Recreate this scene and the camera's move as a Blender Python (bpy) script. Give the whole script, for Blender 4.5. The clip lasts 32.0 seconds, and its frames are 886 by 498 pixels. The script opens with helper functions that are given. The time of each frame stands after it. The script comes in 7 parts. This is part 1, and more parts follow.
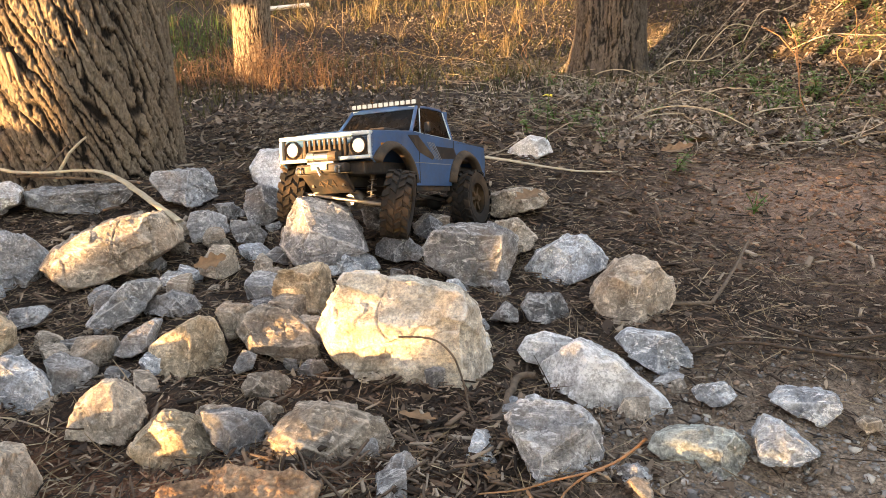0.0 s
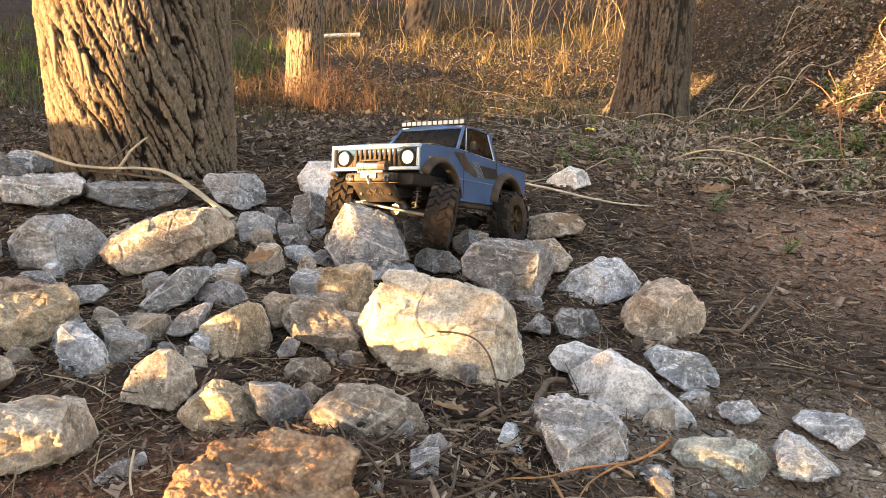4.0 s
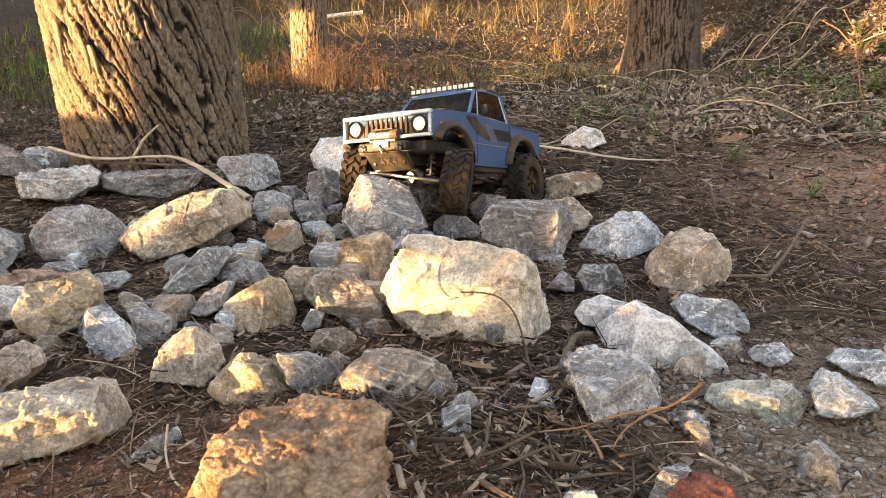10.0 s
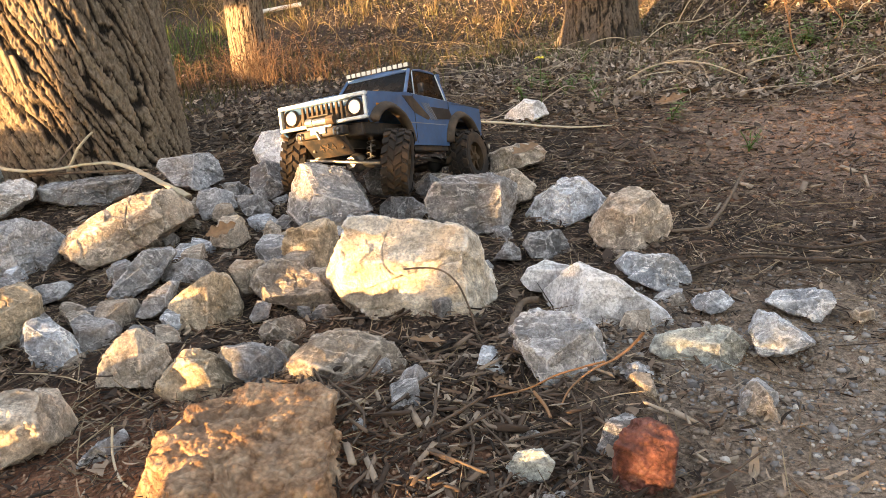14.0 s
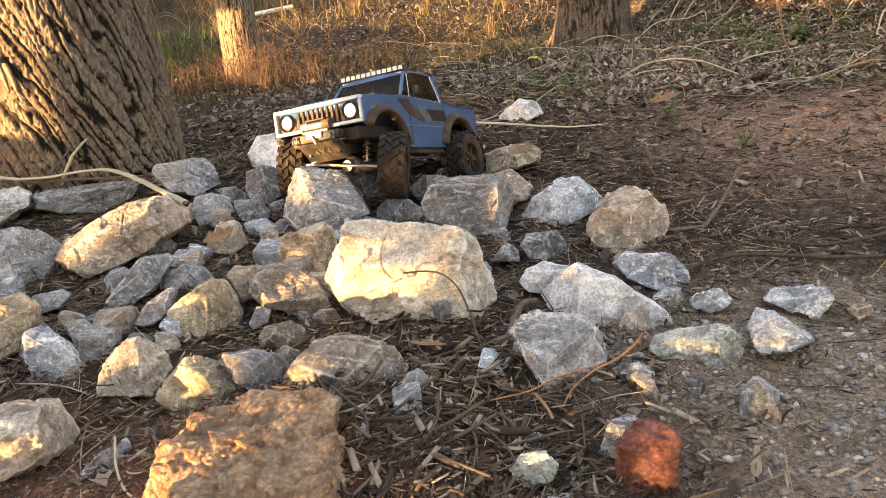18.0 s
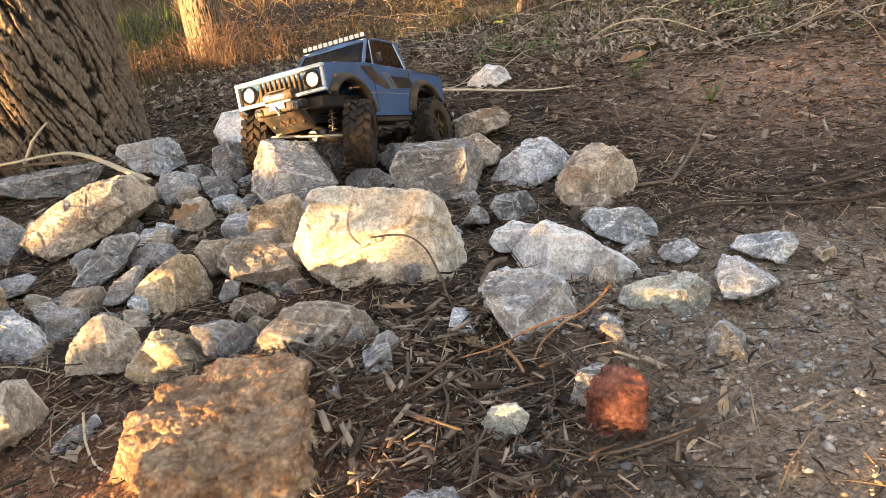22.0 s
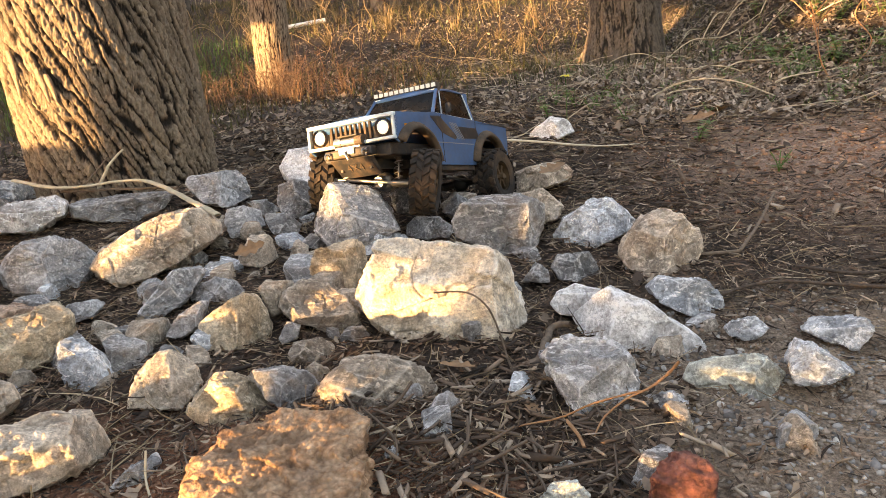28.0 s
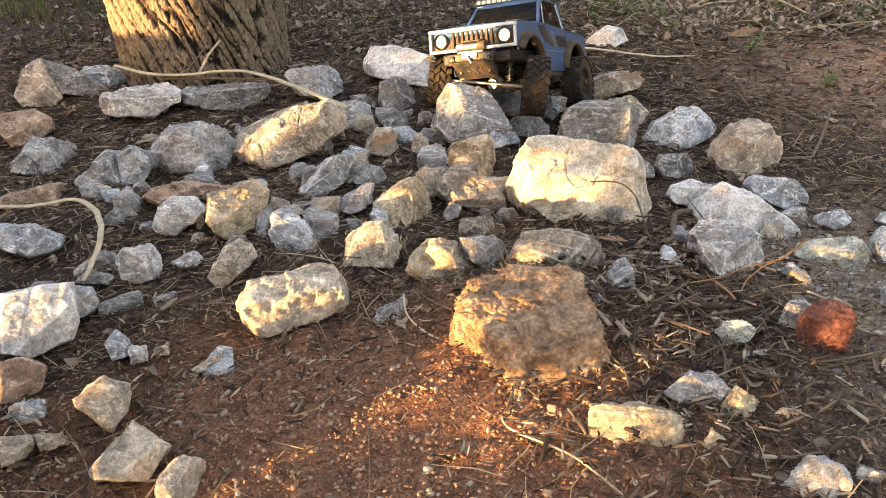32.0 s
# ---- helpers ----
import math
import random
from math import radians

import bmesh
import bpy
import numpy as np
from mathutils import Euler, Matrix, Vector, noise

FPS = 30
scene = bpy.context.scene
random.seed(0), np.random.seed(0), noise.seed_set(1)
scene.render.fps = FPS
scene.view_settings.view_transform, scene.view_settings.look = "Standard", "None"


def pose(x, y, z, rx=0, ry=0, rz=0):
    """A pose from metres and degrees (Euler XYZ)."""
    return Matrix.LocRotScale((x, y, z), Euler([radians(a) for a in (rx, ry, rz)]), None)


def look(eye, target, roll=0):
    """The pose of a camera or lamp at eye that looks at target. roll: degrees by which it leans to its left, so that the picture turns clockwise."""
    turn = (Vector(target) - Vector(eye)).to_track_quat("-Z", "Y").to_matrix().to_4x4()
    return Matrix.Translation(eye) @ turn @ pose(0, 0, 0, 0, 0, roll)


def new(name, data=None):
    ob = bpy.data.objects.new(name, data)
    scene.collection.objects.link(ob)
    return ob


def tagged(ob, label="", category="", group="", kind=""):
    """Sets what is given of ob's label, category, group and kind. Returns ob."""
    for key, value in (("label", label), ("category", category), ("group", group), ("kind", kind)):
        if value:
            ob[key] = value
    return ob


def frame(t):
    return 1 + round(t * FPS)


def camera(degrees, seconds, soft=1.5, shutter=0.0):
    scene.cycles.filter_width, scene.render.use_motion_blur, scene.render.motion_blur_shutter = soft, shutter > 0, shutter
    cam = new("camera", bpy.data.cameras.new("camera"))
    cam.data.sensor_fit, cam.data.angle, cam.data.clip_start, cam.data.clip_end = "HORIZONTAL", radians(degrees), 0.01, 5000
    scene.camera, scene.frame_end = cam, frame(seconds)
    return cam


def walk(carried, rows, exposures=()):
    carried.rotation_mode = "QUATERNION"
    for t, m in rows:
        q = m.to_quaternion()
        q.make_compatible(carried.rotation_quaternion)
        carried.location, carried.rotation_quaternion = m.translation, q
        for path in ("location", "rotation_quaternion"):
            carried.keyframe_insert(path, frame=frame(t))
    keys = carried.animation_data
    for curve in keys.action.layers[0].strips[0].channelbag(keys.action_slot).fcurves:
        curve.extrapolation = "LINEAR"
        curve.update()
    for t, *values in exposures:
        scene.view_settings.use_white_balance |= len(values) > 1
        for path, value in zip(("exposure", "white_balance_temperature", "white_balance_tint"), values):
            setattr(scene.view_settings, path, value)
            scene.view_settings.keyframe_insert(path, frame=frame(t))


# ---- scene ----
cam = camera(62.5, 32.0, 0.6)
METRES, EYE, TILT, LEAN, TURN = 0.86, 0.46, -20.0, 0.0, 0.0
PATH = [
    (0, (0.029, -0.004, 0.471), (0.001, 1.886, -0.181), -0.5),
    (0.5, (0.017, -0.091, 0.428), (-0.032, 1.847, -0.065), 1.4),
    (1, (0.039, -0.085, 0.448), (-0.069, 1.849, -0.051), 0.4),
    (1.5, (0.038, -0.056, 0.421), (-0.072, 1.86, -0.138), 0.1),
    (2, (0.035, -0.054, 0.42), (-0.052, 1.846, -0.199), 1.2),
    (2.5, (0.029, -0.055, 0.434), (-0.058, 1.846, -0.181), 1.8),
    (3, (0.02, -0.059, 0.441), (-0.085, 1.853, -0.137), 2.6),
    (3.5, (0.016, -0.062, 0.445), (-0.093, 1.856, -0.112), 3.0),
    (5.5, (0.01, -0.063, 0.438), (-0.105, 1.847, -0.145), 1.9),
    (6, (0.013, -0.064, 0.434), (-0.111, 1.844, -0.154), 0.6),
    (6.5, (0.016, -0.064, 0.431), (-0.102, 1.842, -0.163), 0.1),
    (7, (0.016, -0.063, 0.433), (-0.097, 1.842, -0.166), -0.1),
    (7.5, (0.018, -0.063, 0.431), (-0.102, 1.843, -0.164), -0.2),
    (8, (0.004, -0.06, 0.435), (-0.144, 1.844, -0.158), 0.5),
    (8.5, (0.002, -0.059, 0.436), (-0.178, 1.844, -0.152), 0.5),
    (9, (0.006, -0.059, 0.432), (-0.18, 1.842, -0.16), -0.1),
    (9.5, (0.012, -0.06, 0.428), (-0.161, 1.838, -0.178), -0.8),
    (10, (0.013, -0.06, 0.424), (-0.144, 1.834, -0.198), -1.2),
    (10.5, (0.019, -0.061, 0.422), (-0.125, 1.831, -0.211), -2.0),
    (11, (0.024, -0.061, 0.421), (-0.105, 1.83, -0.217), -2.6),
    (11.5, (0.032, -0.06, 0.421), (-0.083, 1.832, -0.218), -3.4),
    (12, (0.035, -0.06, 0.422), (-0.072, 1.836, -0.208), -4.1),
    (12.5, (0.034, -0.06, 0.416), (-0.067, 1.834, -0.219), -4.5),
    (13, (0.035, -0.061, 0.416), (-0.055, 1.831, -0.227), -4.7),
    (13.5, (0.04, -0.062, 0.414), (-0.037, 1.828, -0.237), -5.3),
    (14, (0.042, -0.063, 0.41), (-0.02, 1.824, -0.252), -5.4),
    (14.5, (0.042, -0.064, 0.407), (-0.001, 1.818, -0.269), -5.2),
    (16.5, (0.045, -0.066, 0.406), (0.038, 1.802, -0.309), -4.7),
    (17, (0.047, -0.067, 0.405), (0.048, 1.804, -0.303), -4.9),
    (17.5, (0.042, -0.065, 0.411), (0.029, 1.81, -0.283), -5.1),
    (18, (0.038, -0.063, 0.415), (-0.011, 1.823, -0.249), -6.2),
    (18.5, (0.037, -0.062, 0.412), (-0.035, 1.827, -0.241), -7.9),
    (19, (0.041, -0.063, 0.404), (-0.038, 1.823, -0.257), -9.7),
    (19.5, (0.047, -0.063, 0.402), (-0.027, 1.82, -0.266), -10.8),
    (20, (0.05, -0.065, 0.401), (-0.013, 1.816, -0.275), -11.4),
    (20.5, (0.054, -0.066, 0.394), (0.014, 1.809, -0.302), -10.9),
    (21, (0.05, -0.064, 0.398), (0.026, 1.807, -0.308), -9.5),
    (21.5, (0.052, -0.065, 0.395), (0.043, 1.801, -0.325), -8.6),
    (22, (0.051, -0.065, 0.396), (0.048, 1.796, -0.336), -8.4),
    (22.5, (0.053, -0.067, 0.4), (0.047, 1.797, -0.324), -9.2),
    (23, (0.057, -0.068, 0.399), (0.055, 1.801, -0.314), -10.1),
    (23.5, (0.055, -0.067, 0.4), (0.051, 1.807, -0.299), -10.5),
    (24, (0.052, -0.066, 0.406), (0.036, 1.816, -0.271), -10.1),
    (24.5, (0.037, -0.064, 0.421), (-0.019, 1.835, -0.206), -7.4),
    (25, (0.023, -0.054, 0.433), (-0.09, 1.859, -0.137), -4.0),
    (25.5, (0.023, -0.055, 0.431), (-0.123, 1.862, -0.121), -3.7),
    (27.5, (0.032, -0.057, 0.422), (-0.075, 1.842, -0.197), -4.9),
    (28, (0.03, -0.057, 0.423), (-0.083, 1.84, -0.201), -5.5),
    (28.5, (0.033, -0.057, 0.42), (-0.085, 1.838, -0.208), -5.9),
    (29, (0.032, -0.058, 0.423), (-0.089, 1.834, -0.215), -5.4),
    (29.5, (0.023, -0.061, 0.42), (-0.117, 1.829, -0.219), -4.2),
    (30, (-0.005, -0.071, 0.417), (-0.176, 1.813, -0.231), -2.2),
    (30.5, (-0.033, -0.094, 0.423), (-0.223, 1.79, -0.223), -0.4),
    (31, (-0.109, -0.086, 0.434), (-0.303, 1.785, -0.244), -1.6),
    (31.5, (-0.195, -0.143, 0.504), (-0.361, 1.687, -0.284), -2.5),
    (32, (-0.238, -0.254, 0.499), (-0.276, 1.539, -0.387), -2.7),
]
EXPO = [(0.0, 3.65, 8250, 28), (32.0, 3.65, 8250, 28)]
walk(cam, [(t, look(eye, target, roll)) for t, eye, target, roll in PATH], EXPO)

# ---- world, sun, exposure ----
SUN_AZ, SUN_EL = 217.0, 3.2          # degrees from +x, counter-clockwise, and above the horizon
world = bpy.data.worlds.new("world")
scene.world = world
world.use_nodes = True
wn = world.node_tree
sky = wn.nodes.new("ShaderNodeTexSky")
sky.sky_type = 'NISHITA'
sky.sun_disc = False
sky.sun_elevation = radians(SUN_EL)
sky.sun_rotation = radians(90 - SUN_AZ)
wn.links.new(sky.outputs[0], wn.nodes["Background"].inputs[0])
wn.nodes["Background"].inputs[1].default_value = 0.15
sun = new("sun", bpy.data.lights.new("sun", 'SUN'))
sun.data.energy, sun.data.angle, sun.data.color = 2.15, radians(0.6), (1.0, 0.70, 0.32)
sa, se = radians(SUN_AZ), radians(SUN_EL)
sun.matrix_world = look((math.cos(sa) * math.cos(se) * 30, math.sin(sa) * math.cos(se) * 30, math.sin(se) * 30), (0, 0, 0))


# ---- numeric noise ----
def lattice(ix, iy, iz, seed):
    h = (ix * 374761393 + iy * 668265263 + iz * 1274126177 + seed * 1442695041) & 0xFFFFFFFF
    h = ((h ^ (h >> 13)) * 1274126177) & 0xFFFFFFFF
    return ((h ^ (h >> 16)) & 0xFFFF) / 32767.5 - 1.0


def vnoise(p, seed=0):
    p = np.asarray(p, float)
    i = np.floor(p).astype(np.int64)
    f = p - i
    f = f * f * (3 - 2 * f)
    out = 0
    for dx in (0, 1):
        for dy in (0, 1):
            for dz in (0, 1):
                w = (f[:, 0] if dx else 1 - f[:, 0]) * (f[:, 1] if dy else 1 - f[:, 1]) * (f[:, 2] if dz else 1 - f[:, 2])
                out = out + w * lattice(i[:, 0] + dx, i[:, 1] + dy, i[:, 2] + dz, seed)
    return out


def fbm(p, octaves=4, seed=0, gain=0.5):
    out, a, p = 0, 1.0, np.asarray(p, float)
    for k in range(octaves):
        out = out + a * vnoise(p, seed + k * 17)
        p, a = p * 2.03 + 3.1, a * gain
    return out


def smooth(a, b, x):
    t = np.clip((x - a) / (b - a), 0, 1)
    return t * t * (3 - 2 * t)


# ---- mesh helpers ----
def mesh_of(name, verts, faces, material=None, shade=True):
    me = bpy.data.meshes.new(name)
    me.from_pydata([tuple(v) for v in verts] if not isinstance(verts, list) else verts, [], faces if isinstance(faces, list) else faces.tolist())
    if shade:
        me.polygons.foreach_set("use_smooth", [True] * len(me.polygons))
    if material:
        me.materials.append(material)
    me.update()
    return me


def thing(name, label, category, group="", kind="", me=None):
    return tagged(new(name, me), label, category, group, kind)


def part(name, bm, material, parent, label="", smooth_faces=False, m=None):
    """One mesh object under a thing or a part. bm: a bmesh or a mesh."""
    if isinstance(bm, bmesh.types.BMesh):
        me = bpy.data.meshes.new(name)
        bm.to_mesh(me)
        bm.free()
        if smooth_faces:
            me.polygons.foreach_set("use_smooth", [True] * len(me.polygons))
        me.materials.append(material)
    else:
        me = bm
    ob = new(name, me)
    ob.parent = parent
    if m is not None:
        ob.matrix_local = m
    if label:
        tagged(ob, label)
    return ob


# ---- materials ----
def material(name):
    m = bpy.data.materials.new(name)
    m.use_nodes = True
    t = m.node_tree
    return m, t, t.nodes["Principled BSDF"]


def node(t, kind, **values):
    n = t.nodes.new(kind)
    for k, v in values.items():
        n.inputs[k.replace("_", " ")].default_value = v
    return n


def ramp(t, src, stops):
    r = t.nodes.new("ShaderNodeValToRGB")
    el = r.color_ramp.elements
    while len(el) < len(stops):
        el.new(0.5)
    for e, (p, c) in zip(el, stops):
        e.position, e.color = p, (*c, 1)
    t.links.new(src, r.inputs[0])
    return r.outputs[0]


def mixc(t, fac, a, b, mode='MIX'):
    n = t.nodes.new("ShaderNodeMix")
    n.data_type, n.blend_type = 'RGBA', mode
    for s, i in ((fac, 0), (a, 6), (b, 7)):
        if isinstance(s, (int, float)):
            n.inputs[i].default_value = s
        elif isinstance(s, tuple):
            n.inputs[i].default_value = (*s, 1)
        else:
            t.links.new(s, n.inputs[i])
    return n.outputs[2]


def bump(t, bsdf, height, strength, distance):
    b = node(t, "ShaderNodeBump", Strength=strength, Distance=distance)
    t.links.new(height, b.inputs["Height"])
    t.links.new(b.outputs[0], bsdf.inputs["Normal"])
    return b


def noise_tex(t, coord, scale, detail=4, rough=0.55, distortion=0.0):
    n = node(t, "ShaderNodeTexNoise", Scale=scale, Detail=detail, Roughness=rough, Distortion=distortion)
    t.links.new(coord, n.inputs["Vector"])
    return n.outputs[0]


def coords(t, shift=True):
    """Object coordinates, set off by the object's random number so that no two alike pieces share a pattern."""
    tc = t.nodes.new("ShaderNodeTexCoord")
    if not shift:
        return tc.outputs["Object"]
    oi = t.nodes.new("ShaderNodeObjectInfo")
    mp = node(t, "ShaderNodeVectorMath")
    mp.operation = 'MULTIPLY_ADD'
    mp.inputs[1].default_value = (1, 1, 1)
    sc = node(t, "ShaderNodeMath")
    sc.operation = 'MULTIPLY'
    sc.inputs[1].default_value = 37.0
    t.links.new(oi.outputs["Random"], sc.inputs[0])
    t.links.new(tc.outputs["Object"], mp.inputs[0])
    t.links.new(sc.outputs[0], mp.inputs[2])
    return mp.outputs[0]


def stone_material(name, dark, mid, light, vein=0.5, stain=(0.30, 0.17, 0.08), stained=0.35, pits=0.0):
    """Quarried limestone: mottled ground, broken pale streaks, a few calcite veins, bruised edges, soil in the hollows."""
    m, t, b = material(name)
    c = coords(t)
    pale = tuple(min(0.86, x * 1.35 + 0.10) for x in light)
    base = ramp(t, noise_tex(t, c, 17, 9, 0.68, 0.7), [(0.34, dark), (0.5, mid), (0.66, light)])
    # broad cloudy tone, then blotches
    base = mixc(t, 0.75, base, ramp(t, noise_tex(t, c, 9, 4, 0.55, 0.8), [(0.38, (0.60,) * 3), (0.60, (1.15,) * 3)]), 'MULTIPLY')
    base = mixc(t, 0.65, base, ramp(t, noise_tex(t, c, 44, 6, 0.72, 1.0), [(0.38, (0.42,) * 3), (0.58, (1.22,) * 3)]), 'MULTIPLY')
    # scuffed streaks along two bedding directions, pale and dark
    for turn, at, much in (((0.4, 0.9, 0.3), 0.545, 0.9), ((1.1, 0.2, 1.3), 0.56, 0.8)):
        mp = node(t, "ShaderNodeMapping")
        mp.inputs["Rotation"].default_value = turn
        mp.inputs["Scale"].default_value = (0.5, 2.2, 1.4)
        t.links.new(c, mp.inputs[0])
        sn = noise_tex(t, mp.outputs[0], 48, 10, 0.76, 0.9)
        base = mixc(t, ramp(t, sn, [(at, (0.0,) * 3), (at + 0.05, (much * min(1, vein * 1.2),) * 3)]), base, pale)
        base = mixc(t, ramp(t, sn, [(0.33, (0.6,) * 3), (0.42, (0.0,) * 3)]), base, tuple(x * 0.42 for x in dark))
    # few, broken calcite veins
    wv = t.nodes.new("ShaderNodeTexNoise")
    wv.inputs["Scale"].default_value, wv.inputs["Detail"].default_value = 24, 6
    t.links.new(c, wv.inputs["Vector"])
    off = node(t, "ShaderNodeVectorMath")
    off.operation = 'MULTIPLY_ADD'
    off.inputs[1].default_value = (0.07, 0.07, 0.07)
    t.links.new(wv.outputs["Color"], off.inputs[0])
    t.links.new(c, off.inputs[2])
    for size, wide, much in ((15, 0.010, 0.6), (38, 0.014, 0.35)):
        vo = t.nodes.new("ShaderNodeTexVoronoi")
        vo.feature = 'DISTANCE_TO_EDGE'
        vo.inputs["Scale"].default_value = size
        t.links.new(off.outputs[0], vo.inputs["Vector"])
        gap = ramp(t, noise_tex(t, c, size * 1.6, 5, 0.7), [(0.54, (0.0,) * 3), (0.62, (min(1, vein * 1.2) * much,) * 3)])
        line = ramp(t, vo.outputs["Distance"], [(0.0, (1.0,) * 3), (wide, (0.6,) * 3), (wide * 2.0, (0.0,) * 3)])
        base = mixc(t, mixc(t, 1.0, line, gap, 'MULTIPLY'), base, pale)
    smask = ramp(t, noise_tex(t, c, 10, 8, 0.70, 0.5), [(0.52, (0,) * 3), (0.66, (stained * 0.75,) * 3)])
    base = mixc(t, smask, base, stain)
    fine = noise_tex(t, c, 260, 6, 0.82)
    base = mixc(t, 0.75, base, ramp(t, fine, [(0.36, (0.34,) * 3), (0.60, (1.25,) * 3)]), 'MULTIPLY')
    # bruised pale edges and soil lodged in hollows
    rub = t.nodes.new("ShaderNodeAttribute")
    rub.attribute_name = "edge"
    base = mixc(t, mixc(t, 1.0, rub.outputs["Color"], ramp(t, noise_tex(t, c, 60, 5, 0.7), [(0.42, (0.0,) * 3), (0.58, (0.75,) * 3)]), 'MULTIPLY'), base, pale)
    low = t.nodes.new("ShaderNodeAttribute")
    low.attribute_name = "hollow"
    base = mixc(t, mixc(t, 1.0, low.outputs["Color"], (0.5,) * 3, 'MULTIPLY'), base, (0.105, 0.080, 0.060))
    base = mixc(t, 1.0, base, (1.38, 1.40, 1.44) if dark[2] > 0.93 * dark[0] else (1.40, 1.36, 1.30), 'MULTIPLY')
    t.links.new(base, b.inputs["Base Color"])
    b.inputs["Roughness"].default_value = 0.86
    h = node(t, "ShaderNodeMath")
    h.operation = 'ADD'
    t.links.new(noise_tex(t, c, 52, 10, 0.74, 0.6), h.inputs[0])
    sc = node(t, "ShaderNodeMath")
    sc.operation = 'MULTIPLY'
    sc.inputs[1].default_value = 0.30
    t.links.new(fine, sc.inputs[0])
    t.links.new(sc.outputs[0], h.inputs[1])
    bump(t, b, h.outputs[0], 1.0, 0.0068 + pits)
    return m


def crust_material(name, deep, mid, light, grey=0.25):
    """Dried clay stuck with crumbs and small pale stones, cracked and pitted."""
    m, t, b = material(name)
    c = coords(t)
    base = ramp(t, noise_tex(t, c, 34, 10, 0.78, 0.4), [(0.36, deep), (0.5, mid), (0.64, light)])
    base = mixc(t, ramp(t, noise_tex(t, c, 26, 3, 0.5), [(0.60, (0.0,) * 3), (0.66, (grey,) * 3)]), base, (0.40, 0.37, 0.33))
    vo = t.nodes.new("ShaderNodeTexVoronoi")
    vo.inputs["Scale"].default_value = 190
    t.links.new(c, vo.inputs["Vector"])
    ve = t.nodes.new("ShaderNodeTexVoronoi")
    ve.inputs["Scale"].default_value = 75
    t.links.new(c, ve.inputs["Vector"])
    # Gaps between crumbs are painted darker, shade put into the colour.
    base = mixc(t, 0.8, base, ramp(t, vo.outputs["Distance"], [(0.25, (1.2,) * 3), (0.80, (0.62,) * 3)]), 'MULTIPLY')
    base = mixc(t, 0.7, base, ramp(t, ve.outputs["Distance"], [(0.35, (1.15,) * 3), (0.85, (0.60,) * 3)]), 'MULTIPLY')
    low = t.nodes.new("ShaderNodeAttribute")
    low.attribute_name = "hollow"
    # Bitten hollows likewise carry painted shade, below the darkest clay tone.
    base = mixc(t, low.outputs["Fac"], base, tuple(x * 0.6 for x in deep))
    t.links.new(base, b.inputs["Base Color"])
    b.inputs["Roughness"].default_value = 0.95
    h = node(t, "ShaderNodeMath")
    h.operation = 'MULTIPLY_ADD'
    h.inputs[1].default_value = -0.7
    t.links.new(vo.outputs["Distance"], h.inputs[0])
    t.links.new(noise_tex(t, c, 60, 10, 0.8), h.inputs[2])
    h2 = node(t, "ShaderNodeMath")
    h2.operation = 'MULTIPLY_ADD'
    h2.inputs[1].default_value = -0.8
    t.links.new(ve.outputs["Distance"], h2.inputs[0])
    t.links.new(h.outputs[0], h2.inputs[2])
    bump(t, b, h2.outputs[0], 1.0, 0.0070)
    return m


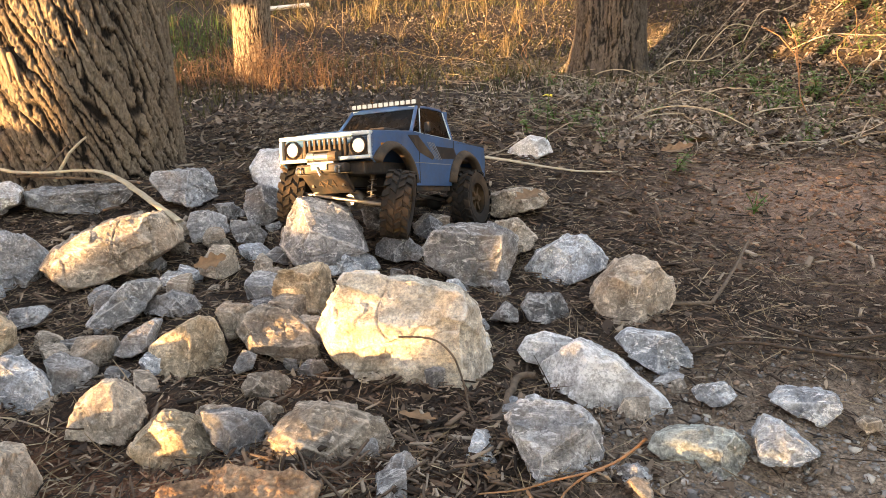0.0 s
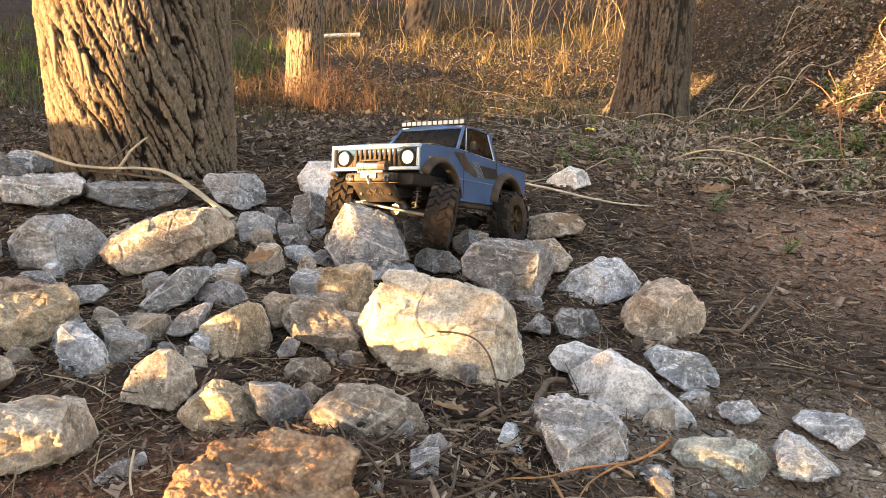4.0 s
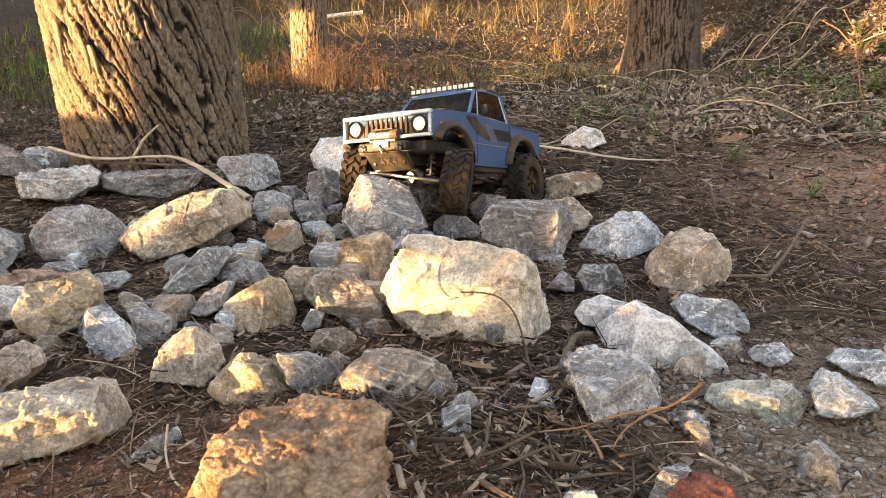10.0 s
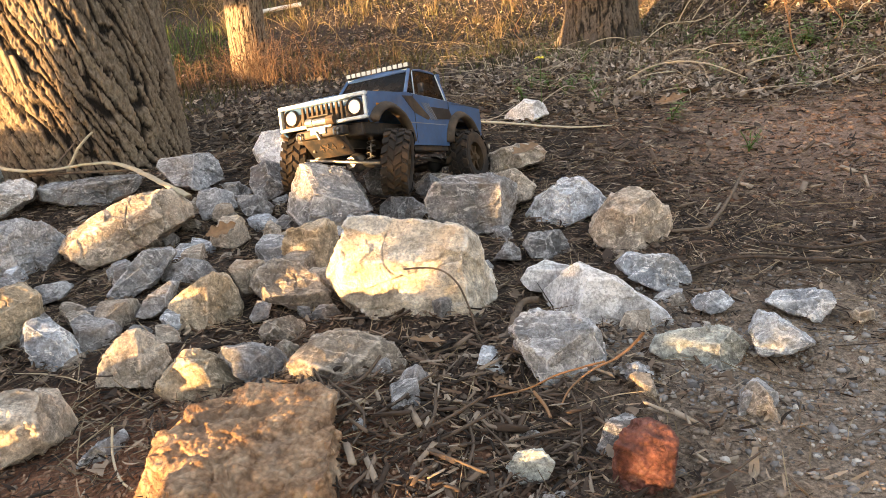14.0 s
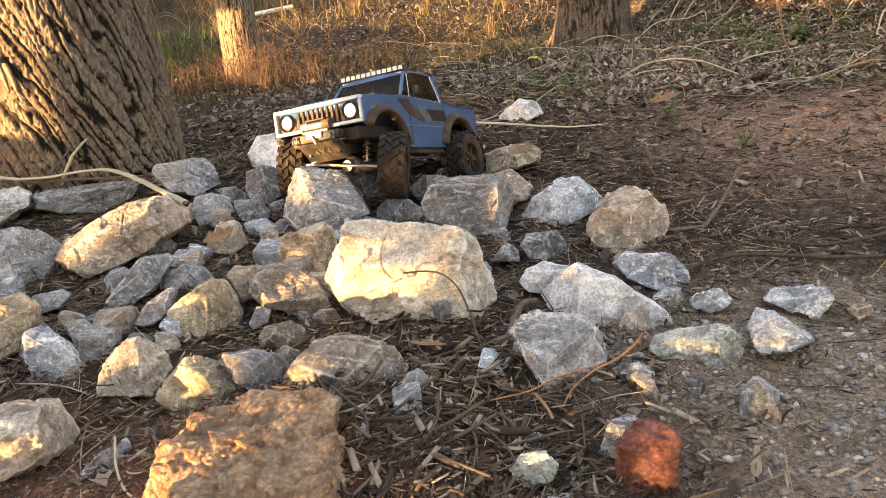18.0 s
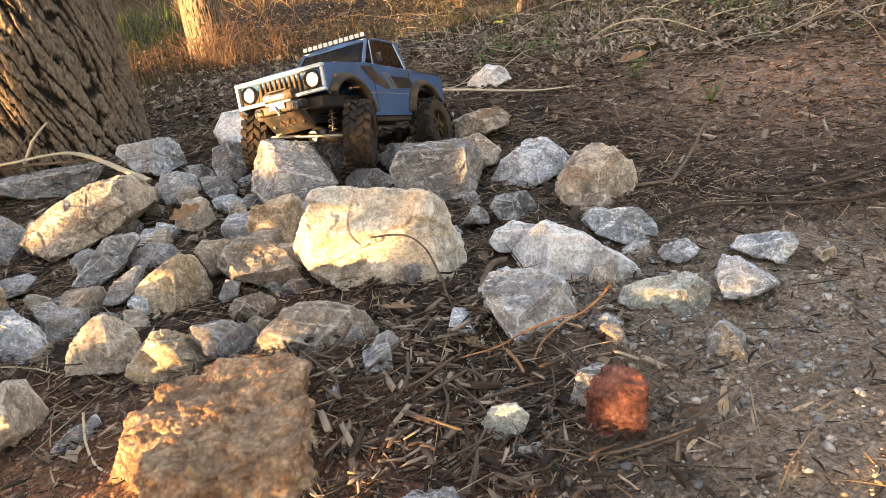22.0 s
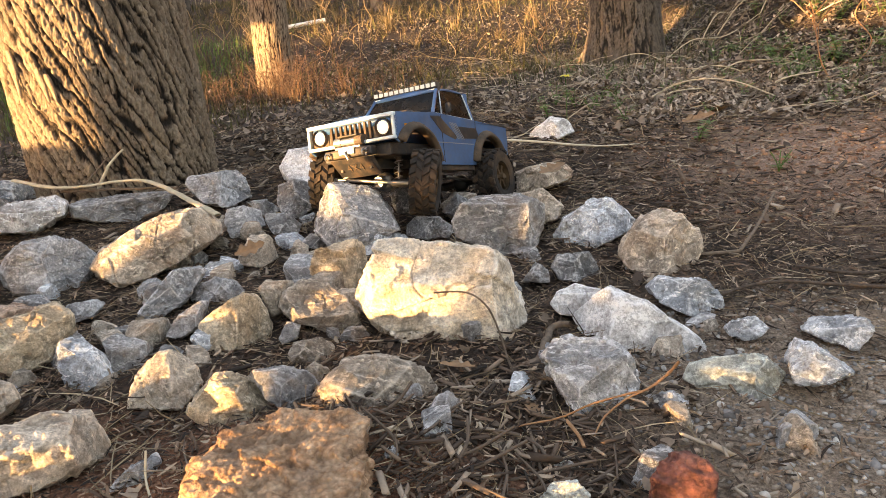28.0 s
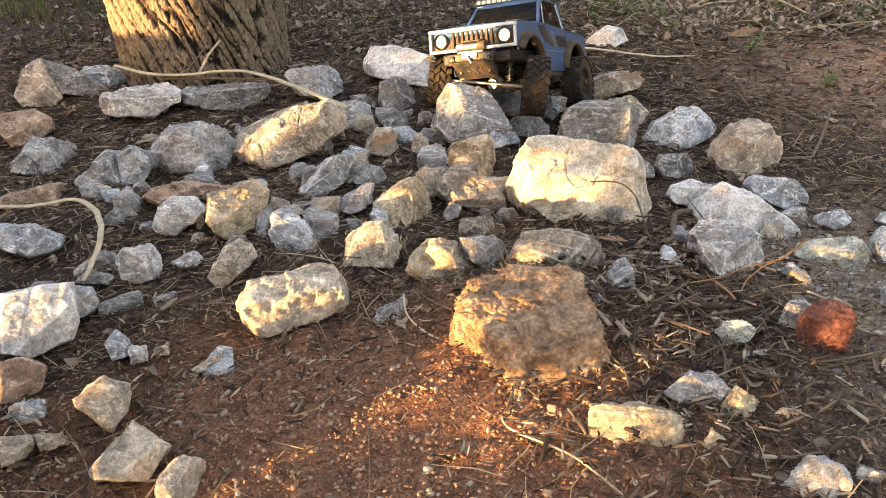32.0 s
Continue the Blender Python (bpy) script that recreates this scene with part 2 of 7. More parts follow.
STONE = {
    "pale": (stone_material("white limestone", (0.460, 0.409, 0.344), (0.607, 0.552, 0.473), (0.736, 0.685, 0.602), 0.3, (0.36, 0.24, 0.13), 0.5), "large pale cream limestone boulder, pitted and soil stained"),
    "pale2": (stone_material("pale limestone", (0.520, 0.525, 0.530), (0.650, 0.652, 0.650), (0.760, 0.752, 0.735), 0.3, (0.30, 0.20, 0.12), 0.3), "pale grey limestone rock with smooth broken faces"),
    "grey": (stone_material("grey limestone", (0.206, 0.210, 0.217), (0.310, 0.311, 0.316), (0.430, 0.424, 0.418), 0.6), "blue-grey limestone rock with thin pale veins"),
    "blue": (stone_material("blue limestone", (0.235, 0.262, 0.298), (0.375, 0.408, 0.440), (0.570, 0.590, 0.605), 0.8, (0.25, 0.16, 0.09), 0.25), "bluish limestone rock with white calcite veins"),
    "dark": (stone_material("dark limestone", (0.120, 0.122, 0.123), (0.206, 0.204, 0.205), (0.318, 0.311, 0.303), 0.7), "dark grey limestone rock with white flecks"),
    "white": (stone_material("white veined stone", (0.342, 0.334, 0.327), (0.468, 0.449, 0.430), (0.630, 0.598, 0.568), 0.8, (0.34, 0.20, 0.12), 0.3), "whitish rough limestone rock with bluish patches"),
    "speck": (stone_material("speckled stone", (0.200, 0.212, 0.225), (0.390, 0.400, 0.410), (0.600, 0.600, 0.590), 0.5, (0.30, 0.20, 0.12), 0.2), "speckled grey and white rock with grainy surface"),
    "tan": (stone_material("tan limestone", (0.279, 0.245, 0.213), (0.414, 0.361, 0.312), (0.531, 0.473, 0.410), 0.5, (0.32, 0.17, 0.09), 0.45), "tan limestone rock with pinkish veins"),
    "tan2": (stone_material("buff limestone", (0.333, 0.292, 0.258), (0.459, 0.408, 0.357), (0.576, 0.516, 0.451), 0.4, (0.34, 0.19, 0.10), 0.4), "buff limestone rock with flat broken faces"),
    "yellow": (stone_material("ochre limestone", (0.288, 0.237, 0.176), (0.432, 0.361, 0.275), (0.558, 0.482, 0.377), 0.4, (0.36, 0.20, 0.09), 0.4), "ochre limestone rock with sharp broken edges"),
    "brown": (stone_material("brown limestone", (0.180, 0.157, 0.138), (0.288, 0.254, 0.221), (0.405, 0.361, 0.316), 0.5, (0.30, 0.17, 0.09), 0.45), "brownish grey limestone rock with rounded edges"),
    "pink": (stone_material("pink limestone", (0.252, 0.172, 0.139), (0.378, 0.267, 0.213), (0.486, 0.370, 0.303), 0.4, (0.36, 0.16, 0.09), 0.5), "pinkish tan sandstone slab lying on the soil"),
    "teal": (stone_material("greenish limestone", (0.272, 0.286, 0.260), (0.383, 0.404, 0.366), (0.504, 0.513, 0.463), 0.5, (0.28, 0.18, 0.11), 0.3), "greenish grey limestone slab half sunk in gravel"),
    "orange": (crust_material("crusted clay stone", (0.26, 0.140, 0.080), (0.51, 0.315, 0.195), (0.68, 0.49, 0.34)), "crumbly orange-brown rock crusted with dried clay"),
    "red": (crust_material("red brick stone", (0.18, 0.066, 0.052), (0.30, 0.115, 0.088), (0.38, 0.185, 0.145), 0.0), "worn red brick fragment half sunk in gravel"),
}


def ground_material():
    m, t, b = material("woodland soil")
    tc = t.nodes.new("ShaderNodeTexCoord")
    c = tc.outputs["Object"]
    soil = ramp(t, noise_tex(t, c, 22, 6, 0.65), [(0.3, (0.015, 0.009, 0.006)), (0.55, (0.062, 0.039, 0.028)), (0.75, (0.19, 0.128, 0.092))])
    # Clay of the left front patch, brightened and reddened with painted sunlight.
    clay = ramp(t, noise_tex(t, c, 30, 5, 0.65), [(0.3, (0.22, 0.086, 0.046)), (0.7, (0.46, 0.215, 0.122))])
    red, wob = soil, noise_tex(t, c, 9, 4, 0.6)
    dry = ramp(t, noise_tex(t, c, 26, 6, 0.7), [(0.3, (0.30, 0.185, 0.132)), (0.7, (0.52, 0.36, 0.28))])
    for spot, reach, earth in (((1.02, 1.55, 0.04), 0.88, dry), ((-0.30, 0.30, 0.02), 0.66, clay)):
        dist = node(t, "ShaderNodeVectorMath")
        dist.operation = 'DISTANCE'
        dist.inputs[1].default_value = spot
        t.links.new(c, dist.inputs[0])
        ad = node(t, "ShaderNodeMath")
        ad.operation = 'MULTIPLY_ADD'
        ad.inputs[1].default_value = 0.5
        t.links.new(wob, ad.inputs[0])
        t.links.new(dist.outputs["Value"], ad.inputs[2])
        red = mixc(t, ramp(t, ad.outputs[0], [(reach * 0.55 + 0.1, (0.9,) * 3), (reach + 0.1, (0,) * 3)]), red, earth)
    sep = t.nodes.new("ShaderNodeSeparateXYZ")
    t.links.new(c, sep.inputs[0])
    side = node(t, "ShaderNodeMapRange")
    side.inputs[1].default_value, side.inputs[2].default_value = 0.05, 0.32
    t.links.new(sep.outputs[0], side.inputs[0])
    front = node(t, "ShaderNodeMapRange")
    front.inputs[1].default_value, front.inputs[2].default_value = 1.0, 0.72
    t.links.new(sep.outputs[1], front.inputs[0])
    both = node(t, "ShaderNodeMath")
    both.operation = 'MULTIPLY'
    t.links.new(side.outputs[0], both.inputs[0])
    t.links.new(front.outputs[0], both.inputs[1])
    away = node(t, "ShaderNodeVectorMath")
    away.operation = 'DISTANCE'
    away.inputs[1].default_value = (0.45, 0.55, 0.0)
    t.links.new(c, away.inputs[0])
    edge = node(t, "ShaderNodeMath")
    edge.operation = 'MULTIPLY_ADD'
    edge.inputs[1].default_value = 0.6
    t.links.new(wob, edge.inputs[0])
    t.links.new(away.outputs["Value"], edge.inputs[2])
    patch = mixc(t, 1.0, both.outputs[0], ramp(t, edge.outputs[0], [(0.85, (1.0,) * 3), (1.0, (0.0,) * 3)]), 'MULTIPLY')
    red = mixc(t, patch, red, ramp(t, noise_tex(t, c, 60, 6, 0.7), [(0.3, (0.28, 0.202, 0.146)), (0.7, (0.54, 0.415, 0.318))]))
    fine = noise_tex(t, c, 240, 4, 0.7)
    red = mixc(t, 0.8, red, ramp(t, fine, [(0.36, (0.3,) * 3), (0.62, (1.25,) * 3)]), 'MULTIPLY')
    red = mixc(t, 0.6, red, ramp(t, noise_tex(t, c, 75, 4, 0.7), [(0.36, (0.45,) * 3), (0.62, (1.2,) * 3)]), 'MULTIPLY')
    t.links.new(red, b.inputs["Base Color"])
    b.inputs["Roughness"].default_value = 0.95
    h = node(t, "ShaderNodeMath")
    h.operation = 'ADD'
    t.links.new(noise_tex(t, c, 90, 6, 0.7), h.inputs[0])
    t.links.new(fine, h.inputs[1])
    bump(t, b, h.outputs[0], 1.0, 0.008)
    return m


SOIL = ground_material()


def bark_material(name, deep, mid, crest, relief=0.010):
    m, t, b = material(name)
    tc = t.nodes.new("ShaderNodeTexCoord")
    mp = node(t, "ShaderNodeMapping")
    mp.inputs["Scale"].default_value = (1, 1, 0.38)
    t.links.new(tc.outputs["Object"], mp.inputs[0])
    n = noise_tex(t, mp.outputs[0], 120, 8, 0.78, 0.6)
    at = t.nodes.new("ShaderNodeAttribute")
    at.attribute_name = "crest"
    # Furrows fall to near black: their shade is put into the colour.
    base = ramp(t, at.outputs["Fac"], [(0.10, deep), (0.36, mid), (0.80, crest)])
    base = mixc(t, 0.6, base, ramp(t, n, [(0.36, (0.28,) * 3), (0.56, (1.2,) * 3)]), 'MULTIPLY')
    t.links.new(base, b.inputs["Base Color"])
    b.inputs["Roughness"].default_value = 0.9
    bump(t, b, n, 1.0, relief)
    return m


# First colour holds the furrow's painted shade, the last is the open ridge.
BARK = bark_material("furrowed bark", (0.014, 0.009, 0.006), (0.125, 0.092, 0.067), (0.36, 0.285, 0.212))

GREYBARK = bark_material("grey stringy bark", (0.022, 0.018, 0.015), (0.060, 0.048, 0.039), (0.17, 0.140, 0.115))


# ---- ground ----
def ground_height(x, y):
    x, y = np.asarray(x, float), np.asarray(y, float)
    z = 0.010 + 0.035 * smooth(1.2, 2.0, y)
    z = z + 0.14 * np.clip(y - 4.8, 0, 40) * smooth(4.8, 6.5, y)
    z = z + 0.13 * smooth(0.9, 2.6, x) * np.clip(x - 0.7, 0, 6) * smooth(1.2, 3.0, y)
    z = z + 0.60 * smooth(1.1, 2.1, x) * smooth(2.6, 4.4, y)
    z = z - 0.035 * np.exp(-(((x - 0.0) / 0.26) ** 2 + ((y - 1.52) / 0.26) ** 2))
    z = z + 0.034 * np.exp(-(((x + 0.13) / 0.15) ** 2 + ((y - 0.52) / 0.17) ** 2))
    p = np.stack([x.ravel(), y.ravel(), 0 * x.ravel()], 1)
    n = (0.010 * fbm(p * 5, 3, 5) + 0.004 * fbm(p * 22, 3, 9)).reshape(x.shape)
    far = (0.05 * fbm(p * 0.7, 3, 3)).reshape(x.shape)
    return z + n + far * smooth(3.0, 6.0, np.hypot(x, y))


def grid_axis(lo, hi, core_lo, core_hi, step, grow=1.16):
    a = list(np.arange(core_lo, core_hi + step / 2, step))
    s, v = step, a[-1]
    while v < hi:
        s *= grow
        v += s
        a.append(v)
    s, v, left = step, a[0], []
    while v > lo:
        s *= grow
        v -= s
        left.append(v)
    return np.array(left[::-1] + a)


gx, gy = grid_axis(-400, 400, -1.6, 1.6, 0.014), grid_axis(-400, 400, -0.1, 2.6, 0.014)
GX, GY = np.meshgrid(gx, gy)
GZ = ground_height(GX, GY)
nx, ny = len(gx), len(gy)
idx = np.arange(nx * ny).reshape(ny, nx)
quads = np.stack([idx[:-1, :-1], idx[:-1, 1:], idx[1:, 1:], idx[1:, :-1]], -1).reshape(-1, 4)
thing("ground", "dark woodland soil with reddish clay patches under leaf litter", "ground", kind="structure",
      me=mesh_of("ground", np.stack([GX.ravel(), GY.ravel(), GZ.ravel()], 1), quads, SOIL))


# ---- tree trunks ----
def trunk(label, axis, radii, ridges, depth, seed, nu=260, nv=300, roots=0, peels=0, mat=None, twist=0.35):
    """A bark-furrowed trunk. axis: points from the root up; radii: at those points."""
    zs = np.array([a[2] for a in axis])
    v = np.linspace(0, 1, nv) ** 1.8
    Z = zs[0] + (zs[-1] - zs[0]) * v
    cx, cy = np.interp(Z, zs, [a[0] for a in axis]), np.interp(Z, zs, [a[1] for a in axis])
    R = np.interp(Z, zs, radii)
    th = np.linspace(0, 2 * math.pi, nu, endpoint=False)
    TH, ZZ = np.meshgrid(th, Z)
    r0 = R[:, None] * np.ones_like(TH)
    rm = float(np.mean(radii))
    around = int(ridges * 3.2)                         # plates round the trunk
    flow = np.stack([np.cos(TH) * 2.2, np.sin(TH) * 2.2, ZZ * 2.6 / rm * 0.24], -1).reshape(-1, 3)
    gu = (TH / (2 * math.pi) + twist / (2 * math.pi) * ZZ).ravel() * around + 1.0 * vnoise(flow, seed + 3) + 0.35 * vnoise(flow * 3.1, seed + 4)
    gv = ZZ.ravel() / (2 * math.pi * rm / around * 11.0) + 0.5 * vnoise(flow * 2.3, seed + 5)
    fray = np.stack([np.cos(TH) * around * 0.45, np.sin(TH) * around * 0.45, ZZ / rm * around * 0.10], -1).reshape(-1, 3)
    gu = gu + 0.22 * vnoise(fray, seed + 6) + 0.14 * vnoise(fray * np.array([2.7, 2.7, 6.0]), seed + 7)
    crest = None
    for scale, wide, sd in ((1.0, 0.22, seed), (2.3, 0.20, seed + 50)):
        near1, near2, lift = np.full(gu.size, 9.0), np.full(gu.size, 9.0), np.zeros(gu.size)
        cu, cv = np.floor(gu * scale).astype(np.int64), np.floor(gv * scale).astype(np.int64)
        count = int(round(around * scale))
        for du in (-1, 0, 1):
            for dv in (-1, 0, 1):
                iu, iv = cu + du, cv + dv
                hu = iu % count
                ju, jv = lattice(hu, iv, 0 * iu, sd) * 0.42 + 0.5, lattice(hu, iv, 0 * iu + 1, sd) * 0.48 + 0.5
                q = np.hypot(iu + ju - gu * scale, (iv + jv - gv * scale))
                closer = q < near1
                near2 = np.where(closer, near1, np.minimum(near2, q))
                lift = np.where(closer, lattice(hu, iv, 0 * iu + 2, sd), lift)
                near1 = np.where(closer, q, near1)
        plate = smooth(0.0, wide, near2 - near1) * (0.86 + 0.14 * lift)
        crest = plate if crest is None else crest * (0.76 + 0.24 * plate)
    pts = fray
    crest = np.clip(crest * (0.90 + 0.24 * fbm(pts * np.array([1.6, 1.6, 6.0]), 4, seed + 12, 0.6)), 0, 1)
    big = vnoise(np.stack([np.cos(TH) * 1.6, np.sin(TH) * 1.6, ZZ * 1.2], -1).reshape(-1, 3), seed + 6)
    fine = fbm(pts * np.array([2.2, 2.2, 6]), 4, seed + 31, 0.62)
    r = r0.ravel() * (1 + 0.05 * big) + depth * (crest - 0.6) + depth * 0.15 * fine
    X = np.repeat(cx, nu) + r * np.cos(TH.ravel())
    Y = np.repeat(cy, nu) + r * np.sin(TH.ravel())
    k = np.arange(nu * nv).reshape(nv, nu)
    kr = np.roll(k, -1, axis=1)
    q = np.stack([k[:-1], kr[:-1], kr[1:], k[1:]], -1).reshape(-1, 4)
    me = mesh_of("trunk", np.stack([X, Y, ZZ.ravel()], 1), q, mat or BARK)
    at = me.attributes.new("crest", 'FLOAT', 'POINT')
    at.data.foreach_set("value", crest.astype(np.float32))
    tree = thing("tree", label, "tree")
    part("trunk", me, None, tree)
    zb = float(ground_height(np.array([axis[1][0]]), np.array([axis[1][1]]))[0])
    rng = np.random.default_rng(seed)
    for k in range(roots):
        a = k / roots * 2 * math.pi + rng.uniform(-0.4, 0.4)
        d, R1 = np.array([math.cos(a), math.sin(a), 0]), radii[1]
        c = np.array([axis[1][0], axis[1][1], zb])
        u = np.linspace(0, 1, 14)[:, None]
        line = c + d * (R1 * (0.72 + 0.85 * u)) + np.array([0, 0, 1]) * (R1 * 0.75 * (1 - u) ** 2.2 - 0.05 * R1 - 0.02 * u)
        th2 = np.arange(12) / 12 * 2 * math.pi
        side = np.array([-d[1], d[0], 0])
        rr = R1 * (0.26 - 0.20 * u)
        ring = line[:, None] + rr[:, None] * (np.cos(th2)[None, :, None] * side + np.sin(th2)[None, :, None] * np.array([0, 0, 1.0]) * 0.8)
        vv = ring.reshape(-1, 3)
        cr = np.clip(0.5 + 0.5 * vnoise(vv * np.array([40, 40, 12]) / (R1 * 4), seed + 70), 0, 1)
        vv = vv + (vv - np.repeat(line, 12, 0)) * (0.35 * (cr - 0.5))[:, None]
        kk = np.arange(14 * 12).reshape(14, 12)
        kn = np.roll(kk, -1, axis=1)
        rm2 = mesh_of("root", vv, np.stack([kk[:-1], kn[:-1], kn[1:], kk[1:]], -1).reshape(-1, 4), mat or BARK)
        rm2.attributes.new("crest", 'FLOAT', 'POINT').data.foreach_set("value", cr.astype(np.float32))
        part("root", rm2, None, tree)
    for k in range(peels):
        a, z = radians(rng.uniform(238, 285)), rng.uniform(0.34, 0.55)
        i = int(np.argmin(np.abs(Z - z)))
        d = np.array([math.cos(a), math.sin(a), 0])
        side = np.array([-d[1], d[0], 0])
        u = np.linspace(0, 1, 9)[:, None]
        L = rng.uniform(0.05, 0.09)
        line = np.array([cx[i], cy[i], z]) + d * (R[i] + 0.009 + 0.006 * u ** 2) + np.array([0, 0, -L]) * u + side * 0.25 * L * u
        w = 0.013 * np.array([0.7, 1, 1.1, 1, 0.9, 0.8, 0.6, 0.4, 0.1])[:, None]
        vv = np.concatenate([line - side * w / 2, line + side * w / 2, line + side * w / 2 - d * 0.006, line - side * w / 2 - d * 0.006])
        q9 = np.arange(8)
        ff = np.concatenate([np.stack([q9 + a0 * 9, q9 + b0 * 9, q9 + b0 * 9 + 1, q9 + a0 * 9 + 1], 1) for a0, b0 in ((0, 1), (1, 2), (2, 3), (3, 0))])
        pm = mesh_of("bark_strip", vv, ff, mat or BARK)
        pm.attributes.new("crest", 'FLOAT', 'POINT').data.foreach_set("value", np.full(36, 0.8, np.float32))
        part("bark_strip", pm, None, tree)
    return tree


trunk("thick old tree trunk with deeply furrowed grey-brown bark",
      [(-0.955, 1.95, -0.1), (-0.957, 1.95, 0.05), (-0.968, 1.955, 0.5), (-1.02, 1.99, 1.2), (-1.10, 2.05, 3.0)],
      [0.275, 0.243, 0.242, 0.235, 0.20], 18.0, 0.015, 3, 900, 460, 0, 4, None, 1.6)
trunk("slim straight tree trunk with finely cracked bark",
      [(-1.045, 4.0, -0.1), (-1.04, 4.0, 0.06), (-1.015, 4.0, 0.55), (-0.97, 4.02, 3.2)], [0.125, 0.100, 0.098, 0.085], 17.0, 0.005, 11, 220, 320, 4)
trunk("stout tree trunk with flared base and stringy bark",
      [(0.90, 4.3, -0.1), (0.91, 4.3, 0.08), (0.92, 4.3, 0.25), (0.915, 4.3, 0.6), (0.90, 4.35, 3.2)], [0.27, 0.225, 0.195, 0.178, 0.16], 15.0, 0.020, 21, 260, 260, 6, 0, GREYBARK)

# ---- rocks ----
SPHERE = {}


def sphere(level):
    if level not in SPHERE:
        bm = bmesh.new()
        bmesh.ops.create_icosphere(bm, subdivisions=level, radius=1)
        SPHERE[level] = (np.array([v.co[:] for v in bm.verts]), np.array([[v.index for v in f.verts] for f in bm.faces]))
        bm.free()
    return SPHERE[level]


STONES = 0


def stone(kind, at, size, facets, wear=1.0, label=""):
    """A broken rock round the point at: facets are (turn, lift, millimetres from the centre) of its faces, mostly
    placed to fit its outline in the camera's view; size in mm.
    """
    global STONES
    STONES += 1
    d, f = sphere(7 if size >= 150 else 6 if size >= 72 else 5 if size >= 26 else 4)
    d = d + np.array([0.10, -0.26, 0.26])           # finer mesh on the upper and front faces
    d = d / np.linalg.norm(d, axis=1, keepdims=True)
    s, seed = size / 1000, STONES * 13
    n = np.array([(math.cos(radians(a)) * math.cos(radians(e)), math.sin(radians(a)) * math.cos(radians(e)), math.sin(radians(e))) for a, e, _ in facets])
    dist = np.array([max(q[2], 3) / 1000 for q in facets])
    mid, rad = np.zeros(3), 0.0                      # the point that lies deepest inside the faces
    c = np.zeros(3)
    for k in range(160):
        slack = dist - n @ c
        i = int(slack.argmin())
        if slack[i] > rad:
            mid, rad = c.copy(), slack[i]
        c = c - n[i] * s * 0.03 / (1 + 0.05 * k)
    dist = dist - n @ mid
    w = d + 0.022 * np.stack([vnoise(d * 2.2, seed + k) for k in range(3)], 1) + 0.010 * np.stack([vnoise(d * 7.0, seed + k + 40) for k in range(3)], 1)
    cosv = np.clip(w @ n.T, 1e-4, None)
    q = cosv / dist
    two = np.partition(q, -2, axis=1)[:, -2:]
    r = np.minimum(1 / two[:, 1], 1.1 * s)
    face = ((q / two[:, 1:]) ** 30) @ n              # which way each face looks
    face /= np.linalg.norm(face, axis=1, keepdims=True)
    edge = np.clip(1 - (1 - two[:, 0] / two[:, 1]) / 0.05, 0, 1) ** 1.5
    rng = np.random.default_rng(seed)
    chips = rng.normal(0, 1, (12, 3))
    chips /= np.linalg.norm(chips, axis=1, keepdims=True)
    proj = (d * r[:, None]) @ chips.T
    reach = proj.max(0) * rng.uniform(0.92, 0.99, len(chips))
    r = np.minimum(r, np.where(proj > 1e-6, reach[None] / np.clip(proj, 1e-6, None) * r[:, None], 9).min(1))
    p = d * r[:, None]
    # fracture steps: patches of the faces that broke off at slightly different depths and tilts
    amp = (0.8 if wear > 3 else min(wear, 1.5)) * min(0.0032, 0.018 * s)
    step = 0
    for count, much in ((int(14 + size * 0.10), 1.0), (int(50 + size * 0.5), 0.55)):
        seeds = rng.normal(0, 1, (count, 3))
        seeds /= np.linalg.norm(seeds, axis=1, keepdims=True)
        bent = d + 0.10 * np.stack([vnoise(d * 5.5, seed + k + 60) for k in range(3)], 1)
        cell = (bent @ seeds.T).argmax(1)
        tilt = rng.normal(0, 0.35, (count, 3))
        lift = rng.normal(0, 0.55, count)
        step = step + much * (lift[cell] + (((d - seeds[cell]) * tilt[cell]).sum(1)) * math.sqrt(count) * 0.8)
    fold = np.abs(vnoise(p * 46 + 3, seed + 6))
    grain = fbm(p * 60, 5, seed + 5, 0.66)
    rough = amp * np.clip(step, -1.6, 1.2) + 0.010 * s * fbm(p / s * 3.5, 2, seed, 0.5) + 0.0013 * grain * min(wear, 1.6) - 0.0022 * min(wear, 1.6) * fold * smooth(0.0, 0.5, vnoise(p * 14, seed + 7))
    if wear > 3:
        crust = fbm(p * 24 + 5, 4, seed + 21, 0.6)
        lump = 1 - np.abs(vnoise(p * 62 + 2, seed + 22))
        bite = smooth(0.10, 0.40, vnoise(p * 30 + 11, seed + 23))
        rough += 0.0036 * crust + 0.0012 * lump + 0.0016 * fbm(p * 170, 3, seed + 24, 0.6) - 0.005 * bite
    chip = np.abs(vnoise(p / s * 4 + 7, seed + 9))
    rough -= 0.014 * s * smooth(0.05, 0.0, chip)
    p = d * r[:, None] + face * rough[:, None]
    hollow = np.clip(0.6 * smooth(0.05, 0.0, chip) + smooth(-0.35, -0.75, grain) * 0.5, 0, 1)
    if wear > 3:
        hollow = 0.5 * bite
    mat, text = STONE[kind]
    me = mesh_of("rock", p, f, mat)
    me.attributes.new("edge", 'FLOAT', 'POINT').data.foreach_set("value", edge.astype(np.float32))
    me.attributes.new("hollow", 'FLOAT', 'POINT').data.foreach_set("value", hollow.astype(np.float32))
    ob = thing("boulder" if size >= 150 else "rock", label or text, "rock", "rocks of the pile", me=me)
    ob.location = Vector(at) + Vector(mid)
    return ob


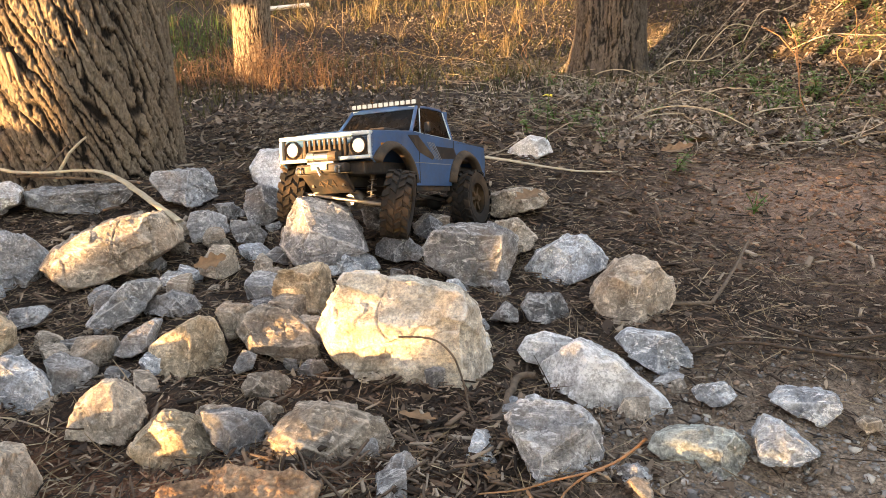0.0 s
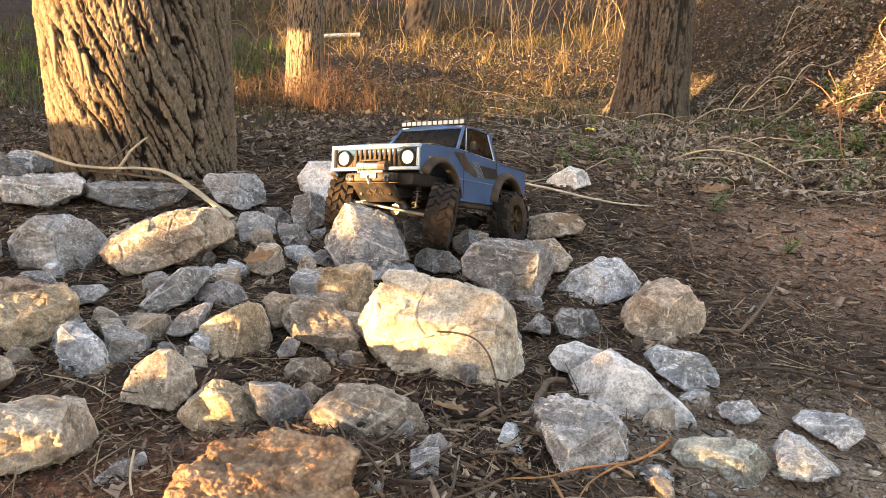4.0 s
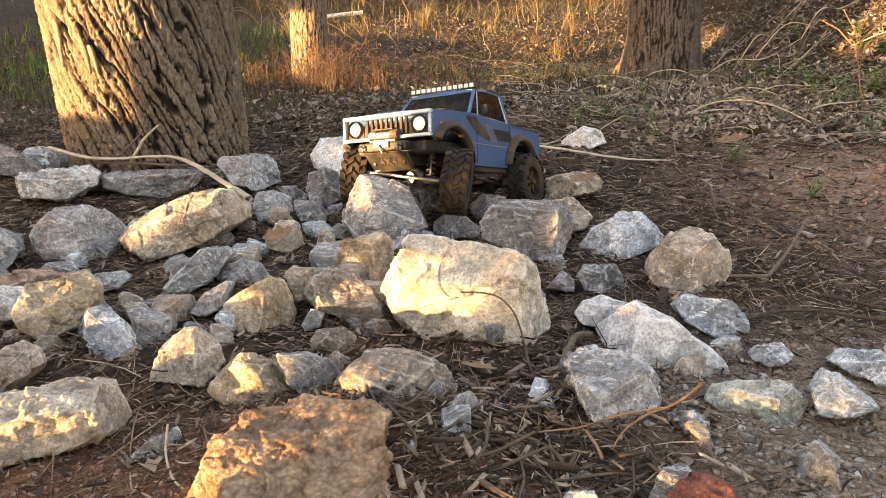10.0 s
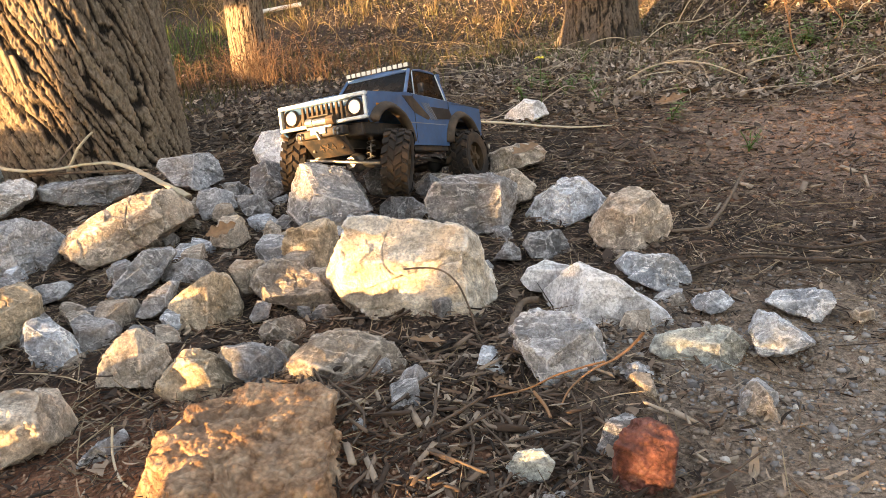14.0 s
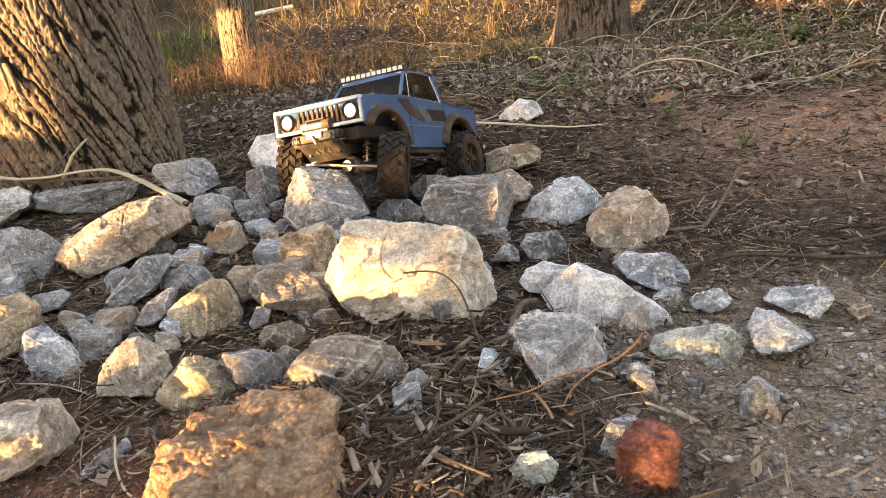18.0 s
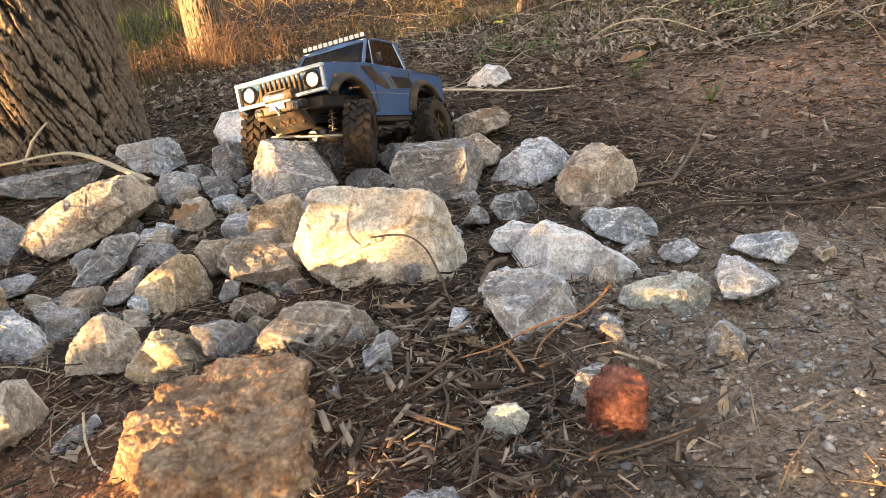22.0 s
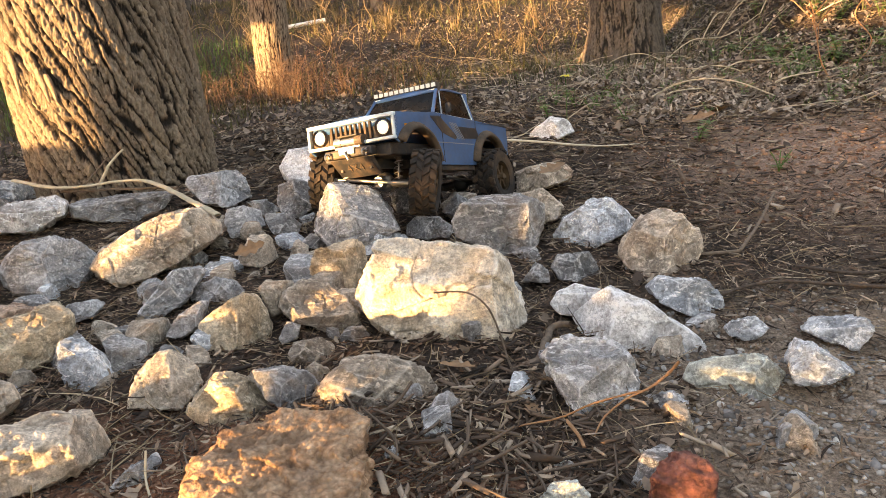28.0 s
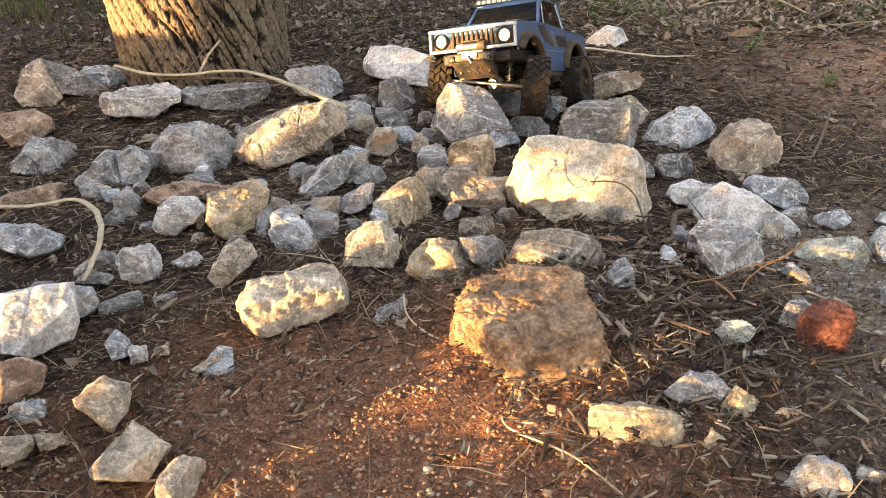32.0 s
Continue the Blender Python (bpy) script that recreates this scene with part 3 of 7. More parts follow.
stone("pale", (-0.033, 0.867, 0.059), 218, [(-174, 8, 114), (176, 30, 107), (86, 72, 71), (78, 72, 69), (49, 66, 70), (19, 45, 85), (4, 18, 97), (4, 18, 97), (-26, -38, 113), (-77, -63, 83), (-112, -62, 75), (-146, -44, 88), (-162, -21, 103), (-98, 50, 68), (-100, 9, 69), (-28, 14, 102), (-144, 18, 105), (79, 3, 87), (32, 10, 108), (152, 10, 108), (0, -90, 79)])
stone("pale2", (0.225, 0.813, 0.018), 183, [(163, 19, 86), (139, 50, 59), (95, 67, 52), (13, 47, 24), (30, 59, 26), (28, 58, 28), (-12, 15, 77), (-39, -33, 84), (-112, -63, 38), (-136, -59, 40), (-167, -38, 65), (-90, 56, 55), (-154, 28, 63), (-88, 18, 48), (75, 19, 73), (13, 10, 91), (133, 10, 91), (0, -90, 38)], 0.45)
stone("speck", (0.131, 0.636, 0.045), 105, [(159, 27, 53), (104, 62, 43), (58, 62, 35), (22, 48, 38), (-1, 22, 43), (-19, -8, 52), (-51, -45, 51), (-136, -52, 47), (-169, -29, 37), (180, -12, 43), (-92, 66, 17), (-130, 16, 36), (-60, 12, 22), (62, 14, 42), (19, 10, 52), (139, 10, 52), (0, -90, 65)], 1.25)
stone("speck", (0.204, 0.616, 0.013), 56, [(100, 57, 14), (13, 41, 17), (-17, 2, 22), (-90, -57, 14), (169, -5, 27), (-144, 29, 11), (-67, 37, 18), (-98, 2, 14), (68, 22, 22), (13, 10, 28), (133, 10, 28), (0, -90, 33)], 1.25)
stone("tan", (0.300, 1.026, 0.046), 139, [(160, 22, 54), (155, 32, 50), (135, 60, 54), (32, 68, 57), (-1, 42, 58), (-14, 12, 60), (-28, -25, 57), (-47, -53, 51), (-96, -68, 52), (-162, -54, 56), (-179, -31, 61), (-102, 64, 40), (-121, 14, 41), (-52, 10, 34), (56, 18, 55), (14, 10, 69), (134, 10, 69), (0, -90, 66)])
stone("blue", (0.227, 1.180, 0.036), 144, [(163, 29, 55), (148, 54, 43), (66, 74, 48), (5, 46, 52), (-17, -12, 62), (-41, -56, 34), (-41, -56, 34), (-109, -70, 42), (-174, -34, 67), (-109, 60, 40), (-131, 14, 34), (-59, 20, 38), (74, 15, 58), (20, 10, 71), (140, 10, 71), (0, -90, 56)])
stone("dark", (0.167, 1.010, 0.024), 80, [(162, 29, 33), (95, 70, 23), (3, 32, 31), (-34, -46, 32), (-113, -68, 20), (-174, -30, 29), (-97, 64, 23), (-111, 14, 21), (-47, 14, 15), (75, 1, 32), (21, 10, 40), (141, 10, 40), (0, -90, 44)])
stone("pale2", (0.151, 0.870, 0.028), 84, [(161, 26, 31), (128, 60, 23), (49, 65, 23), (-4, 16, 42), (-61, -61, 15), (-43, -51, 15), (-117, -65, 20), (-170, -33, 30), (-101, 60, 26), (-103, 14, 23), (74, 24, 33), (21, 10, 41), (141, 10, 41), (0, -90, 48)], 0.45)
stone("blue", (0.303, 0.874, 0.025), 125, [(141, 46, 43), (77, 68, 21), (69, 69, 21), (-10, 23, 33), (-3, 35, 28), (-93, -65, 34), (-155, -57, 24), (-173, -41, 35), (-106, 64, 36), (-128, 18, 36), (-60, 18, 26), (62, 8, 50), (11, 10, 62), (131, 10, 62), (0, -90, 45)])
stone("blue", (0.340, 0.777, 0.016), 64, [(140, 36, 16), (108, 60, 11), (7, 48, 20), (-50, -44, 17), (-128, -63, 13), (176, -31, 19), (-156, 23, 14), (-74, 33, 19), (-104, 5, 18), (66, 15, 26), (8, 10, 32), (128, 10, 32), (0, -90, 36)])
stone("dark", (0.062, 1.180, 0.054), 159, [(173, 27, 80), (145, 65, 59), (89, 75, 49), (25, 62, 60), (-7, -2, 74), (-12, -18, 69), (-31, -52, 65), (-117, -69, 56), (-146, -59, 51), (-176, -8, 82), (-91, 74, 54), (-97, 10, 42), (-36, 8, 67), (104, 16, 63), (27, 10, 79), (147, 10, 79), (0, -90, 74)])
stone("tan", (0.143, 1.295, 0.041), 97, [(114, 73, 38), (9, 46, 32), (-18, -31, 35), (-49, -66, 27), (-85, -73, 26), (-179, -17, 41), (-133, 23, 26), (-67, 25, 27), (-96, 0, 25), (101, 5, 39), (24, 10, 48), (144, 10, 48), (0, -90, 61)])
stone("tan", (0.170, 1.552, 0.047), 153, [(171, 23, 64), (131, 72, 24), (82, 77, 25), (11, 55, 48), (-17, -32, 56), (-51, -70, 26), (-163, -54, 56), (-106, 58, 32), (-133, 2, 28), (-57, 18, 43), (68, 23, 61), (25, 10, 76), (145, 10, 76), (0, -90, 67)])
stone("grey", (-0.203, 1.216, 0.083), 150, [(-173, 19, 61), (-177, 33, 61), (128, 76, 62), (38, 65, 52), (15, 29, 61), (10, 14, 70), (-37, -66, 60), (-85, -72, 58), (-157, -33, 70), (-57, 48, 38), (-131, 22, 48), (-79, 12, 49), (95, 22, 60), (39, 10, 74), (159, 10, 74), (0, -90, 103)])
stone("blue", (-0.160, 1.193, 0.039), 110, [(177, 36, 41), (120, 72, 23), (39, 61, 23), (14, 25, 46), (-63, -71, 24), (-151, -46, 35), (-111, 25, 29), (-47, 28, 30), (-75, 3, 31), (107, 10, 44), (38, 10, 54), (158, 10, 54), (0, -90, 59)])
stone("yellow", (-0.199, 1.036, 0.049), 94, [(-175, 22, 48), (123, 71, 35), (52, 66, 43), (11, 7, 41), (4, -12, 40), (-116, -65, 35), (-130, -60, 32), (-153, -34, 46), (-78, 64, 35), (-104, 8, 20), (-32, 8, 24), (110, 10, 38), (40, 10, 47), (160, 10, 47), (0, -90, 69)])
stone("brown", (-0.209, 0.903, 0.037), 113, [(-175, 27, 54), (158, 59, 49), (54, 61, 32), (31, 41, 30), (27, 35, 32), (4, -12, 58), (-71, -66, 42), (-127, -56, 33), (-148, -35, 41), (-74, 60, 18), (-82, -12, 38), (-131, 20, 44), (95, 25, 45), (42, 10, 56), (162, 10, 56), (0, -90, 57)])
stone("yellow", (-0.325, 0.859, 0.028), 105, [(-165, 18, 47), (164, 58, 34), (58, 60, 53), (26, 21, 53), (13, -10, 52), (-41, -63, 35), (-78, -66, 32), (-101, -62, 38), (-159, 5, 48), (-111, 28, 29), (-25, 10, 31), (124, 14, 42), (51, 10, 52), (171, 10, 52), (0, -90, 48)])
stone("brown", (-0.275, 0.926, 0.050), 67, [(176, 45, 26), (78, 68, 20), (31, 39, 28), (-2, -38, 18), (-39, -64, 27), (-156, -17, 22), (-76, 63, 20), (-90, 14, 19), (-36, 8, 13), (102, 19, 24), (46, 10, 29), (166, 10, 29), (0, -90, 70)])
stone("tan", (-0.574, 1.207, 0.045), 249, [(-166, 42, 79), (179, 62, 58), (166, 69, 54), (137, 76, 61), (30, 35, 116), (21, 5, 122), (-20, -66, 50), (-37, -71, 39), (-8, -60, 42), (-103, -67, 67), (-132, -47, 85), (-140, -34, 97), (-86, 50, 75), (-28, 24, 102), (-70, 14, 74), (100, 19, 100), (55, 10, 124), (175, 10, 124), (0, -90, 65)])
stone("grey", (-0.761, 1.156, 0.050), 179, [(-157, 38, 56), (-165, 53, 52), (121, 77, 47), (71, 70, 51), (40, 35, 68), (26, -10, 84), (-9, -64, 68), (-93, -70, 52), (-138, -24, 70), (-146, 4, 67), (-53, 58, 54), (-89, 14, 48), (-21, 12, 45), (117, 19, 72), (62, 10, 89), (-178, 10, 89), (0, -90, 70)])
stone("white", (-0.985, 1.484, 0.056), 202, [(-155, 44, 81), (123, 80, 44), (41, 45, 79), (28, -12, 80), (15, -51, 58), (-108, -71, 26), (4, -65, 32), (-141, -18, 72), (-143, -8, 73), (-57, 62, 57), (-65, 10, 63), (133, 9, 81), (64, 10, 100), (-176, 10, 100), (0, -90, 76)], 1.25)
stone("dark", (-0.823, 1.594, 0.045), 258, [(157, 76, 43), (95, 78, 27), (39, 53, 80), (12, -44, 82), (-23, -73, 42), (-107, -72, 34), (-127, -62, 44), (-148, -11, 101), (-59, 68, 46), (-65, 8, 59), (97, 7, 84), (56, 10, 105), (176, 10, 105), (0, -90, 65)])
stone("grey", (-0.585, 1.620, 0.067), 153, [(174, 68, 51), (118, 79, 36), (26, 37, 55), (20, 12, 60), (-25, -71, 50), (-131, -65, 43), (-152, -28, 53), (-92, 40, 40), (-30, 22, 39), (126, 6, 61), (49, 10, 76), (169, 10, 76), (0, -90, 87)])
stone("grey", (-0.459, 1.372, 0.046), 83, [(-168, 26, 35), (141, 74, 31), (42, 60, 31), (18, 8, 39), (-6, -55, 34), (-85, -74, 32), (-157, -15, 36), (-105, 24, 20), (-25, 31, 26), (-79, 2, 25), (113, 11, 33), (48, 10, 41), (168, 10, 41), (0, -90, 66)])
stone("dark", (-0.374, 1.359, 0.037), 79, [(79, 74, 22), (31, 47, 19), (7, -23, 34), (-118, -69, 21), (-157, -24, 26), (-114, 32, 17), (-45, 21, 25), (-79, 8, 24), (121, 11, 31), (45, 10, 39), (165, 10, 39), (0, -90, 57)])
stone("pale2", (-0.357, 1.733, 0.069), 255, [(-170, 33, 94), (128, 81, 60), (36, 69, 46), (21, 48, 65), (-3, -45, 128), (-119, -75, 45), (-142, -64, 48), (-162, -10, 95), (-101, 44, 61), (-75, 14, 80), (92, 10, 102), (43, 10, 127), (163, 10, 127), (0, -90, 89)], 0.45)
stone("dark", (-0.371, 1.470, 0.061), 89, [(-168, 12, 36), (165, 67, 40), (46, 69, 41), (13, 5, 46), (-12, -59, 40), (-120, -70, 41), (-160, -18, 37), (-111, 27, 22), (-34, 32, 26), (-69, 2, 26), (106, 0, 35), (44, 10, 43), (164, 10, 43), (0, -90, 81)])
stone("dark", (-0.452, 1.503, 0.041), 77, [(95, 77, 16), (29, 44, 17), (-37, -73, 20), (-153, -35, 19), (-67, 67, 20), (-96, 4, 20), (-23, 8, 13), (95, 22, 31), (47, 10, 38), (167, 10, 38), (0, -90, 61)])
stone("grey", (-0.459, 1.000, 0.036), 119, [(-175, 46, 26), (-175, 46, 26), (104, 73, 36), (38, 43, 54), (15, -17, 44), (-10, -57, 18), (6, -40, 18), (-68, -69, 35), (-139, -34, 62), (-100, 39, 36), (-31, 21, 28), (-74, 4, 32), (101, 24, 48), (55, 10, 59), (175, 10, 59), (0, -90, 56)])
stone("grey", (-0.405, 1.033, 0.023), 89, [(-164, 18, 39), (158, 64, 22), (55, 60, 21), (29, 28, 31), (-31, -65, 24), (-107, -65, 19), (-113, 43, 22), (-33, 19, 29), (-62, 2, 27), (111, 15, 36), (50, 10, 44), (170, 10, 44), (0, -90, 43)])
stone("grey", (-0.390, 0.902, 0.031), 93, [(-176, 42, 24), (161, 61, 18), (69, 64, 25), (43, 46, 31), (-18, -58, 10), (12, -24, 7), (-107, -62, 30), (-77, 53, 26), (-89, 20, 28), (-21, 9, 18), (111, 18, 37), (53, 10, 46), (173, 10, 46), (0, -90, 51)])
stone("grey", (-0.614, 0.999, 0.020), 74, [(-167, 43, 23), (114, 72, 13), (44, 38, 26), (6, -49, 18), (-49, -70, 15), (-135, -34, 24), (-96, 36, 21), (-28, 30, 27), (-62, 1, 24), (103, 20, 29), (61, 10, 37), (-179, 10, 37), (0, -90, 40)])
stone("pink", (-0.719, 1.004, 0.020), 169, [(170, 58, 41), (64, 63, 13), (131, 70, 18), (26, 21, 63), (5, -33, 55), (-69, -70, 20), (-52, -69, 22), (-135, -44, 60), (-59, 47, 63), (-50, -1, 61), (119, 24, 68), (53, 10, 84), (173, 10, 84), (0, -90, 40)])
stone("yellow", (-0.588, 0.830, 0.046), 105, [(-166, 16, 48), (137, 68, 39), (38, 46, 56), (10, -14, 45), (-2, -37, 33), (-21, -55, 34), (-137, -43, 48), (-150, -23, 50), (-59, 56, 35), (-41, 2, 32), (115, 24, 42), (49, 10, 52), (169, 10, 52), (0, -90, 66)])
stone("white", (-0.699, 0.851, 0.030), 91, [(-165, 23, 30), (177, 50, 30), (84, 68, 32), (28, 18, 46), (-12, -54, 23), (-14, -55, 23), (-107, -61, 31), (-146, -22, 39), (-26, 54, 31), (-64, 0, 33), (128, 24, 36), (53, 10, 45), (173, 10, 45), (0, -90, 50)], 1.25)
stone("blue", (-0.489, 0.767, 0.036), 77, [(-153, 14, 32), (119, 70, 35), (40, 25, 24), (42, 29, 24), (25, -10, 34), (-25, -61, 33), (-130, -35, 32), (-143, -10, 28), (-50, 66, 21), (-103, 22, 18), (-8, 20, 23), (123, 19, 31), (61, 10, 38), (-179, 10, 38), (0, -90, 56)])
stone("dark", (-0.495, 0.923, 0.013), 67, [(102, 69, 7), (17, -20, 27), (-85, -67, 7), (-147, -11, 26), (-75, 55, 19), (-78, 7, 21), (-37, 4, 24), (105, 22, 20), (56, 10, 24), (176, 10, 24), (0, -90, 33)])
stone("dark", (-0.458, 0.803, 0.021), 34, [(167, 58, 12), (83, 63, 10), (33, 13, 11), (-55, -66, 13), (-141, -23, 9), (-69, 60, 11), (-69, 4, 10), (119, 14, 14), (58, 10, 17), (178, 10, 17), (0, -90, 41)])
stone("tan2", (-0.357, 0.709, 0.029), 97, [(-165, 25, 39), (177, 48, 34), (95, 66, 39), (39, 30, 34), (30, 14, 35), (5, -32, 35), (-9, -47, 34), (-96, -59, 31), (-101, -57, 32), (-105, 28, 29), (-21, 22, 31), (102, 23, 39), (55, 10, 48), (175, 10, 48), (0, -90, 49)])
stone("yellow", (-0.260, 0.645, 0.029), 99, [(-177, 34, 40), (174, 44, 37), (95, 64, 39), (52, 48, 34), (29, 20, 40), (16, -3, 45), (-72, -60, 28), (-36, -55, 32), (-135, -34, 33), (-128, -41, 31), (-63, 58, 35), (-95, 16, 25), (-27, 24, 31), (114, 10, 40), (51, 10, 49), (171, 10, 49), (0, -90, 49)])
stone("dark", (-0.197, 0.653, 0.035), 88, [(90, 63, 28), (73, 60, 27), (30, 29, 31), (10, -6, 34), (-22, -46, 37), (-75, -59, 34), (-157, -9, 26), (-144, -31, 20), (-58, 64, 26), (-40, 8, 14), (-112, 20, 24), (122, 24, 35), (47, 10, 44), (167, 10, 44), (0, -90, 55)])
stone("brown", (-0.098, 0.640, 0.036), 131, [(173, 32, 57), (162, 45, 52), (103, 64, 43), (71, 61, 39), (48, 53, 46), (19, 27, 61), (-11, -23, 60), (-21, -35, 55), (-68, -56, 50), (-131, -45, 46), (-131, -45, 46), (-166, 0, 63), (-75, 60, 31), (-103, 14, 40), (-49, 20, 34), (80, 24, 52), (39, 10, 65), (159, 10, 65), (0, -90, 56)])
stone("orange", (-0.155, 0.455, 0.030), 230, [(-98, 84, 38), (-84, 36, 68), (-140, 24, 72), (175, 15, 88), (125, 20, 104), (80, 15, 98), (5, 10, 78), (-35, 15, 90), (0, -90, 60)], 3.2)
stone("brown", (-0.205, 0.795, 0.017), 61, [(178, 33, 25), (111, 66, 16), (44, 49, 22), (6, -12, 29), (-66, -64, 15), (-102, -61, 15), (-153, -22, 26), (-110, 41, 20), (-32, 34, 13), (-72, 5, 15), (97, 10, 24), (44, 10, 30), (164, 10, 30), (0, -90, 37)])
stone("brown", (-0.183, 0.731, 0.019), 31, [(148, 56, 12), (47, 48, 9), (5, -15, 14), (-103, -60, 9), (-154, -21, 11), (-71, 59, 10), (-110, 7, 7), (-25, 7, 5), (121, 5, 13), (43, 10, 16), (163, 10, 16), (0, -90, 39)])
stone("tan2", (-0.451, 0.567, 0.026), 145, [(180, 31, 64), (116, 63, 38), (74, 60, 49), (14, 7, 73), (-12, -33, 57), (-45, -54, 40), (-67, -58, 36), (-146, -25, 64), (-156, -9, 69), (-50, 70, 53), (-62, 12, 58), (10, 8, 65), (121, 3, 58), (47, 10, 72), (167, 10, 72), (0, -90, 46)])
stone("tan2", (-0.556, 0.662, 0.034), 76, [(-180, 39, 20), (155, 57, 25), (57, 49, 36), (28, 11, 35), (-16, -49, 16), (-11, -46, 16), (-129, -36, 39), (-141, -21, 38), (-54, 57, 22), (-84, 11, 22), (-27, 22, 20), (120, 21, 30), (55, 10, 38), (175, 10, 38), (0, -90, 54)])
stone("grey", (-0.327, 0.536, 0.016), 68, [(173, 45, 11), (139, 58, 13), (30, 6, 28), (4, -33, 17), (-48, -57, 13), (-137, -18, 34), (-51, 53, 26), (-98, 9, 16), (-10, 22, 22), (140, 20, 27), (61, 10, 34), (-179, 10, 34), (0, -90, 36)])
stone("tan", (-1.323, 1.662, 0.075), 153, [(-156, 32, 45), (-176, 69, 61), (33, 24, 46), (31, 15, 47), (13, -52, 54), (-99, -74, 54), (-145, -19, 64), (-87, 42, 43), (-14, 31, 49), (-60, 8, 56), (114, 18, 61), (60, 10, 76), (180, 10, 76), (0, -90, 95)])
stone("dark", (-1.260, 1.738, 0.065), 221, [(49, 65, 36), (37, 44, 29), (-22, -74, 56), (-122, -68, 35), (-148, -18, 47), (-49, 55, 64), (-51, 14, 73), (107, 17, 89), (57, 10, 110), (177, 10, 110), (0, -90, 85)])
stone("blue", (-1.217, 1.817, 0.057), 184, [(-164, 45, 56), (92, 79, 31), (43, 60, 32), (18, -25, 75), (-82, -78, 32), (-143, -43, 48), (-64, 55, 51), (-79, 7, 56), (-18, 7, 43), (120, 14, 74), (56, 10, 91), (176, 10, 91), (0, -90, 77)])
stone("grey", (-1.089, 1.202, 0.024), 170, [(-166, 49, 45), (73, 69, 42), (31, 10, 66), (16, -36, 61), (-69, -73, 30), (-116, -61, 39), (-156, 27, 58), (-56, 63, 53), (-67, 12, 56), (6, 17, 36), (105, 20, 68), (61, 10, 84), (-179, 10, 84), (0, -90, 44)])
stone("grey", (-0.910, 1.087, 0.032), 124, [(-172, 48, 30), (-173, 49, 30), (99, 73, 40), (32, 24, 49), (18, -20, 45), (-27, -67, 33), (-75, -71, 34), (-135, -41, 51), (-57, 65, 38), (-77, 13, 38), (-2, 16, 27), (102, 7, 50), (58, 10, 62), (178, 10, 62), (0, -90, 52)])
stone("pink", (-1.222, 1.383, 0.043), 141, [(-151, 15, 52), (123, 78, 36), (44, 48, 45), (29, -2, 55), (-3, -65, 33), (-42, -75, 33), (-142, -20, 51), (-72, 55, 43), (-50, 10, 57), (140, 24, 56), (62, 10, 70), (-178, 10, 70), (0, -90, 63)])
stone("pink", (-1.011, 1.012, 0.010), 171, [(-155, 27, 62), (117, 72, 20), (135, 72, 20), (36, 22, 62), (15, -35, 62), (-77, -70, 19), (-72, -71, 19), (-132, -35, 52), (-56, 59, 59), (-69, 10, 58), (8, 11, 44), (123, 3, 69), (63, 10, 85), (-177, 10, 85), (0, -90, 30)])
stone("dark", (-0.825, 0.894, 0.012), 68, [(-179, 51, 13), (48, 45, 21), (7, -41, 21), (-74, -69, 9), (-127, -48, 22), (-45, 55, 25), (-87, 14, 19), (-17, 8, 20), (119, 15, 27), (58, 10, 34), (178, 10, 34), (0, -90, 32)])
stone("grey", (-0.817, 0.940, 0.023), 65, [(176, 56, 22), (36, 29, 20), (-14, -60, 22), (-106, -63, 17), (-154, 3, 22), (-48, 56, 24), (-93, 8, 16), (-2, 15, 21), (116, 2, 26), (56, 10, 32), (176, 10, 32), (0, -90, 43)])
stone("white", (-0.699, 0.683, 0.029), 70, [(-167, 31, 29), (108, 67, 27), (36, 24, 30), (17, -16, 29), (-43, -63, 27), (-115, -53, 26), (-151, -3, 28), (-34, 57, 26), (-94, 4, 16), (-14, 11, 23), (119, 8, 28), (56, 10, 35), (176, 10, 35), (0, -90, 49)], 1.25)
stone("white", (-0.639, 0.714, 0.016), 48, [(153, 59, 10), (48, 45, 16), (-3, -42, 14), (-95, -62, 10), (-142, -28, 17), (-77, 24, 16), (-10, 21, 14), (-51, -1, 15), (109, 8, 19), (52, 10, 24), (172, 10, 24), (0, -90, 36)], 1.25)
stone("pale2", (-0.760, 0.526, 0.037), 110, [(112, 66, 41), (100, 64, 41), (28, -6, 41), (18, -25, 40), (-40, -61, 39), (-97, -54, 48), (-151, 15, 45), (-57, 45, 50), (-35, -3, 50), (110, 6, 44), (65, 10, 55), (-175, 10, 55), (0, -90, 57)], 0.45)
stone("grey", (-0.741, 0.582, 0.029), 62, [(-178, 47, 19), (72, 55, 20), (30, 0, 21), (-29, -60, 20), (-136, -22, 22), (-34, 45, 28), (-26, 16, 27), (137, 19, 25), (62, 10, 31), (-178, 10, 31), (0, -90, 49)])
stone("pink", (-0.732, 0.415, 0.024), 62, [(97, 58, 24), (60, 37, 24), (19, -25, 22), (-43, -59, 19), (-93, -52, 25), (-151, 15, 21), (-40, 50, 31), (-41, 4, 32), (114, 24, 25), (67, 10, 31), (-173, 10, 31), (0, -90, 44)])
stone("blue", (-0.708, 0.371, 0.014), 51, [(141, 58, 13), (96, 55, 12), (22, -21, 20), (-62, -57, 12), (-103, -45, 13), (-155, 20, 16), (-24, 58, 25), (-70, 17, 22), (20, 15, 23), (127, 21, 20), (67, 10, 25), (-173, 10, 25), (0, -90, 34)])
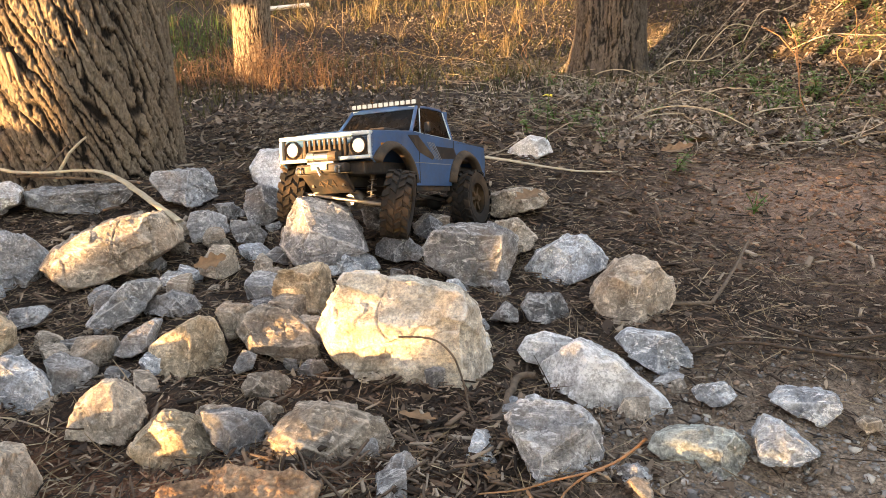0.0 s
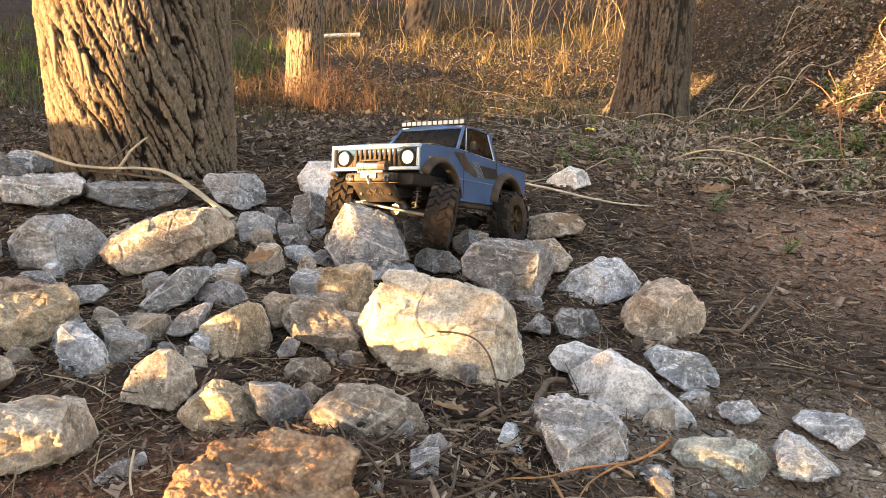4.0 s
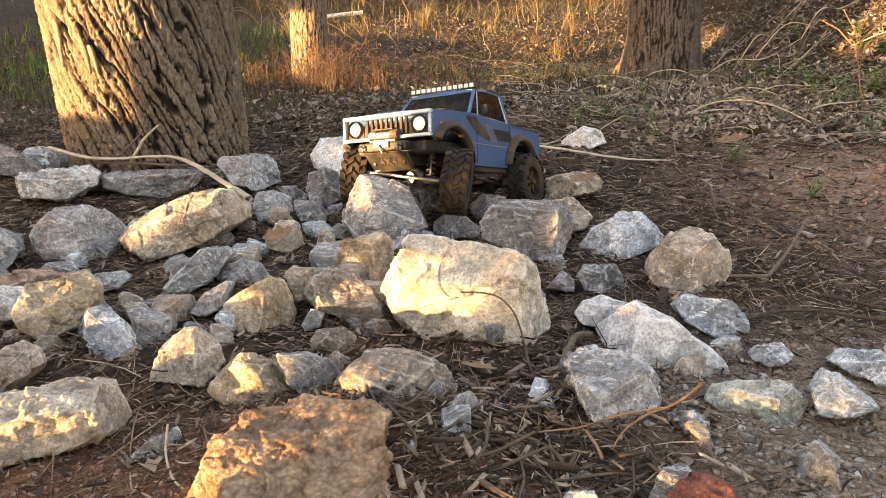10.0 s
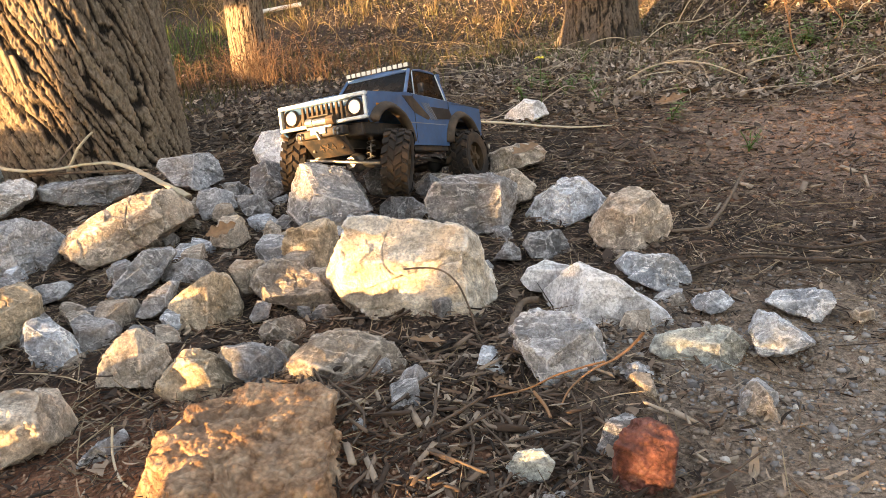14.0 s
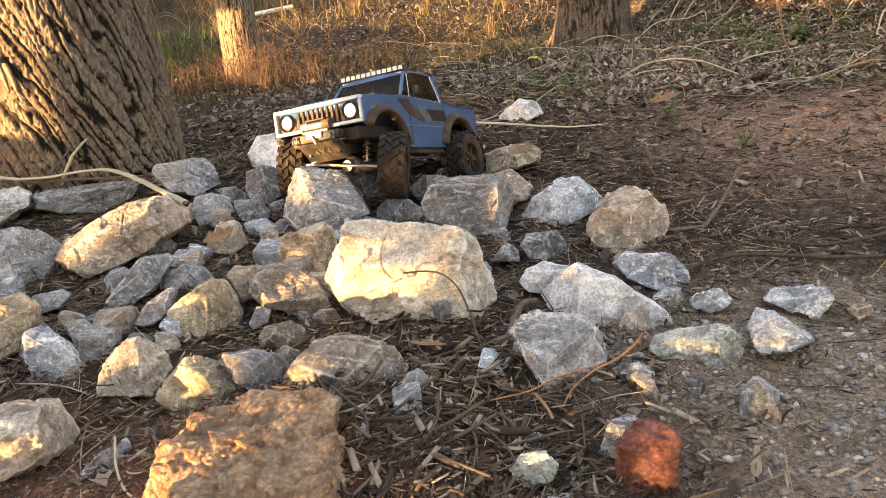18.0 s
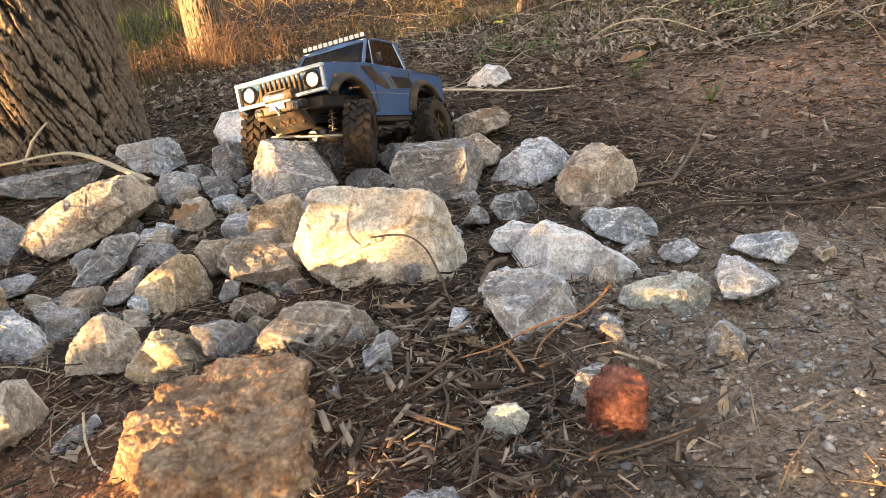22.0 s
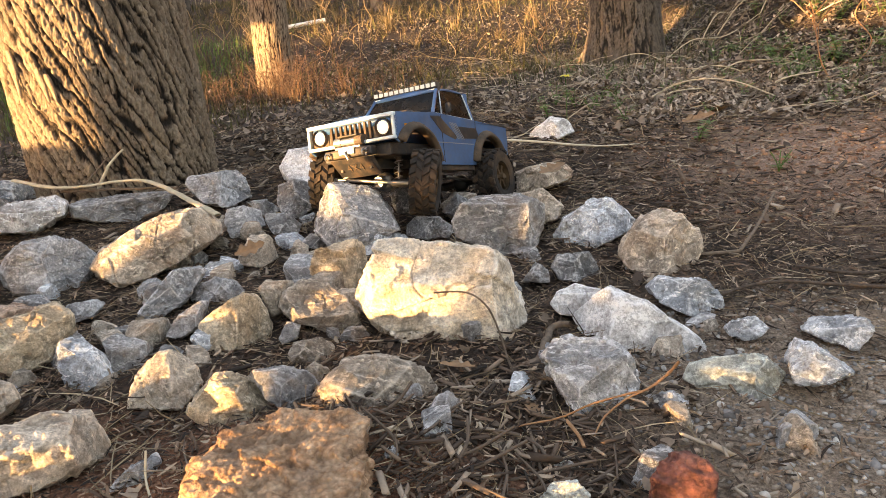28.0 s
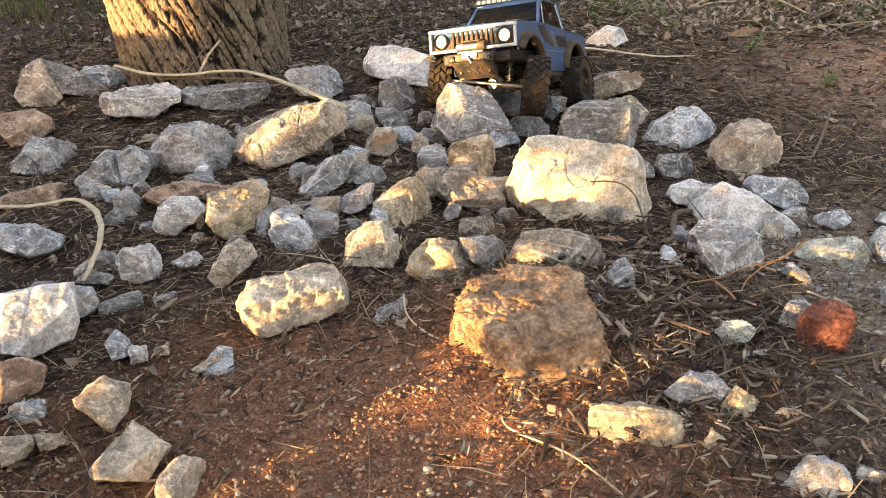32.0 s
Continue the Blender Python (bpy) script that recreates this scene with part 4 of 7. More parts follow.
stone("tan2", (-0.613, 0.363, 0.028), 68, [(164, 50, 25), (66, 43, 26), (16, -20, 21), (3, -34, 20), (-126, -28, 21), (-132, -21, 20), (-67, 24, 29), (0, 36, 33), (-33, 2, 33), (138, 13, 27), (62, 10, 34), (-178, 10, 34), (0, -90, 48)])
stone("tan2", (-0.566, 0.292, 0.014), 84, [(170, 42, 20), (52, 28, 31), (-7, -37, 27), (-94, -46, 19), (-136, -13, 31), (-33, 56, 45), (-30, 9, 44), (119, 9, 34), (61, 10, 42), (-179, 10, 42), (0, -90, 34)])
stone("tan2", (-0.508, 0.260, 0.014), 57, [(-174, 25, 17), (149, 47, 15), (66, 39, 24), (-3, -30, 21), (-82, -47, 17), (-144, -7, 21), (-51, 51, 26), (-23, 13, 21), (126, 17, 23), (59, 10, 28), (179, 10, 28), (0, -90, 34)])
stone("tan", (-0.682, 0.308, 0.018), 41, [(94, 52, 12), (29, -12, 15), (-45, -55, 11), (-151, 15, 15), (-46, 58, 19), (-33, 1, 20), (117, 8, 16), (69, 10, 20), (-171, 10, 20), (0, -90, 38)])
stone("tan", (-0.658, 0.325, 0.011), 43, [(91, 51, 8), (42, 11, 12), (-71, -54, 8), (-145, 2, 13), (-13, 45, 23), (-33, -2, 20), (109, 18, 17), (67, 10, 21), (-173, 10, 21), (0, -90, 31)])
stone("blue", (-0.648, 0.482, 0.022), 43, [(-179, 41, 15), (48, 31, 13), (30, 2, 13), (-66, -59, 16), (-145, -8, 14), (-41, 54, 16), (-69, 24, 16), (-10, 9, 14), (124, 21, 16), (60, 10, 20), (180, 10, 20), (0, -90, 42)])
stone("white", (-0.621, 0.470, 0.016), 29, [(95, 58, 10), (25, -4, 10), (-76, -58, 10), (-150, -2, 10), (-46, 53, 13), (-57, 4, 12), (12, 4, 10), (134, 5, 12), (58, 10, 14), (178, 10, 14), (0, -90, 36)], 1.25)
stone("tan", (-0.598, 0.481, 0.013), 23, [(140, 57, 6), (21, -8, 9), (-86, -57, 6), (-149, -6, 9), (-55, 55, 9), (-84, 6, 6), (-7, 8, 9), (121, 20, 9), (56, 10, 12), (176, 10, 12), (0, -90, 33)])
stone("tan", (-0.533, 0.450, 0.013), 38, [(144, 54, 4), (7, -22, 12), (-40, -54, 4), (-132, -32, 16), (-74, 41, 15), (-10, 36, 17), (-50, -1, 13), (106, 10, 15), (53, 10, 19), (173, 10, 19), (0, -90, 33)])
stone("blue", (-0.911, 0.791, 0.025), 115, [(-151, 15, 44), (89, 67, 25), (55, 47, 24), (20, -25, 43), (-36, -66, 28), (-120, -48, 27), (-73, 34, 44), (-10, 24, 52), (-50, 5, 50), (119, 22, 46), (63, 10, 57), (-177, 10, 57), (0, -90, 45)])
stone("grey", (-0.759, 0.672, 0.015), 62, [(164, 58, 14), (64, 52, 9), (14, -28, 20), (-102, -58, 8), (-29, 48, 26), (-48, 8, 25), (120, 14, 25), (59, 10, 31), (179, 10, 31), (0, -90, 35)])
stone("yellow", (-0.055, 0.316, 0.005), 110, [(169, -1, 59), (82, 52, 27), (64, 52, 25), (46, 50, 30), (-21, 2, 43), (-82, -45, 30), (-115, -49, 23), (-106, -49, 22), (-85, 61, 41), (-94, 23, 33), (-39, 23, 36), (58, 1, 44), (11, 10, 54), (131, 10, 54), (0, -90, 25)])
stone("grey", (0.012, 0.363, 0.018), 74, [(131, 34, 22), (82, 55, 19), (14, 41, 21), (-41, -22, 20), (-60, -39, 19), (-138, -50, 21), (-62, 52, 24), (-93, 10, 20), (85, 17, 30), (8, 10, 37), (128, 10, 37), (0, -90, 38)])
stone("yellow", (0.041, 0.337, 0.016), 46, [(145, 14, 13), (28, 49, 17), (-38, -15, 14), (-74, -44, 10), (-138, -50, 17), (-85, 57, 18), (-107, 3, 11), (-55, 22, 12), (82, 8, 19), (5, 10, 23), (125, 10, 23), (0, -90, 36)])
stone("yellow", (0.002, 0.286, 0.013), 32, [(146, 13, 11), (18, 40, 9), (-19, 7, 11), (-97, -49, 10), (-96, 47, 12), (-91, -1, 6), (48, 18, 13), (6, 10, 16), (126, 10, 16), (0, -90, 33)])
stone("brown", (0.084, 0.328, 0.009), 44, [(129, 28, 8), (87, 51, 8), (-41, -15, 10), (-102, -52, 8), (-124, 43, 18), (-56, 34, 11), (-105, 5, 12), (44, 11, 18), (1, 10, 22), (121, 10, 22), (0, -90, 29)])
stone("speck", (0.075, 0.235, 0.008), 90, [(128, 24, 21), (72, 51, 23), (-8, 29, 27), (-37, -2, 25), (-85, -42, 16), (-126, -48, 27), (-142, 36, 24), (-64, 27, 32), (-93, 4, 18), (50, 1, 36), (-2, 10, 45), (118, 10, 45), (0, -90, 28)], 1.25)
stone("grey", (0.125, 0.244, 0.010), 38, [(137, 10, 11), (47, 52, 6), (-40, -3, 11), (-118, -51, 6), (-97, 56, 16), (-94, 15, 11), (51, 12, 15), (-7, 10, 19), (113, 10, 19), (0, -90, 30)])
stone("red", (0.174, 0.446, 0.039), 71, [(149, 28, 24), (140, 37, 24), (89, 58, 30), (23, 44, 31), (5, 29, 30), (-24, -12, 24), (-22, -10, 24), (-88, -51, 36), (-153, -39, 34), (178, -12, 26), (169, 1, 24), (-110, 61, 22), (-104, -4, 17), (58, 21, 22), (18, 10, 28), (138, 10, 28), (0, -90, 59)], 2.4)
stone("teal", (0.294, 0.660, 0.015), 105, [(157, 17, 52), (98, 62, 22), (66, 65, 25), (4, 41, 36), (-30, -17, 39), (-62, -51, 33), (-127, -61, 21), (-147, -55, 27), (-108, 74, 25), (-114, 16, 28), (-52, 16, 31), (53, 18, 42), (11, 10, 52), (131, 10, 52), (0, -90, 35)])
stone("blue", (0.372, 0.653, 0.025), 80, [(150, 18, 29), (49, 65, 25), (10, 51, 19), (2, 45, 21), (-82, -60, 18), (-58, -48, 21), (-168, -48, 27), (167, -18, 25), (-147, 44, 28), (-85, 42, 26), (-111, 14, 24), (48, 7, 32), (6, 10, 40), (126, 10, 40), (0, -90, 45)])
stone("blue", (0.442, 0.749, 0.016), 92, [(140, 35, 32), (84, 67, 17), (-14, 29, 34), (-42, -31, 27), (-157, -59, 15), (-144, -63, 14), (-127, 60, 25), (-115, 18, 27), (46, 0, 37), (4, 10, 46), (124, 10, 46), (0, -90, 36)])
stone("tan", (0.307, 0.529, 0.021), 56, [(143, 27, 23), (96, 58, 24), (-10, 22, 8), (-1, 34, 9), (-34, -15, 30), (-150, -52, 14), (-166, -45, 13), (172, -21, 16), (-152, 38, 16), (-86, 27, 18), (-122, 6, 15), (72, 12, 22), (6, 10, 28), (126, 10, 28), (0, -90, 41)])
stone("tan", (0.491, 0.705, 0.019), 33, [(129, 42, 9), (82, 66, 7), (-22, 19, 11), (-61, -50, 9), (177, -45, 9), (-113, 53, 12), (-141, 17, 14), (-94, 14, 11), (58, 8, 13), (1, 10, 16), (121, 10, 16), (0, -90, 39)])
stone("teal", (0.083, 0.469, 0.019), 43, [(150, 35, 16), (97, 56, 13), (24, 35, 17), (-25, -26, 16), (-73, -52, 14), (-158, -29, 18), (-108, 57, 14), (-107, 11, 11), (85, 13, 17), (28, 10, 21), (148, 10, 21), (0, -90, 39)])
stone("white", (0.079, 0.534, 0.007), 49, [(142, 44, 15), (66, 56, 7), (36, 45, 11), (-80, -56, 8), (-103, -56, 6), (-154, -34, 14), (-102, 60, 17), (-100, 12, 13), (94, 5, 19), (28, 10, 23), (148, 10, 23), (0, -90, 27)], 1.25)
stone("grey", (0.092, 0.428, 0.009), 42, [(136, 40, 9), (92, 53, 9), (6, 15, 15), (-65, -47, 8), (-105, -50, 10), (-139, 30, 13), (-70, 28, 13), (-95, 3, 10), (105, 6, 17), (28, 10, 21), (148, 10, 21), (0, -90, 29)])
stone("tan", (0.086, 0.401, 0.004), 46, [(145, 34, 14), (68, 49, 7), (7, 15, 16), (-104, -49, 7), (-112, 49, 16), (-102, 7, 12), (77, 22, 18), (28, 10, 23), (148, 10, 23), (0, -90, 24)])
stone("dark", (-0.105, 1.428, 0.047), 114, [(166, 60, 40), (40, 69, 32), (9, 19, 45), (-24, -62, 38), (-124, -72, 30), (-167, -20, 46), (-90, 67, 28), (-116, 17, 29), (-46, 23, 30), (97, 14, 46), (36, 10, 57), (156, 10, 57), (0, -90, 67)])
stone("grey", (-0.073, 1.287, 0.027), 96, [(168, 51, 32), (64, 73, 19), (23, 50, 25), (-8, -36, 42), (-121, -70, 18), (-155, -49, 28), (-133, 35, 15), (-58, 22, 31), (-86, 7, 28), (96, 15, 38), (35, 10, 48), (155, 10, 48), (0, -90, 47)])
stone("dark", (-0.017, 1.344, 0.049), 61, [(170, 45, 17), (22, 55, 22), (-7, -33, 18), (-150, -60, 22), (-121, 30, 14), (-42, 38, 16), (-97, 3, 16), (93, 2, 22), (33, 10, 28), (153, 10, 28), (0, -90, 69)])
stone("pale2", (0.253, 2.031, 0.069), 145, [(160, 55, 34), (31, 76, 32), (-3, 26, 46), (-33, -67, 30), (-147, -74, 34), (-104, 66, 35), (-138, 8, 24), (-46, 19, 37), (89, 5, 58), (23, 10, 72), (143, 10, 72), (0, -90, 89)], 0.45)
stone("tan2", (-0.306, 1.194, 0.027), 45, [(-176, 32, 15), (33, 48, 19), (11, -7, 17), (-65, -72, 18), (-161, -12, 18), (-61, 59, 13), (-119, 7, 7), (-50, 7, 15), (102, 13, 15), (44, 10, 18), (164, 10, 18), (0, -90, 47)])
stone("dark", (-0.276, 1.252, 0.026), 75, [(172, 50, 24), (72, 71, 14), (16, 16, 27), (-17, -56, 20), (-121, -67, 15), (-110, 34, 22), (-38, 25, 17), (-77, 4, 20), (108, 5, 30), (42, 10, 37), (162, 10, 37), (0, -90, 46)])
stone("grey", (-0.075, 1.276, 0.028), 93, [(179, 19, 41), (136, 69, 23), (52, 69, 18), (4, 9, 46), (-58, -70, 21), (-128, -67, 21), (-70, 64, 20), (-133, 22, 23), (-42, 21, 19), (110, 6, 37), (33, 10, 46), (153, 10, 46), (0, -90, 48)])
stone("brown", (-0.014, 1.370, 0.046), 73, [(166, 46, 25), (58, 73, 23), (-3, -9, 32), (-37, -65, 21), (-168, -31, 32), (-108, 55, 21), (-81, 13, 21), (73, 0, 29), (31, 10, 36), (151, 10, 36), (0, -90, 66)])
stone("tan", (-0.383, 1.189, 0.035), 78, [(-173, 34, 25), (63, 69, 32), (21, 16, 35), (-28, -65, 28), (-122, -63, 28), (-167, 17, 28), (-78, 66, 17), (-109, 9, 21), (-26, 9, 13), (100, 13, 31), (47, 10, 39), (167, 10, 39), (0, -90, 55)])
stone("dark", (-0.244, 0.846, 0.022), 33, [(-177, 27, 10), (54, 56, 16), (4, -22, 12), (-48, -63, 11), (-156, -17, 15), (-90, 50, 10), (-65, 13, 11), (110, 14, 13), (46, 10, 16), (166, 10, 16), (0, -90, 42)])
stone("dark", (0.110, 0.999, 0.023), 44, [(158, 38, 14), (22, 51, 13), (-5, 3, 15), (-106, -68, 12), (-127, 37, 13), (-55, 26, 10), (-94, 7, 13), (68, 20, 17), (24, 10, 22), (144, 10, 22), (0, -90, 43)])
stone("grey", (-0.858, 1.094, 0.043), 87, [(-174, 65, 32), (64, 62, 31), (36, 1, 33), (20, -44, 27), (-62, -73, 37), (-144, 9, 31), (-100, 35, 25), (-26, 31, 28), (-51, 3, 26), (108, 21, 34), (68, 10, 42), (-172, 10, 42), (0, -90, 63)])

# ---- paints, plastics, metals ----
def plain(name, color, rough=0.5, metal=0.0, scale=60.0, vary=0.35, dust=None, dusty=0.0, relief=0.0015, coat=0.0):
    m, t, b = material(name)
    c = coords(t)
    n = noise_tex(t, c, scale, 5, 0.65)
    base = ramp(t, n, [(0.3, tuple(x * (1 - vary) for x in color)), (0.7, tuple(min(1, x * (1 + vary * 0.6)) for x in color))])
    if dust:
        mask = ramp(t, noise_tex(t, c, scale * 0.35, 6, 0.7), [(0.62 - dusty * 0.4, (0,) * 3), (0.78 - dusty * 0.25, (min(1, dusty + 0.25),) * 3)])
        base = mixc(t, mask, base, dust)
        t.links.new(ramp(t, n, [(0.3, (rough,) * 3), (0.8, (min(1, rough + 0.3),) * 3)]), b.inputs["Roughness"])
    else:
        b.inputs["Roughness"].default_value = rough
    t.links.new(base, b.inputs["Base Color"])
    b.inputs["Metallic"].default_value = metal
    b.inputs["Coat Weight"].default_value = coat
    bump(t, b, n, 0.35, relief)
    return m


def lamp_material(name, color, strength):
    m, t, b = material(name)
    b.inputs["Base Color"].default_value = (*(0.25 * x for x in color), 1)
    b.inputs["Emission Color"].default_value = (*color, 1)
    b.inputs["Emission Strength"].default_value = strength
    return m


MUD = (0.20, 0.125, 0.07)
PAINT = plain("dusty blue paint", (0.045, 0.130, 0.290), 0.34, 0.2, 30, 0.35, (0.17, 0.155, 0.145), 0.22, 0.0004, 0.5)
TRIM = plain("pale trim", (0.56, 0.66, 0.72), 0.3, 0.4, 40, 0.2, MUD, 0.2, 0.0004)
BLACK = plain("black plastic", (0.02, 0.02, 0.021), 0.5, 0.0, 50, 0.4, MUD, 0.35, 0.0006)
MUDDY = plain("mud-caked plastic", (0.060, 0.044, 0.032), 0.8, 0.0, 45, 0.5, (0.15, 0.10, 0.064), 0.5, 0.002)
RUBBER = plain("muddy rubber", (0.016, 0.013, 0.011), 0.85, 0.0, 40, 0.5, (0.13, 0.078, 0.045), 0.36, 0.0015)
STEEL = plain("bare steel", (0.36, 0.35, 0.33), 0.36, 1.0, 60, 0.3, MUD, 0.15, 0.0005)
DECAL = plain("black decal", (0.018, 0.018, 0.02), 0.4, 0.0, 30, 0.3, MUD, 0.4, 0.0004)
GREYLINE = plain("grey decal", (0.22, 0.26, 0.32), 0.4, 0.0, 30, 0.3, MUD, 0.3, 0.0004)
AMBER = plain("amber lens", (0.7, 0.25, 0.03), 0.25)
RIM = plain("bronze rim", (0.09, 0.06, 0.035), 0.5, 0.6, 40, 0.4, MUD, 0.4)
GLASS = plain("tinted window", (0.012, 0.012, 0.013), 0.12, 0.0, 34, 0.4, (0.16, 0.11, 0.07), 0.22, 0.0002)
GLASS.node_tree.nodes["Principled BSDF"].inputs["Specular IOR Level"].default_value = 0.25
HEADLAMP = lamp_material("lit headlamp", (1.0, 0.80, 0.54), 0.15)
LED = lamp_material("lit cell", (0.90, 1.0, 0.90), 0.05)


def box(bm, lo, hi, bevel=0.0, taper=None):
    """A box between two corners with its edges bevelled."""
    m = Matrix.LocRotScale([(a + b) / 2 for a, b in zip(lo, hi)], None, [abs(b - a) for a, b in zip(lo, hi)])
    vs = bmesh.ops.create_cube(bm, size=1, matrix=m)["verts"]
    if bevel:
        es = list({e for v in vs for e in v.link_edges})
        bmesh.ops.bevel(bm, geom=es, offset=bevel, segments=2, affect='EDGES', profile=0.5)
    return bm


def boxed(lo, hi, bevel=0.0):
    return box(bmesh.new(), lo, hi, bevel)


def rod(a, b, r, n=10, r2=None):
    bm = bmesh.new()
    a, b = Vector(a), Vector(b)
    q = (b - a).to_track_quat('Z', 'Y').to_matrix().to_4x4()
    bmesh.ops.create_cone(bm, cap_ends=True, segments=n, radius1=r, radius2=r if r2 is None else r2, depth=(b - a).length,
                          matrix=Matrix.Translation((a + b) / 2) @ q)
    return bm


def slab(outline, y0, y1, bevel=0.0):
    """A plate: the outline in x and z, from y0 to y1."""
    bm = bmesh.new()
    a = [bm.verts.new((x, y0, z)) for x, z in outline]
    b = [bm.verts.new((x, y1, z)) for x, z in outline]
    n = len(outline)
    bm.faces.new(a)
    bm.faces.new(b[::-1])
    for i in range(n):
        bm.faces.new((a[i], b[i], b[(i + 1) % n], a[(i + 1) % n]))
    bmesh.ops.recalc_face_normals(bm, faces=bm.faces)
    bmesh.ops.triangulate(bm, faces=[f for f in bm.faces if len(f.verts) > 4])
    return bm


def loft(sections, closed=True):
    """Skin between rings of points of equal number."""
    bm = bmesh.new()
    rings = [[bm.verts.new(p) for p in s] for s in sections]
    n = len(rings[0])
    for a, b in zip(rings, rings[1:]):
        for i in range(n if closed else n - 1):
            bm.faces.new((a[i], a[(i + 1) % n], b[(i + 1) % n], b[i]))
    if closed:
        bm.faces.new(rings[0][::-1])
        bm.faces.new(rings[-1])
    bmesh.ops.recalc_face_normals(bm, faces=bm.faces)
    return bm


def spring(a, b, r, wire, turns=7, n=70):
    cu = []
    a, b = Vector(a), Vector(b)
    q = (b - a).to_track_quat('Z', 'Y')
    bm = bmesh.new()
    rings = []
    for i in range(n):
        u = i / (n - 1)
        ang = u * turns * 2 * math.pi
        c = Vector((math.cos(ang), math.sin(ang), 0))
        ring = []
        for k in range(5):
            w = k / 5 * 2 * math.pi
            p = c * (r + wire * math.cos(w)) + Vector((0, 0, u * (b - a).length + wire * math.sin(w)))
            ring.append(bm.verts.new(a + q @ p))
        rings.append(ring)
    for s, t2 in zip(rings, rings[1:]):
        for k in range(5):
            bm.faces.new((s[k], s[(k + 1) % 5], t2[(k + 1) % 5], t2[k]))
    return bm


def arc(cx, cz, r, a0, a1, n):
    return [(cx + r * math.cos(radians(a0 + (a1 - a0) * i / n)), cz + r * math.sin(radians(a0 + (a1 - a0) * i / n))) for i in range(n + 1)]


# ---- tyre and rim, built once ----
TYRE_R, TYRE_W = 0.057, 0.044


def tyre_mesh():
    bm = bmesh.new()
    prof = [(0.030, -0.019), (0.036, -0.021), (0.047, -0.022), (0.0525, -0.019), (0.0535, -0.010), (0.0538, 0.0), (0.0535, 0.010), (0.0525, 0.019), (0.047, 0.022), (0.036, 0.021), (0.030, 0.019), (0.029, 0.0)]
    n = 40
    rings = []
    for i in range(n):
        a = i / n * 2 * math.pi
        rings.append([bm.verts.new((r * math.cos(a), w, r * math.sin(a))) for r, w in prof])
    m = len(prof)
    for i in range(n):
        for k in range(m):
            bm.faces.new((rings[i][k], rings[i][(k + 1) % m], rings[(i + 1) % n][(k + 1) % m], rings[(i + 1) % n][k]))
    bmesh.ops.recalc_face_normals(bm, faces=bm.faces)
    me = bpy.data.meshes.new("tyre")
    bm.to_mesh(me)
    bm.free()
    me.materials.append(RUBBER)
    return me


def lug_mesh(w0, w1, slant, top):
    """One tread block at the tyre's crown, skewed across."""
    bm = bmesh.new()
    half, quad = 0.105, []
    for w, da in ((w0, -half - slant / 2), (w1, -half + slant / 2), (w1, half + slant / 2), (w0, half - slant / 2)):
        quad.append((da, w))
    lo = [bm.verts.new((0.0520 * math.cos(q), w, 0.0520 * math.sin(q))) for q, w in quad]
    hi = [bm.verts.new((top * math.cos(q * 0.85), w * 0.985, top * math.sin(q * 0.85))) for q, w in quad]
    bm.faces.new(hi)
    for k in range(4):
        bm.faces.new((lo[k], lo[(k + 1) % 4], hi[(k + 1) % 4], hi[k]))
    bmesh.ops.recalc_face_normals(bm, faces=bm.faces)
    me = bpy.data.meshes.new("tread_block")
    bm.to_mesh(me)
    bm.free()
    me.materials.append(RUBBER)
    return me


def rim_mesh():
    bm = bmesh.new()
    for w0, w1, r in ((-0.018, 0.018, 0.0285),):
        bmesh.ops.create_cone(bm, cap_ends=False, segments=28, radius1=r, radius2=r, depth=w1 - w0, matrix=Matrix.Rotation(radians(90), 4, 'X'))
    bmesh.ops.create_cone(bm, cap_ends=True, segments=28, radius1=0.027, radius2=0.027, depth=0.004, matrix=Matrix.Translation((0, 0.006, 0)) @ Matrix.Rotation(radians(90), 4, 'X'))
    for i in range(6):
        a = i / 6 * 2 * math.pi
        mm = Matrix.Rotation(a, 4, 'Y') @ Matrix.Translation((0.015, 0.010, 0)) @ Matrix.Diagonal((0.020, 0.007, 0.006, 1))
        bmesh.ops.create_cube(bm, size=1, matrix=mm)
    bmesh.ops.create_cone(bm, cap_ends=True, segments=14, radius1=0.008, radius2=0.006, depth=0.014, matrix=Matrix.Translation((0, 0.013, 0)) @ Matrix.Rotation(radians(-90), 4, 'X'))
    me = bpy.data.meshes.new("rim")
    bm.to_mesh(me)
    bm.free()
    me.materials.append(RIM)
    return me


# ---- model truck ----
TRUCK = pose(-0.0855, 1.392, 0.008, 8.6, -13.1, -116.9) @ Matrix.Diagonal((1.06, 1.06, 1.06, 1))
truck = thing("model_truck", "dusty blue radio-controlled crawler truck with lit headlamps standing on the rocks", "toy truck")
truck.matrix_world = TRUCK
W = 0.090                            # half width of the body
F_AX, R_AX = 0.152, -0.128


def side_outline():
    o = [(0.214, 0.142), (0.216, 0.150), (0.216, 0.178), (0.208, 0.186), (0.075, 0.193), (-0.086, 0.187), (-0.224, 0.180), (-0.226, 0.150), (-0.220, 0.118)]
    o += [(R_AX - 0.062, 0.110)] + arc(R_AX, 0.095, 0.064, 168, 12, 10) + [(R_AX + 0.062, 0.100), (F_AX - 0.070, 0.100)]
    o += arc(F_AX, 0.095, 0.066, 172, 38, 10)
    return o


